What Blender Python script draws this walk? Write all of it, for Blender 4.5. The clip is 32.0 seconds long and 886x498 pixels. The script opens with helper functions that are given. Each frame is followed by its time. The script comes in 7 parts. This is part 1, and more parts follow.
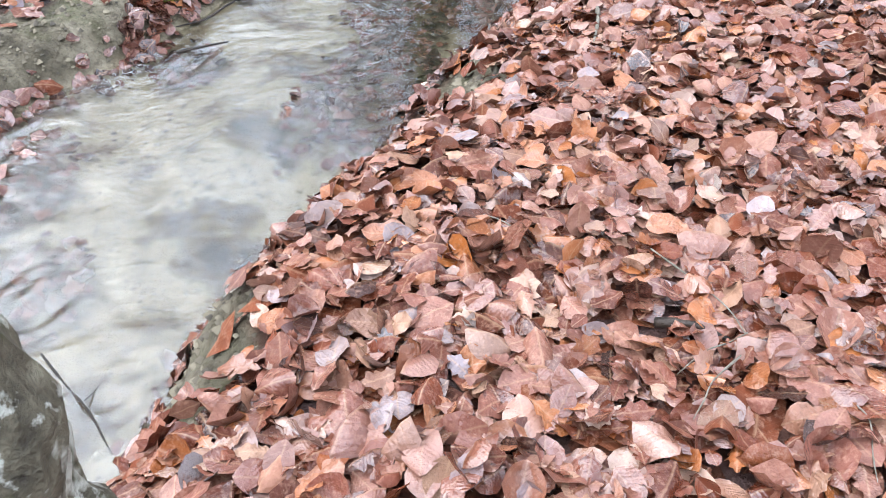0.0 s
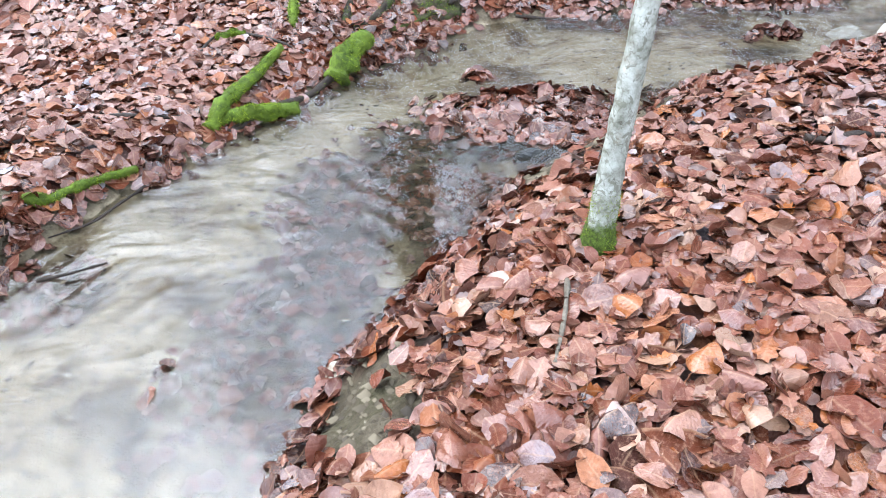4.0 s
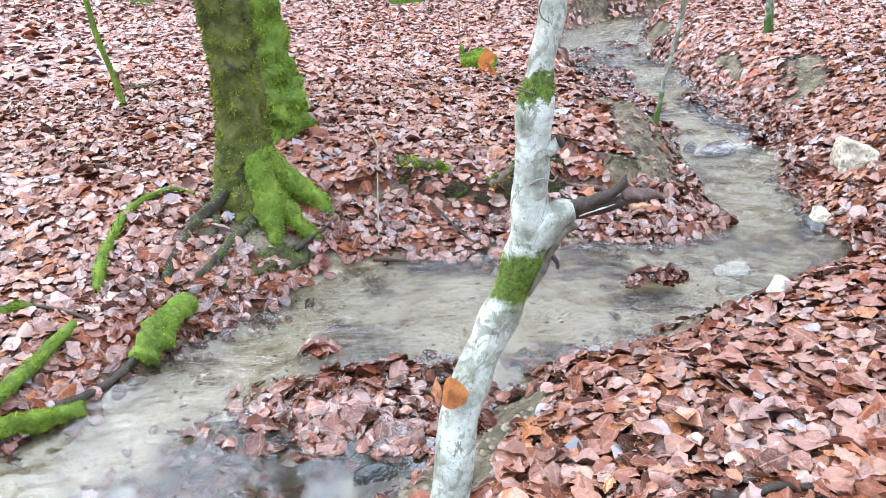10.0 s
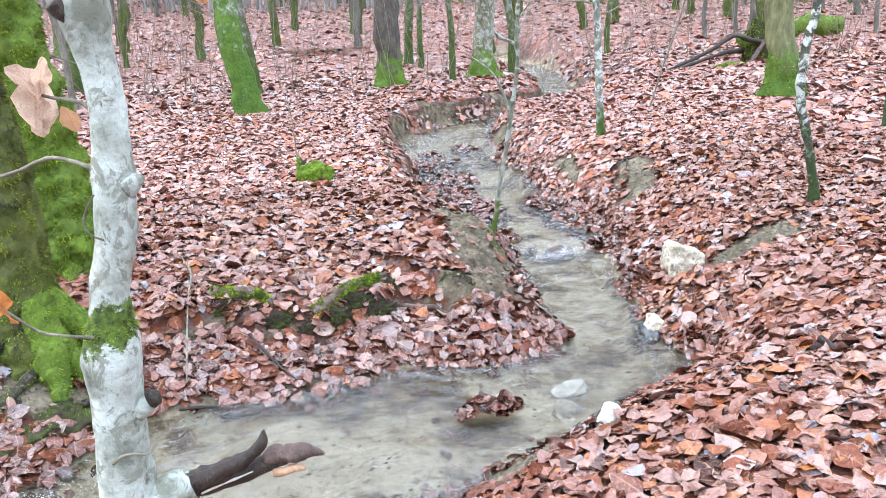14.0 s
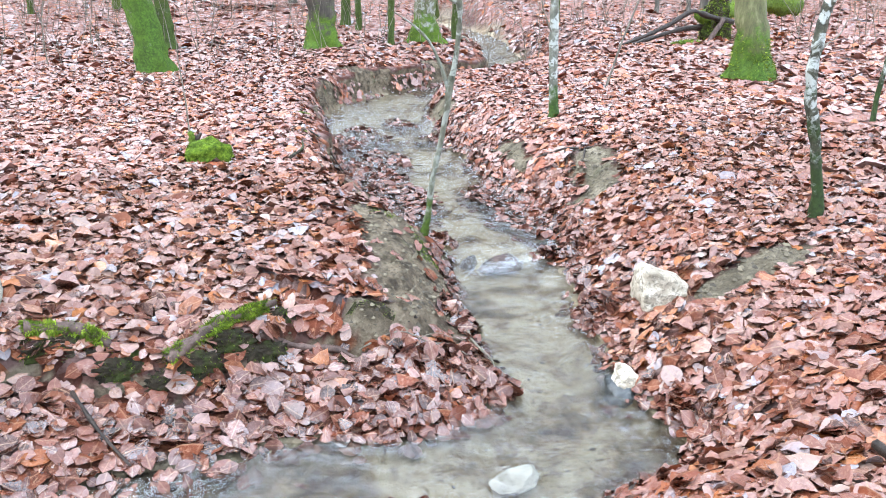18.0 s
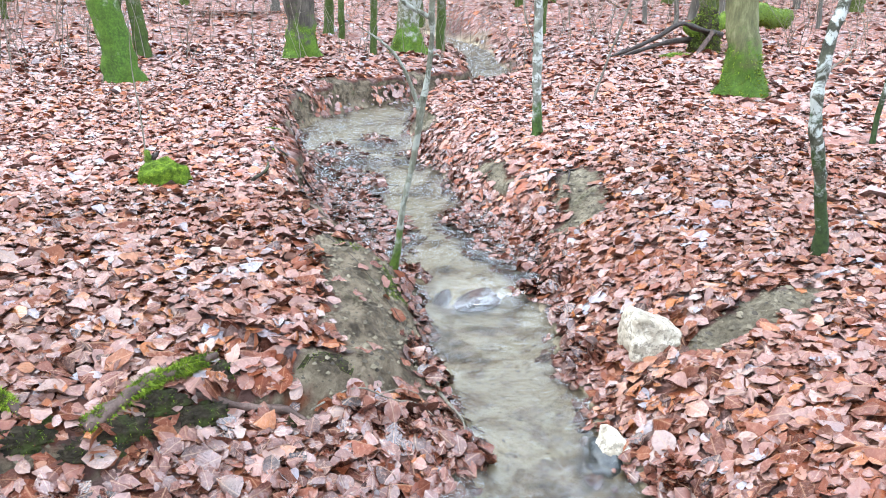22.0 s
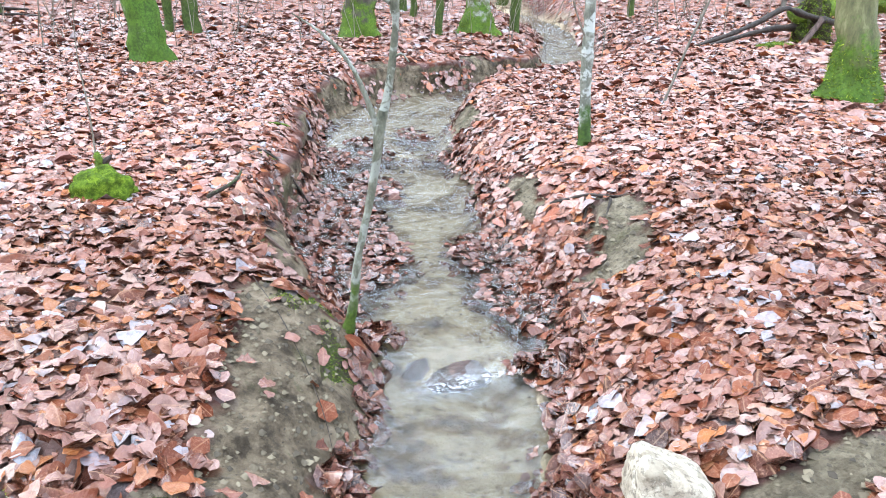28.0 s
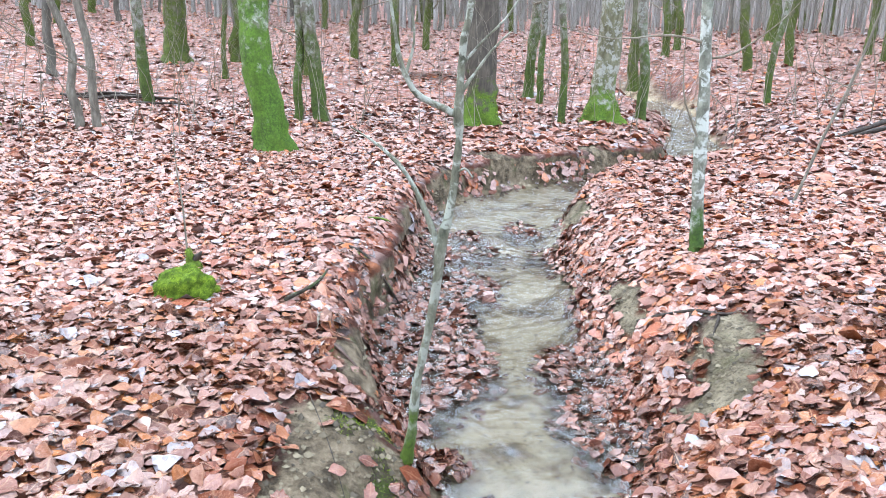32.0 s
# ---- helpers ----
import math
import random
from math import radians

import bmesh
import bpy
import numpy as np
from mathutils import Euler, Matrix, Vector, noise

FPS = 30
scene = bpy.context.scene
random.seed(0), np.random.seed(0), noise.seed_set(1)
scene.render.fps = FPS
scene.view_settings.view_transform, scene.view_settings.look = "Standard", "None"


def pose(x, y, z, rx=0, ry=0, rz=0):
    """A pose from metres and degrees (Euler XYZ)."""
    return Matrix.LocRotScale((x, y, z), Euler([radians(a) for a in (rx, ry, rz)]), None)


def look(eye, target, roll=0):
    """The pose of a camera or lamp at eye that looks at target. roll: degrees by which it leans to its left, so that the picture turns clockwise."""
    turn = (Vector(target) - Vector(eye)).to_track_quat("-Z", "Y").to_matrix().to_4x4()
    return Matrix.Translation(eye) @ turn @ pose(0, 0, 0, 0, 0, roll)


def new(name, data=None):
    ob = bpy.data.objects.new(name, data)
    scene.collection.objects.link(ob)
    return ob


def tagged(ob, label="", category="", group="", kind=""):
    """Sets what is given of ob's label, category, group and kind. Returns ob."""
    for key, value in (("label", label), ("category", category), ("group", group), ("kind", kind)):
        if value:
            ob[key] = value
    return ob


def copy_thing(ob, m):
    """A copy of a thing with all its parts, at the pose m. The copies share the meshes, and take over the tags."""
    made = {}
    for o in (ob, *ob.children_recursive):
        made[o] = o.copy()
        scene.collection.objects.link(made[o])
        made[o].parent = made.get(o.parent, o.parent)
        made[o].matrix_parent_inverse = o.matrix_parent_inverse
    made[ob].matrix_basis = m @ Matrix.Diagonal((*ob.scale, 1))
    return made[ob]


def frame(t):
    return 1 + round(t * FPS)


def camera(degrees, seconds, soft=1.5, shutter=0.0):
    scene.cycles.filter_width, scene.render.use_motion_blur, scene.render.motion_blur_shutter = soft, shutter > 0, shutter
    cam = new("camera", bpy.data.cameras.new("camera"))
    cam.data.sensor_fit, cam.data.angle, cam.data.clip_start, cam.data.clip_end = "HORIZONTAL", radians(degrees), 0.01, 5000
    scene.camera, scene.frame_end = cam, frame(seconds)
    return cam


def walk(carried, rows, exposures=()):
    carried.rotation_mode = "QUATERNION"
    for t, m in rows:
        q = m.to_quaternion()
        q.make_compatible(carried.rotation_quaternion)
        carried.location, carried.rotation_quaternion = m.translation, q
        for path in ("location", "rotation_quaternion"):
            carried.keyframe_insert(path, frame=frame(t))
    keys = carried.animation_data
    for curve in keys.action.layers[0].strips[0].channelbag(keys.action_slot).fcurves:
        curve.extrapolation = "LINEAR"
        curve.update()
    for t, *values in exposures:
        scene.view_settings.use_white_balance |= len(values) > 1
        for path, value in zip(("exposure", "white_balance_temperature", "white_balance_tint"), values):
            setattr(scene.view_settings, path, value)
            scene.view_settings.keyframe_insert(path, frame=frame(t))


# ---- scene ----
cam = camera(58.3, 32.0, 0.8)
METRES, EYE, TILT, LEAN, TURN = 7.5, 1.5, -39.0, 2.0, 0.0
EXPOSURES = [(0.0, 1.02, 6180, 9), (4.0, 0.97, 6230, 10), (8.0, 1.1, 6180, 9), (13.0, 1.24, 6080, 9), (19.0, 1.26, 6100, 7), (32.0, 1.24, 6120, 7)]
ROWS = [
    (0.0, 0.0, 0.0, 0.0, 0.0, 0.0, -0.0),
    (0.5, 0.0125, 0.0035, 0.0087, 1.93, 0.47, -1.79),
    (1.0, 0.0256, 0.0205, 0.026, 4.04, 0.46, -2.64),
    (1.5, 0.0279, 0.0263, 0.0388, 6.38, -0.13, -2.48),
    (2.0, 0.0294, 0.0409, 0.0484, 8.09, -0.43, -2.17),
    (2.5, 0.0361, 0.0656, 0.0681, 8.18, 0.3, -2.41),
    (3.0, 0.0381, 0.0772, 0.0808, 6.81, 1.93, -2.61),
    (3.5, 0.0385, 0.0952, 0.0956, 4.17, 3.46, -1.65),
    (4.0, 0.0408, 0.1183, 0.1144, 1.26, 4.3, -0.4),
    (4.5, 0.0484, 0.1342, 0.1266, -0.56, 5.2, 0.14),
    (6.5, 0.0677, 0.2067, 0.1916, -8.82, 9.43, 6.22),
    (7.0, 0.0621, 0.2112, 0.1944, -8.61, 10.0, 5.66),
    (7.5, 0.056, 0.2086, 0.1936, -6.6, 10.56, 3.93),
    (8.0, 0.0524, 0.207, 0.1919, -4.82, 10.77, 2.15),
    (8.5, 0.0488, 0.2093, 0.1905, -4.15, 11.15, 1.37),
    (9.0, 0.0545, 0.2081, 0.195, -4.18, 12.78, 1.52),
    (9.5, 0.0697, 0.2074, 0.2024, -4.1, 14.83, 2.38),
    (10.0, 0.0854, 0.2061, 0.2049, -4.48, 16.15, 3.38),
    (10.5, 0.0956, 0.2049, 0.2064, -5.29, 17.29, 4.25),
    (11.0, 0.102, 0.2096, 0.2119, -6.64, 18.92, 5.41),
    (11.5, 0.1054, 0.217, 0.223, -8.23, 20.58, 7.08),
    (12.0, 0.1075, 0.2242, 0.2282, -9.27, 21.71, 8.52),
    (12.5, 0.1095, 0.2246, 0.2307, -9.44, 22.39, 9.11),
    (13.0, 0.1165, 0.2204, 0.2292, -9.5, 22.38, 9.22),
    (13.5, 0.1259, 0.2211, 0.2275, -10.3, 22.15, 9.4),
    (14.0, 0.1346, 0.2337, 0.2377, -11.63, 22.21, 9.53),
    (14.5, 0.1382, 0.2502, 0.2506, -12.9, 21.76, 9.64),
    (16.5, 0.1804, 0.3106, 0.2919, -13.92, 21.89, 8.36),
    (17.0, 0.1874, 0.329, 0.3067, -14.76, 21.37, 8.33),
    (17.5, 0.1913, 0.3512, 0.3222, -15.53, 20.26, 8.79),
    (18.0, 0.1948, 0.3618, 0.3287, -16.42, 19.04, 9.52),
    (18.5, 0.1983, 0.3653, 0.3315, -17.11, 18.03, 10.32),
    (19.0, 0.2016, 0.3637, 0.3348, -16.99, 17.08, 11.15),
    (19.5, 0.2136, 0.3642, 0.3358, -16.12, 16.0, 11.44),
    (20.0, 0.2314, 0.3652, 0.3376, -15.49, 15.57, 10.81),
    (20.5, 0.2357, 0.3719, 0.3411, -15.89, 16.64, 9.87),
    (21.0, 0.2297, 0.3822, 0.3532, -16.73, 18.23, 9.23),
    (21.5, 0.2245, 0.393, 0.3603, -17.4, 19.0, 9.14),
    (22.0, 0.2264, 0.4006, 0.3655, -17.38, 19.39, 9.55),
    (22.5, 0.2432, 0.4069, 0.3696, -16.23, 19.5, 9.82),
    (23.0, 0.2822, 0.4201, 0.3852, -14.32, 19.15, 9.91),
    (23.5, 0.2961, 0.4341, 0.3935, -13.71, 18.85, 10.39),
    (24.0, 0.2907, 0.4539, 0.4032, -14.34, 18.87, 10.9),
    (24.5, 0.2866, 0.4626, 0.4096, -15.34, 18.64, 11.07),
    (25.0, 0.2836, 0.4662, 0.4156, -15.8, 18.2, 10.86),
    (25.5, 0.291, 0.4658, 0.4168, -16.43, 17.4, 10.28),
    (27.5, 0.3329, 0.4983, 0.4473, -15.54, 18.35, 6.91),
    (28.0, 0.3481, 0.5045, 0.4566, -12.34, 18.42, 4.68),
    (28.5, 0.3572, 0.5105, 0.4637, -9.63, 18.56, 2.88),
    (29.0, 0.3548, 0.521, 0.4723, -7.51, 18.79, 1.51),
    (29.5, 0.3528, 0.5272, 0.476, -6.07, 18.99, 0.66),
    (30.0, 0.3551, 0.5291, 0.478, -5.05, 19.83, -0.04),
    (30.5, 0.3644, 0.525, 0.4819, -3.84, 21.34, -0.87),
    (31.0, 0.3797, 0.5204, 0.4853, -3.23, 22.56, -1.21),
    (31.5, 0.3892, 0.5214, 0.4873, -3.57, 23.45, -0.94),
    (32.0, 0.3892, 0.5265, 0.4925, -4.4, 24.32, -0.71),
]
walk(cam, [(t, pose(0, 0, EYE, TILT, LEAN, TURN) @ pose(METRES * x, METRES * y, METRES * z, 90 + pitch, roll, yaw)) for t, x, y, z, yaw, pitch, roll in ROWS], EXPOSURES)

# ---- sky and sun ----
world = bpy.data.worlds.new("overcast_sky")
scene.world = world
world.use_nodes = True
wn, wl = world.node_tree.nodes, world.node_tree.links
sky = wn.new("ShaderNodeTexSky")
sky.sky_type = "NISHITA"
sky.sun_disc = False
sky.sun_elevation, sky.sun_rotation = radians(44), radians(-66)
sky.air_density, sky.dust_density, sky.ozone_density = 1.0, 6.0, 1.0
cloud = wn.new("ShaderNodeTexNoise")
cloud.inputs["Scale"].default_value = 2.3
cloud.inputs["Detail"].default_value = 4
cloud_ramp = wn.new("ShaderNodeMapRange")
cloud_ramp.inputs["From Min"].default_value, cloud_ramp.inputs["From Max"].default_value = 0.43, 0.57
cloud_ramp.inputs["To Min"].default_value, cloud_ramp.inputs["To Max"].default_value = 1.3, 9.3
grey = wn.new("ShaderNodeVectorMath")
grey.operation = "SCALE"
grey.inputs[0].default_value = (0.87, 0.97, 1.15)
# an overcast sky is three times as bright overhead as at the horizon
sky_dir = wn.new("ShaderNodeTexCoord")
sky_z = wn.new("ShaderNodeSeparateXYZ")
rise = wn.new("ShaderNodeMapRange")
for rise_key, rise_v in (("From Min", 0.0), ("From Max", 1.0), ("To Min", 1.7), ("To Max", 3.4)):
    rise.inputs[rise_key].default_value = rise_v
lum = wn.new("ShaderNodeMath")
lum.operation = "MULTIPLY"
wl.new(sky_dir.outputs["Generated"], sky_z.inputs["Vector"])
wl.new(sky_z.outputs["Z"], rise.inputs["Value"])
blend = wn.new("ShaderNodeMix")
blend.data_type = "RGBA"
blend.inputs["Factor"].default_value = 0.9
wl.new(cloud.outputs["Fac"], cloud_ramp.inputs["Value"])
wl.new(cloud_ramp.outputs["Result"], lum.inputs[0])
wl.new(rise.outputs["Result"], lum.inputs[1])
wl.new(lum.outputs["Value"], grey.inputs["Scale"])
wl.new(sky.outputs["Color"], blend.inputs["A"])
wl.new(grey.outputs["Vector"], blend.inputs["B"])
wl.new(blend.outputs["Result"], wn["Background"].inputs["Color"])
wn["Background"].inputs["Strength"].default_value = 0.13

sun = new("sun", bpy.data.lights.new("sun", "SUN"))
sun.data.energy, sun.data.angle, sun.data.color = 1.3, radians(60), (1.0, 0.97, 0.92)
sun.matrix_world = look((-16, 7, 17), (0, 0, 0))


# ---- materials ----
class Mat:
    """A node material in the making: a Principled shader and short ways to its nodes."""

    def __init__(self, name, rough=0.7, metal=0.0, spec=0.5):
        self.m = bpy.data.materials.new(name)
        self.m.use_nodes = True
        self.n, self.l = self.m.node_tree.nodes, self.m.node_tree.links
        self.p = self.n["Principled BSDF"]
        self.p.inputs["Roughness"].default_value = rough
        self.p.inputs["Metallic"].default_value = metal
        self.p.inputs["Specular IOR Level"].default_value = spec
        self.coord = self.n.new("ShaderNodeTexCoord").outputs["Object"]

    def noise(self, scale, detail=4, rough=0.6, stretch=None, distort=0.0):
        n = self.n.new("ShaderNodeTexNoise")
        n.inputs["Scale"].default_value, n.inputs["Detail"].default_value = scale, detail
        n.inputs["Roughness"].default_value, n.inputs["Distortion"].default_value = rough, distort
        src = self.coord
        if stretch:
            v = self.n.new("ShaderNodeVectorMath")
            v.operation = "MULTIPLY"
            v.inputs[1].default_value = stretch
            self.l.new(src, v.inputs[0])
            src = v.outputs["Vector"]
        self.l.new(src, n.inputs["Vector"])
        return n.outputs["Fac"]

    def cells(self, scale, out="Distance", feature="F1"):
        n = self.n.new("ShaderNodeTexVoronoi")
        n.feature = feature
        n.inputs["Scale"].default_value = scale
        self.l.new(self.coord, n.inputs["Vector"])
        return n.outputs[out]

    def island(self):
        return self.n.new("ShaderNodeNewGeometry").outputs["Random Per Island"]

    def random(self):
        return self.n.new("ShaderNodeObjectInfo").outputs["Random"]

    def attr(self, name):
        a = self.n.new("ShaderNodeAttribute")
        a.attribute_name = name
        return a.outputs["Fac"]

    def ramp(self, fac, *stops, hard=False):
        r = self.n.new("ShaderNodeValToRGB")
        if hard:
            r.color_ramp.interpolation = "CONSTANT"
        e = r.color_ramp.elements
        while len(e) < len(stops):
            e.new(0.5)
        for k, (at, c) in zip(e, stops):
            k.position, k.color = at, (*c, 1)
        self.l.new(fac, r.inputs["Fac"])
        return r.outputs["Color"]

    def span(self, fac, a, b, lo=0.0, hi=1.0, hold=True):
        r = self.n.new("ShaderNodeMapRange")
        r.clamp = hold
        for key, v in zip(("From Min", "From Max", "To Min", "To Max"), (a, b, lo, hi)):
            r.inputs[key].default_value = v
        self.l.new(fac, r.inputs["Value"])
        return r.outputs["Result"]

    def math(self, op, a, b):
        r = self.n.new("ShaderNodeMath")
        r.operation = op
        for i, v in enumerate((a, b)):
            if isinstance(v, (int, float)):
                r.inputs[i].default_value = v
            else:
                self.l.new(v, r.inputs[i])
        return r.outputs["Value"]

    def mix(self, fac, a, b, mode="MIX"):
        r = self.n.new("ShaderNodeMix")
        r.data_type, r.blend_type = "RGBA", mode
        for key, v in (("Factor", fac), ("A", a), ("B", b)):
            if isinstance(v, tuple):
                r.inputs[key].default_value = (*v, 1)
            elif isinstance(v, (int, float)):
                r.inputs[key].default_value = v
            else:
                self.l.new(v, r.inputs[key])
        return r.outputs["Result"]

    def height(self):
        s = self.n.new("ShaderNodeSeparateXYZ")
        self.l.new(self.coord, s.inputs["Vector"])
        return s.outputs["Z"]

    def bump(self, fac, strength=0.3, dist=0.01, after=None):
        b = self.n.new("ShaderNodeBump")
        b.inputs["Strength"].default_value, b.inputs["Distance"].default_value = strength, dist
        self.l.new(fac, b.inputs["Height"])
        if after is not None:
            self.l.new(after, b.inputs["Normal"])
        return b.outputs["Normal"]

    def done(self, color=None, normal=None, rough=None):
        for key, v in (("Base Color", color), ("Normal", normal), ("Roughness", rough)):
            if isinstance(v, tuple):
                self.p.inputs[key].default_value = (*v, 1)
            elif v is not None:
                self.l.new(v, self.p.inputs[key])
        return self.m


def leaf_material(name, stops, rough=(0.12, 0.3), by="island", sheen=(0.2, 0.8), thin=0.0):
    """Dead leaves: the tone by leaf, blotches, ribs; some dull, some wet and shiny."""
    m = Mat(name, spec=0.5)
    pick = m.island() if by == "island" else m.random()
    tone = m.ramp(pick, *stops)
    u, v = m.attr("leaf_u"), m.attr("leaf_v")
    au = m.math("ABSOLUTE", u, 0)
    pleat = m.math("SINE", m.math("MULTIPLY", m.math("SUBTRACT", v, m.math("MULTIPLY", au, 0.8)), 62.0), 0)
    rib = m.span(au, 0.0, 0.035, 1.0, 0.0)
    tone = m.mix(m.span(m.noise(30, 5, 0.7), 0.5, 0.72, 0, 0.55), tone, (0.05, 0.014, 0.007))
    tone = m.mix(m.span(m.noise(75, 4, 0.7), 0.5, 0.7, 0, 0.35), tone, (0.46, 0.27, 0.18))
    tone = m.mix(m.math("ADD", m.math("MULTIPLY", rib, 0.4), m.span(pleat, 0.8, 1.0, 0, 0.05)), tone, (0.4, 0.25, 0.15))
    tone = m.mix(m.math("MULTIPLY", m.span(m.noise(2.2, 5, 0.65), 0.46, 0.62, 0.1, 0.8), m.math("FRACT", m.math("MULTIPLY", pick, 23.7), 0)), tone, (0.15, 0.036, 0.014))
    own = m.math("FRACT", m.math("MULTIPLY", pick, 57.31), 0)
    wet = m.math("ADD", m.span(m.noise(14, 3), 0.35, 0.65, rough[0], rough[1]), m.span(own, 0.55, 1.0, 0.0, 0.25))
    shiny = m.span(m.math("FRACT", m.math("MULTIPLY", pick, 91.7), 0), 0.3, 0.8, sheen[0], sheen[1])
    m.l.new(shiny, m.p.inputs["Specular IOR Level"])
    nrm = m.bump(m.math("MULTIPLY", pleat, m.span(m.noise(16, 3), 0.4, 0.62, 0.0, 1.0)), 0.13, 0.003, m.bump(m.noise(32, 4, 0.7), 0.7, 0.009))
    if thin:
        # dry leaves in the air let the daylight through
        glow = m.n.new("ShaderNodeBsdfTranslucent")
        m.l.new(tone, glow.inputs["Color"])
        both = m.n.new("ShaderNodeMixShader")
        both.inputs["Fac"].default_value = thin
        m.l.new(m.p.outputs[0], both.inputs[1])
        m.l.new(glow.outputs[0], both.inputs[2])
        m.l.new(both.outputs[0], m.n["Material Output"].inputs["Surface"])
    return m.done(tone, nrm, wet)


# litter farther off: paler and pinker, grazing sky sheen painted into the colour
SHEEN_LITTER_TONES = [
    (0.0, (0.0677, 0.0197, 0.0127)), (0.12, (0.158, 0.0442, 0.0216)), (0.22, (0.259, 0.148, 0.127)), (0.32, (0.361, 0.246, 0.223)), (0.42, (0.226, 0.059, 0.0254)), (0.52, (0.305, 0.185, 0.166)),
    (0.62, (0.349, 0.228, 0.197)), (0.72, (0.384, 0.128, 0.0446)), (0.82, (0.192, 0.0614, 0.0408)), (0.92, (0.372, 0.264, 0.229)), (1.0, (0.282, 0.295, 0.331)),
]
# the same leaves closer by, darker, with less of that painted sheen
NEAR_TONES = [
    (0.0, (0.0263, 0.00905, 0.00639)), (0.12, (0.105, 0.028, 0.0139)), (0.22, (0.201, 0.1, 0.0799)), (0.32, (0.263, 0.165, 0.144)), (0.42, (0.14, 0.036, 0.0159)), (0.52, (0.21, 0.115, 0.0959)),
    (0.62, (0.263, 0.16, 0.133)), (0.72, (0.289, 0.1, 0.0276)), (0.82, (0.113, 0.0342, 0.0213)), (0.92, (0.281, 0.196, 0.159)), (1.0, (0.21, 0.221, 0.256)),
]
PATH_TONES = [
    (0.0, (0.0176, 0.00528, 0.00352)), (0.12, (0.088, 0.0194, 0.0088)), (0.22, (0.185, 0.0704, 0.0466)), (0.32, (0.255, 0.119, 0.0792)), (0.42, (0.114, 0.0264, 0.0106)), (0.52, (0.194, 0.0748, 0.0528)),
    (0.62, (0.282, 0.145, 0.101)), (0.72, (0.317, 0.101, 0.0246)), (0.82, (0.088, 0.0246, 0.0158)), (0.92, (0.352, 0.207, 0.132)), (1.0, (0.211, 0.176, 0.185)),
]
leaf_mat = leaf_material("fallen_leaves", SHEEN_LITTER_TONES)
path_leaf_mat = leaf_material("fallen_leaves_on_the_bank", PATH_TONES, sheen=(0.25, 0.95))
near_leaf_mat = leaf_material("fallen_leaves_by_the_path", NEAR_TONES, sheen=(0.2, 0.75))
leaf_single = leaf_material("single_leaves", PATH_TONES, by="object")
wet_leaf_mat = leaf_material("wet_leaves", [(0.0, (0.012, 0.004, 0.003)), (0.3, (0.05, 0.012, 0.007)), (0.5, (0.12, 0.045, 0.034)), (0.66, (0.04, 0.01, 0.006)), (0.85, (0.18, 0.08, 0.062)), (1.0, (0.13, 0.032, 0.012))], (0.06, 0.2), sheen=(0.5, 1.2))
# lower leaves, coloured dark to paint the shade in the litter's gaps
gap_shade_leaf_mat = leaf_material("gap_shade_leaves", [(0.0, (0.02, 0.006, 0.004)), (0.4, (0.07, 0.018, 0.008)), (0.75, (0.13, 0.035, 0.014)), (1.0, (0.18, 0.065, 0.03))], (0.3, 0.5), sheen=(0.08, 0.25))
pale_leaf_mat = leaf_material("pale_leaves", [(0.0, (0.2, 0.2, 0.21)), (0.5, (0.25, 0.21, 0.2)), (1.0, (0.3, 0.24, 0.2))], (0.22, 0.4), "object")
cream_leaf_mat = leaf_material("cream_leaves", [(0.0, (0.75, 0.52, 0.38)), (1.0, (0.8, 0.6, 0.45))], (0.4, 0.55), "object", (0.2, 0.4), 0.45)
orange_leaf_mat = leaf_material("clinging_leaves", [(0.0, (0.6, 0.22, 0.05)), (0.5, (0.68, 0.28, 0.09)), (1.0, (0.72, 0.42, 0.24))], (0.4, 0.55), "object", (0.2, 0.4), 0.45)

# the ground: clay, humus under the leaves, and sand in the bed
g = Mat("forest_soil", rough=0.75, spec=0.15)
litter, sand = g.attr("litter"), g.attr("sand")
clay = g.ramp(g.noise(5, 8, 0.65), (0.3, (0.045, 0.038, 0.024)), (0.48, (0.128, 0.106, 0.07)), (0.66, (0.25, 0.212, 0.148)))
clay = g.mix(g.span(g.noise(38, 6, 0.75), 0.48, 0.64, 0, 0.7), clay, (0.045, 0.034, 0.022))
clay = g.mix(g.span(g.noise(2.3, 6, 0.65), 0.54, 0.66, 0, 0.5), clay, (0.055, 0.062, 0.018))
cell_tone = g.n.new("ShaderNodeTexVoronoi")
cell_tone.inputs["Scale"].default_value = 11
g.l.new(g.coord, cell_tone.inputs["Vector"])
cell_split = g.n.new("ShaderNodeSeparateColor")
g.l.new(cell_tone.outputs["Color"], cell_split.inputs["Color"])
humus = g.ramp(cell_split.outputs["Red"], *SHEEN_LITTER_TONES)
humus = g.mix(g.span(cell_tone.outputs["Distance"], 0.45, 0.8, 0, 0.6), humus, (0.05, 0.014, 0.006))
bed = g.ramp(g.noise(2.6, 7, 0.62), (0.34, (0.055, 0.034, 0.016)), (0.43, (0.22, 0.16, 0.09)), (0.5, (0.44, 0.36, 0.235)), (0.66, (0.57, 0.485, 0.35)))
bed = g.mix(g.span(g.noise(34, 6, 0.75), 0.52, 0.7, 0, 0.6), bed, (0.16, 0.11, 0.065))
bed = g.mix(g.span(g.noise(14, 6, 0.78, None, 0.4), 0.54, 0.62, 0, 0.65), bed, (0.09, 0.06, 0.034))
silt = g.math("MULTIPLY", g.attr("silt"), g.span(g.noise(6, 6, 0.7), 0.3, 0.5, 0.35, 1.0))
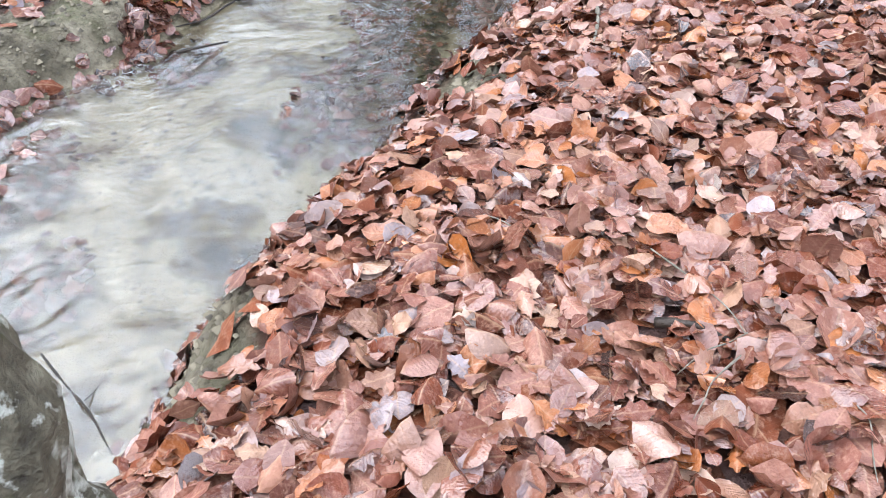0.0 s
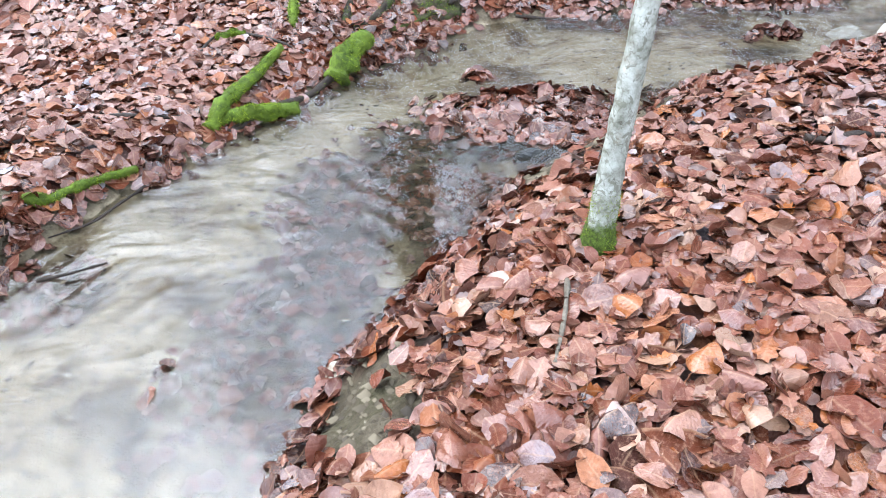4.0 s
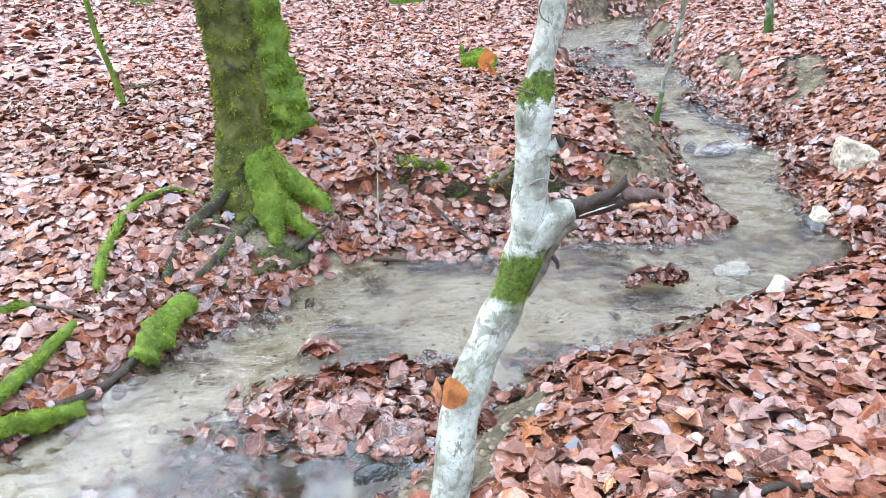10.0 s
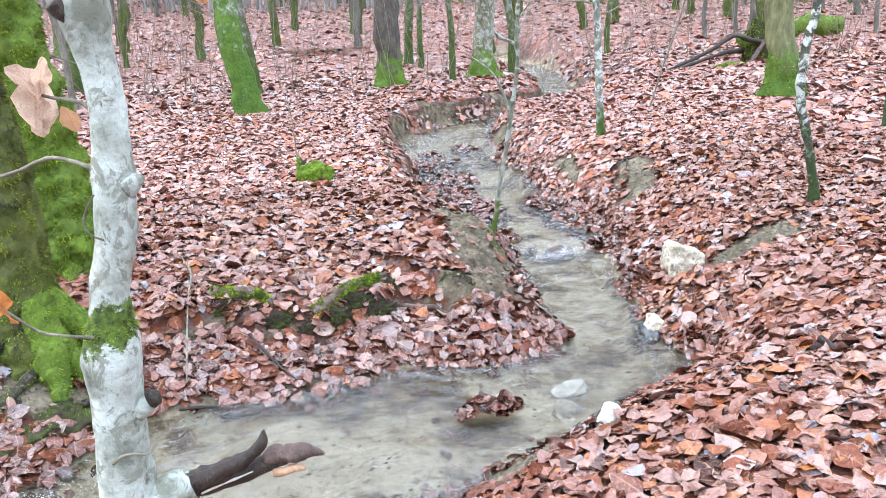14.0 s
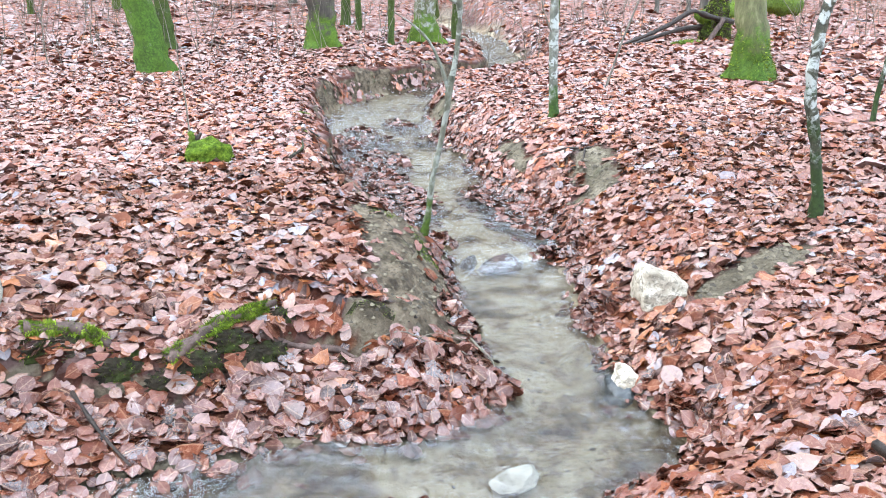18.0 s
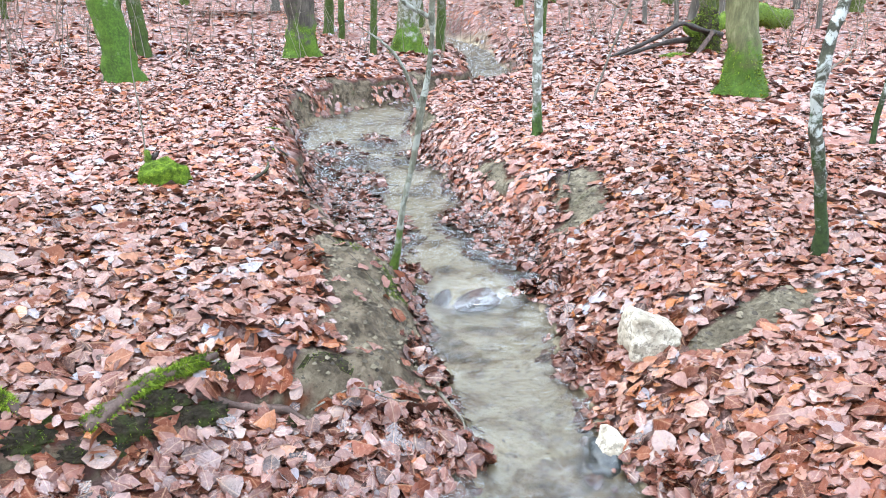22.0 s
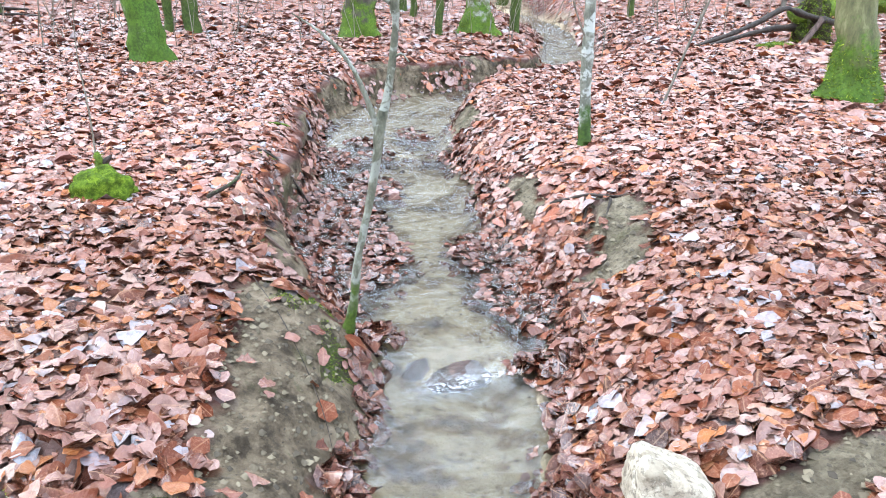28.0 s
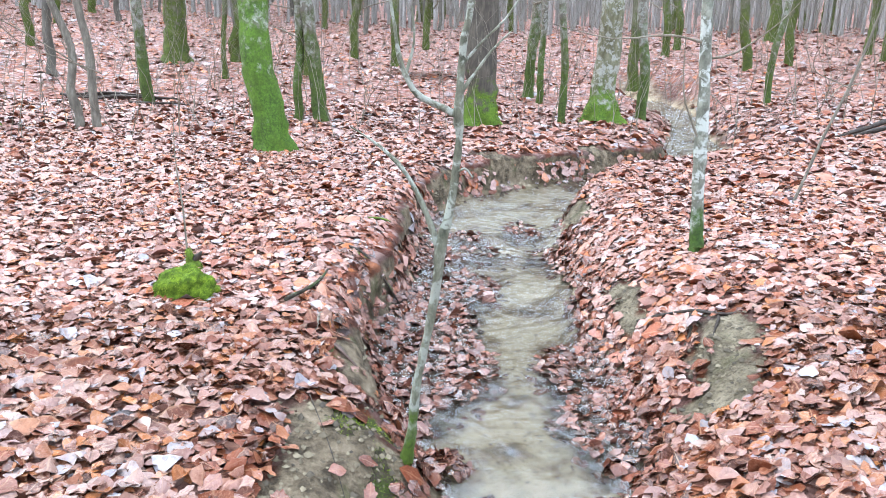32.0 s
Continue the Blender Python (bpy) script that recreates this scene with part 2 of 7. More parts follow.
bed = g.mix(silt, bed, g.ramp(g.noise(24, 5, 0.7), (0.35, (0.012, 0.007, 0.004)), (0.5, (0.05, 0.03, 0.018)), (0.68, (0.13, 0.085, 0.055))))
# humus darkened as painted shade, seen through gaps in the near litter
gap_shade = g.mix(0.75, humus, (0.03, 0.009, 0.005))
damp_tone = g.ramp(g.noise(7, 7, 0.7), (0.3, (0.018, 0.013, 0.008)), (0.42, (0.058, 0.044, 0.028)), (0.52, (0.14, 0.108, 0.07)), (0.68, (0.25, 0.2, 0.138)))
damp_tone = g.mix(g.span(g.noise(3.1, 6, 0.65), 0.6, 0.66, 0, 0.5), damp_tone, (0.045, 0.06, 0.014))
clay = g.mix(g.attr("damp"), clay, damp_tone)
tone = g.mix(g.span(litter, 0.3, 0.7), clay, g.mix(g.span(litter, 1.0, 2.0), gap_shade, humus))
tone = g.mix(sand, tone, bed)
soil_mat = g.done(tone, g.bump(g.noise(40, 6, 0.75), 1.0, 0.02, g.bump(g.noise(9, 5, 0.65), 0.9, 0.05)), g.span(g.noise(12, 3), 0.3, 0.7, 0.45, 0.8))

cl = Mat("clay_crumbs", rough=0.8)
clod_mat = cl.done(cl.ramp(cl.island(), (0.0, (0.03, 0.022, 0.013)), (0.5, (0.085, 0.066, 0.038)), (1.0, (0.17, 0.14, 0.09))), cl.bump(cl.noise(80, 3), 0.5, 0.004))

pb = Mat("bed_pebbles", rough=0.6)
pebble_mat = pb.done(pb.ramp(pb.island(), (0.0, (0.05, 0.032, 0.02)), (0.45, (0.11, 0.072, 0.044)), (0.6, (0.22, 0.16, 0.1)), (0.85, (0.5, 0.43, 0.32)), (1.0, (0.62, 0.57, 0.48))), pb.bump(pb.noise(70, 3), 0.4, 0.003))


def bark(name, stops, moss_top=0.0, moss_fade=0.5, moss=(0.12, 0.19, 0.025), scale=14, patches=None, rough=0.8, streak=(1, 1, 0.25), holes=0.0, ragged=0.5, bands=()):
    m = Mat(name, rough=rough, spec=0.35)
    grain = m.noise(scale, 6, 0.7, streak)
    tone = m.ramp(grain, *stops)
    if patches:
        tone = m.mix(m.span(m.noise(scale * 0.7, 4, 0.6, None, 0.6), 0.5, 0.56), tone, patches)
        tone = m.mix(m.span(m.noise(scale * 2.6, 4, 0.7), 0.56, 0.62, 0, 0.85), tone, (0.11, 0.105, 0.08))
    if moss_top > 0:
        edge = m.math("ADD", m.span(m.height(), 0, moss_top, 0.0, 1.0, False), m.span(m.noise(5, 6, 0.7), 0.3, 0.7, -ragged, ragged))
        lush = m.mix(m.span(m.noise(34, 4, 0.7), 0.36, 0.66), (moss[0] * 0.3, moss[1] * 0.34, moss[2] * 0.4), moss)
        lush = m.mix(m.span(m.noise(4, 3), 0.4, 0.7, 0, 0.5), lush, (moss[0] * 1.35, moss[1] * 1.25, moss[2] * 1.2))
        lush = m.mix(m.span(m.noise(9, 5, 0.7, (1, 1, 0.7)), 0.45, 0.68, 0, 0.6), lush, (moss[0] * 0.35, moss[1] * 0.3, moss[2] * 0.4))
        tone = m.mix(m.span(edge, 0.45, 0.95, 1.0, 0.0), tone, lush)
    if holes:
        tone = m.mix(m.span(m.noise(7, 5, 0.7, (1, 1, 0.6), 0.5), 0.56, 0.64, 0.0, holes), tone, stops[0][1])
    for at, half in bands:
        off = m.math("ABSOLUTE", m.math("SUBTRACT", m.math("ADD", m.height(), m.span(m.noise(32, 5, 0.7), 0.3, 0.7, -0.028, 0.028)), at), 0)
        dark_moss = m.ramp(m.noise(120, 3, 0.7), (0.35, (0.012, 0.02, 0.003)), (0.65, (0.06, 0.095, 0.01)))
        tone = m.mix(m.span(off, half * 0.8, half, 1.0, 0.0), tone, dark_moss)
    return m.done(tone, m.bump(m.noise(scale * 2.5, 5, 0.7, streak), 0.6, 0.012, m.bump(grain, 0.6, 0.02)))


GREY_BARK = ((0.3, (0.06, 0.052, 0.042)), (0.5, (0.13, 0.115, 0.09)), (0.7, (0.24, 0.22, 0.18)))
DARK_BARK = ((0.3, (0.03, 0.025, 0.02)), (0.5, (0.065, 0.055, 0.042)), (0.72, (0.12, 0.105, 0.08)))
mossy_bark = bark("mossy_bark", ((0.3, (0.0124, 0.0124, 0.0062)), (0.5, (0.0372, 0.036, 0.0155)), (0.7, (0.0682, 0.0651, 0.0279))), 6.0, 3.0, (0.115, 0.18, 0.012))
olive_bark = bark("olive_mossy_bark", ((0.3, (0.012, 0.009, 0.005)), (0.5, (0.04, 0.032, 0.016)), (0.7, (0.085, 0.07, 0.032))), 4.5, 1.6, (0.085, 0.095, 0.012), holes=0.95)
mid_moss_bark = bark("mid_mossy_bark", GREY_BARK, 2.2, 1.2, (0.07, 0.11, 0.016), patches=(0.24, 0.24, 0.21))
half_moss_bark = bark("half_mossy_bark", GREY_BARK, 3.4, 1.2, (0.075, 0.15, 0.01), patches=(0.36, 0.36, 0.32))
foot_moss_bark = bark("moss_footed_bark", DARK_BARK, 0.8, 0.35, (0.10, 0.18, 0.011), ragged=0.7)
pale_foot_bark = bark("pale_moss_footed_bark", ((0.3, (0.06, 0.058, 0.03)), (0.5, (0.13, 0.125, 0.07)), (0.7, (0.23, 0.22, 0.15))), 0.85, 0.35, (0.10, 0.18, 0.011), patches=(0.28, 0.28, 0.24), ragged=0.6)
olive_foot_bark = bark("olive_moss_footed_bark", ((0.3, (0.045, 0.045, 0.018)), (0.5, (0.10, 0.10, 0.04)), (0.7, (0.18, 0.175, 0.085))), 0.8, 0.35, (0.08, 0.155, 0.01), ragged=0.55)
# the heights above its foot of the moss on the white stem
BIRCH_MOSS = (1.234, 0.945)
lb = Mat("lichen_bark", rough=0.8, spec=0.3)
lichen = lb.ramp(lb.noise(16, 6, 0.7), (0.3, (0.08, 0.082, 0.06)), (0.42, (0.21, 0.22, 0.18)), (0.54, (0.34, 0.36, 0.315)), (0.7, (0.49, 0.515, 0.465)))
lichen = lb.mix(lb.span(lb.noise(34, 5, 0.7, None, 0.8), 0.52, 0.57, 0, 0.75), lichen, (0.13, 0.13, 0.095))
crust = lb.n.new("ShaderNodeTexVoronoi")
crust.feature, crust.inputs["Scale"].default_value = "DISTANCE_TO_EDGE", 26
lb.l.new(lb.coord, crust.inputs["Vector"])
lichen = lb.mix(lb.math("MULTIPLY", lb.span(crust.outputs["Distance"], 0.0, 0.05, 0.4, 0.0), lb.span(lb.noise(9, 4), 0.42, 0.58)), lichen, (0.1, 0.095, 0.07))
lichen = lb.mix(lb.span(lb.noise(90, 4, 0.7, (1, 1, 0.5)), 0.6, 0.68, 0, 0.8), lichen, (0.07, 0.065, 0.045))
lichen = lb.mix(lb.span(lb.noise(6, 5, 0.65), 0.56, 0.64, 0, 0.6), lichen, (0.26, 0.225, 0.17))
for moss_at, moss_half in ((BIRCH_MOSS[0], 0.015), (BIRCH_MOSS[1], 0.048), (0.02, 0.1)):
    off = lb.math("ABSOLUTE", lb.math("SUBTRACT", lb.math("ADD", lb.height(), lb.span(lb.noise(26, 5, 0.7), 0.3, 0.7, -0.02, 0.02)), moss_at), 0)
    dark_moss = lb.ramp(lb.noise(110, 3, 0.7), (0.35, (0.018, 0.026, 0.004)), (0.65, (0.085, 0.13, 0.014)))
    lichen = lb.mix(lb.span(off, moss_half * 0.7, moss_half, 1.0, 0.0), lichen, dark_moss)
lichen_bark = lb.done(lichen, lb.bump(lb.noise(70, 5, 0.7), 0.5, 0.004, lb.bump(lb.noise(20, 5, 0.7), 0.5, 0.012)))
speckled_bark = bark("speckled_bark", ((0.35, (0.02, 0.02, 0.012)), (0.55, (0.05, 0.05, 0.03)), (0.7, (0.11, 0.11, 0.08))), 0.75, 0.25, (0.035, 0.062, 0.012), scale=17, patches=(0.38, 0.4, 0.36), streak=(1, 1, 0.6), ragged=0.9)
grey_speckled_bark = bark("grey_speckled_bark", ((0.35, (0.06, 0.06, 0.042)), (0.55, (0.16, 0.165, 0.13)), (0.7, (0.28, 0.285, 0.23))), 0.34, 0.25, (0.05, 0.1, 0.012), scale=12, patches=(0.4, 0.42, 0.38), streak=(1, 1, 0.6), ragged=0.6)
sapling_bark = bark("sapling_bark", ((0.3, (0.04, 0.042, 0.026)), (0.5, (0.13, 0.13, 0.09)), (0.7, (0.27, 0.275, 0.22))), 0.3, 0.12, (0.08, 0.13, 0.012), scale=20, patches=(0.27, 0.28, 0.235), streak=(1, 1, 0.4), ragged=0.7)
twig_bark = bark("twig_bark", ((0.3, (0.08, 0.066, 0.046)), (0.5, (0.17, 0.148, 0.112)), (0.7, (0.28, 0.255, 0.21))), scale=30)
dark_wood = bark("dark_wet_wood", ((0.3, (0.009, 0.006, 0.004)), (0.5, (0.024, 0.016, 0.011)), (0.7, (0.055, 0.038, 0.027))), scale=24, rough=0.55)
grey_bark = bark("grey_bark", GREY_BARK)
# bark of the far stems, paled to hold the haze of distance
hazed_woods_bark = bark("hazed_woods_bark", ((0.3, (0.17, 0.16, 0.145)), (0.5, (0.29, 0.275, 0.255)), (0.7, (0.4, 0.385, 0.365))), scale=3)
far_bark = bark("far_bark", ((0.3, (0.05, 0.046, 0.038)), (0.5, (0.1, 0.092, 0.075)), (0.7, (0.19, 0.175, 0.15))), scale=3)
far_moss_bark = bark("far_mossy_bark", ((0.3, (0.04, 0.042, 0.025)), (0.5, (0.085, 0.085, 0.05)), (0.7, (0.17, 0.165, 0.12))), 2.6, 1.6, (0.08, 0.11, 0.014), scale=5, ragged=0.8)
near_bark = bark("brown_spotted_bark", ((0.3, (0.03, 0.024, 0.015)), (0.5, (0.09, 0.075, 0.05)), (0.7, (0.19, 0.165, 0.12))), scale=34, patches=(0.13, 0.12, 0.085), streak=(1, 1, 0.7))
nb = Mat("lichen_spotted_bark", rough=0.8, spec=0.3)
spot = nb.ramp(nb.noise(30, 6, 0.7), (0.3, (0.03, 0.024, 0.015)), (0.5, (0.1, 0.085, 0.055)), (0.7, (0.2, 0.175, 0.12)))
spot = nb.mix(nb.span(nb.noise(13, 5, 0.6), 0.55, 0.6, 0, 0.9), spot, (0.4, 0.385, 0.32))
spot = nb.mix(nb.span(nb.noise(46, 4, 0.6), 0.58, 0.64, 0, 0.8), spot, (0.42, 0.41, 0.35))
spot = nb.mix(nb.span(nb.noise(22, 4, 0.6, (1, 1, 0.6)), 0.58, 0.66, 0, 0.8), spot, (0.05, 0.055, 0.02))
spotted_bark = nb.done(spot, nb.bump(nb.noise(60, 5, 0.75), 0.9, 0.008, nb.bump(nb.noise(18, 4, 0.65), 0.9, 0.02)))
bank_root_bark = bark("mossy_root_bark", ((0.3, (0.008, 0.006, 0.004)), (0.5, (0.026, 0.02, 0.013)), (0.7, (0.065, 0.052, 0.036))), scale=16, patches=(0.03, 0.04, 0.009), rough=0.95)
dead_wood = bark("dead_reddish_wood", ((0.3, (0.03, 0.018, 0.012)), (0.5, (0.075, 0.045, 0.035)), (0.7, (0.15, 0.1, 0.08))), scale=26, rough=0.6)
pale_wood = bark("pale_split_wood", ((0.3, (0.4, 0.34, 0.27)), (0.5, (0.55, 0.48, 0.4)), (0.7, (0.65, 0.58, 0.5))), scale=60, rough=0.7)
broken_wood = bark("broken_wood", ((0.3, (0.28, 0.14, 0.075)), (0.5, (0.42, 0.24, 0.14)), (0.7, (0.55, 0.36, 0.22))), scale=40, rough=0.7)

ms = Mat("moss_cushion", rough=0.9, spec=0.2)
moss_tone = ms.ramp(ms.noise(26, 5, 0.7), (0.3, (0.022, 0.036, 0.004)), (0.5, (0.075, 0.125, 0.009)), (0.7, (0.19, 0.27, 0.02)))
moss_mat = ms.done(moss_tone, ms.bump(ms.noise(90, 4, 0.7), 0.8, 0.01))
mb = Mat("moss_shoots", rough=0.85, spec=0.2)
moss_patch = mb.span(mb.noise(13, 5, 0.7), 0.4, 0.58, 0.0, 1.0)
olive_ob = Mat("olive_moss_shoots", rough=0.85, spec=0.2)
olive_blade_mat = olive_ob.done(olive_ob.mix(olive_ob.span(olive_ob.noise(8, 5, 0.7), 0.42, 0.6), (0.05, 0.05, 0.01), olive_ob.ramp(olive_ob.island(), (0.0, (0.06, 0.066, 0.009)), (0.6, (0.18, 0.21, 0.018)), (1.0, (0.31, 0.37, 0.03)))))
moss_blade_mat = mb.done(mb.mix(moss_patch, (0.05, 0.08, 0.008), mb.ramp(mb.island(), (0.0, (0.06, 0.095, 0.008)), (0.5, (0.19, 0.265, 0.018)), (1.0, (0.33, 0.42, 0.036)))))

em = Mat("mossy_earth", rough=0.85, spec=0.25)
earth_tone = em.ramp(em.noise(22, 6, 0.7), (0.3, (0.008, 0.006, 0.003)), (0.5, (0.03, 0.022, 0.012)), (0.7, (0.075, 0.058, 0.032)))
earth_tone = em.mix(em.span(em.noise(7, 6, 0.7), 0.5, 0.6, 0.0, 0.75), earth_tone, (0.045, 0.065, 0.009))
earth_mat = em.done(earth_tone, em.bump(em.noise(45, 5, 0.75), 1.0, 0.02))

rk = Mat("limestone", rough=0.75)
rock_tone = rk.ramp(rk.noise(7, 7, 0.65), (0.3, (0.2, 0.16, 0.11)), (0.44, (0.42, 0.36, 0.27)), (0.58, (0.66, 0.6, 0.48)))
rock_tone = rk.mix(rk.span(rk.noise(8, 6, 0.65), 0.5, 0.56, 0, 0.75), rock_tone, (0.16, 0.125, 0.08))
rock_tone = rk.mix(rk.span(rk.noise(36, 5, 0.75), 0.5, 0.62, 0, 0.7), rock_tone, (0.08, 0.065, 0.045))
rock_mat = rk.done(rock_tone, rk.bump(rk.noise(30, 6, 0.75), 0.9, 0.012))
wr = Mat("white_stone", rough=0.6)
white_rock_mat = wr.done(wr.ramp(wr.noise(9, 6, 0.6), (0.3, (0.30, 0.26, 0.20)), (0.48, (0.52, 0.49, 0.43)), (0.65, (0.62, 0.60, 0.56))), wr.bump(wr.noise(30, 5, 0.7), 0.5, 0.008))

ds = Mat("wet_dark_stone", rough=0.42)
dark_stone_mat = ds.done(ds.ramp(ds.noise(12, 6, 0.65), (0.3, (0.02, 0.011, 0.008)), (0.5, (0.065, 0.034, 0.024)), (0.7, (0.15, 0.09, 0.066))), ds.bump(ds.noise(35, 5, 0.7), 0.6, 0.01))

bw = Mat("black_wet_stone", rough=0.2)
black_wet_mat = bw.done(bw.ramp(bw.noise(20, 5, 0.7), (0.35, (0.01, 0.012, 0.012)), (0.6, (0.035, 0.038, 0.036)), (0.72, (0.12, 0.12, 0.105))), bw.bump(bw.noise(40, 4, 0.7), 0.5, 0.006))

fo = Mat("foam", rough=0.35)
foam_mat = fo.done((0.75, 0.78, 0.8))
lace = fo.math("MULTIPLY", fo.span(fo.noise(55, 4, 0.65, (0.7, 1.3, 1), 1.0), 0.48, 0.66, 0.0, 0.75), fo.attr("leaf_u"))
fo.l.new(lace, fo.p.inputs["Alpha"])

# the brook: clear water over sand, its gloss by Fresnel over small ripples
wt = Mat("brook_water", rough=0.04)
flow = wt.noise(4.5, 3, 0.5, (0.85, 1.1, 1), 0.6)
fine = wt.noise(19, 5, 0.65, (0.7, 1.25, 1), 0.5)
rough_water = wt.math("MULTIPLY", wt.span(wt.noise(1.3, 3, 0.55), 0.4, 0.6, 0.35, 1.0), wt.attr("ripple"))
wnrm = wt.bump(wt.math("MULTIPLY", fine, rough_water), 1.0, 0.012, wt.bump(wt.math("MULTIPLY", flow, rough_water), 1.0, 0.02))
fres = wt.n.new("ShaderNodeFresnel")
fres.inputs["IOR"].default_value = 1.75
gloss = wt.n.new("ShaderNodeBsdfGlossy")
gloss.inputs["Roughness"].default_value = 0.02
wt.l.new(wnrm, gloss.inputs["Normal"])
wt.l.new(wnrm, fres.inputs["Normal"])
clear = wt.n.new("ShaderNodeBsdfTransparent")
clear.inputs["Color"].default_value = (0.95, 0.95, 0.9, 1)
murk = wt.n.new("ShaderNodeBsdfDiffuse")
murk.inputs["Color"].default_value = (0.6, 0.54, 0.42, 1)
body = wt.n.new("ShaderNodeMixShader")
body.inputs["Fac"].default_value = 0.02
wt.l.new(clear.outputs[0], body.inputs[1])
wt.l.new(murk.outputs[0], body.inputs[2])
top = wt.n.new("ShaderNodeMixShader")
wt.l.new(fres.outputs[0], top.inputs[0])
wt.l.new(body.outputs[0], top.inputs[1])
wt.l.new(gloss.outputs[0], top.inputs[2])
wt.l.new(top.outputs[0], wt.n["Material Output"].inputs["Surface"])
water_mat = wt.m


# ---- mesh helpers ----
def mesh_of(name, verts, faces, mat, smooth=True):
    me = bpy.data.meshes.new(name)
    me.from_pydata([tuple(v) for v in verts], [], [tuple(f) for f in faces])
    me.materials.append(mat)
    if smooth:
        me.shade_smooth()
    return me


def tri_mesh(name, verts, tris, mat, smooth=True, uv=None):
    """A mesh from arrays of places and triangles."""
    me = bpy.data.meshes.new(name)
    verts, tris = np.asarray(verts, np.float32), np.asarray(tris, np.int32)
    me.vertices.add(len(verts))
    me.vertices.foreach_set("co", verts.ravel())
    me.loops.add(tris.size)
    me.loops.foreach_set("vertex_index", tris.ravel())
    me.polygons.add(len(tris))
    me.polygons.foreach_set("loop_start", np.arange(0, tris.size, 3, dtype=np.int32))
    me.materials.append(mat)
    me.update(calc_edges=True)
    if uv is not None:
        for col, key in enumerate(("leaf_u", "leaf_v")):
            me.attributes.new(key, "FLOAT", "POINT").data.foreach_set("value", np.ascontiguousarray(uv[:, col], np.float32))
    if smooth:
        me.shade_smooth()
    return me


def thing(name, at, label, category, group="", kind=""):
    ob = new(name)
    ob.empty_display_size = 0.1
    ob.location = at
    return tagged(ob, label, category, group, kind)


def part(name, me, parent, label="", at=(0, 0, 0)):
    ob = new(name, me)
    ob.parent = parent
    ob.location = at
    if label:
        tagged(ob, label)
    return ob


def smooth_line(pts, per=6):
    """Catmull-Rom through the points."""
    p = np.asarray(pts, float)
    p = np.vstack([2 * p[0] - p[1], p, 2 * p[-1] - p[-2]])
    out = []
    for i in range(1, len(p) - 2):
        for k in range(per):
            s = k / per
            out.append(0.5 * (2 * p[i] + (p[i + 1] - p[i - 1]) * s + (2 * p[i - 1] - 5 * p[i] + 4 * p[i + 1] - p[i + 2]) * s**2 + (3 * p[i] - p[i - 1] - 3 * p[i + 1] + p[i + 2]) * s**3))
    out.append(p[-2])
    return np.array(out)


def tube(name, pts, radii, mat, seg=10, per=5, knots=0.1, fine=6.0, seed=0, flute=0.0, flute_top=0.6, cap=True):
    """A round, uneven limb along a line; flute gives root ribs near its foot."""
    line = smooth_line(np.c_[np.asarray(pts, float), np.asarray(radii, float)], per)
    rng = np.random.default_rng(seed)
    ph = rng.uniform(0, 6.28, 4)
    verts, faces = [], []
    u = None
    n = len(line)
    for i in range(n):
        c, r = line[i, :3], max(line[i, 3], 0.0008)
        d = line[min(i + 1, n - 1), :3] - line[max(i - 1, 0), :3]
        d = d / (np.linalg.norm(d) + 1e-9)
        if u is None:
            u = np.cross(d, (0.3, 1, 0.2))
        u = u - d * (u @ d)
        u /= np.linalg.norm(u) + 1e-9
        w = np.cross(d, u)
        h = c[2] - line[0, 2]
        for k in range(seg):
            a = 2 * math.pi * k / seg
            q = r
            if flute:
                q *= 1 + flute * max(0.0, 1 - h / flute_top) ** 1.5 * (0.55 + 0.75 * math.sin(4 * a + ph[0]) + 0.35 * math.sin(7 * a + ph[1]))
            v = c + q * (math.cos(a) * u + math.sin(a) * w)
            q2 = knots * r * noise.noise(Vector(v) * fine + Vector((seed * 3.1, ph[2], ph[3])))
            q2 += 0.4 * knots * r * noise.noise(Vector(v) * fine * 3.1 + Vector((ph[1], seed, 0)))
            verts.append(v + q2 * 1.6 * (math.cos(a) * u + math.sin(a) * w))
    for i in range(n - 1):
        for k in range(seg):
            k2 = (k + 1) % seg
            faces.append((i * seg + k, i * seg + k2, (i + 1) * seg + k2, (i + 1) * seg + k))
    if cap:
        faces.append(tuple(range(seg))[::-1])
        faces.append(tuple((n - 1) * seg + k for k in range(seg)))
    return mesh_of(name, verts, faces, mat)


def lump(name, size, mat, rough=0.25, scale=2.0, seed=0, level=3):
    """A boulder or cushion, uneven, its foot at z = 0."""
    bm = bmesh.new()
    bmesh.ops.create_icosphere(bm, subdivisions=level, radius=1)
    off = Vector((seed * 7.3, seed * 1.7, seed))
    for v in bm.verts:
        k = 1 + rough * noise.noise(v.co * scale + off) + 0.5 * rough * noise.noise(v.co * scale * 2.7 + off)
        v.co = v.co * k
        v.co.z = max(v.co.z, -0.45)
        v.co = Vector((v.co.x * size[0] / 2, v.co.y * size[1] / 2, (v.co.z + 0.35) * size[2] / 1.35))
    me = bpy.data.meshes.new(name)
    bm.to_mesh(me)
    bm.free()
    me.materials.append(mat)
    me.shade_smooth()
    return me


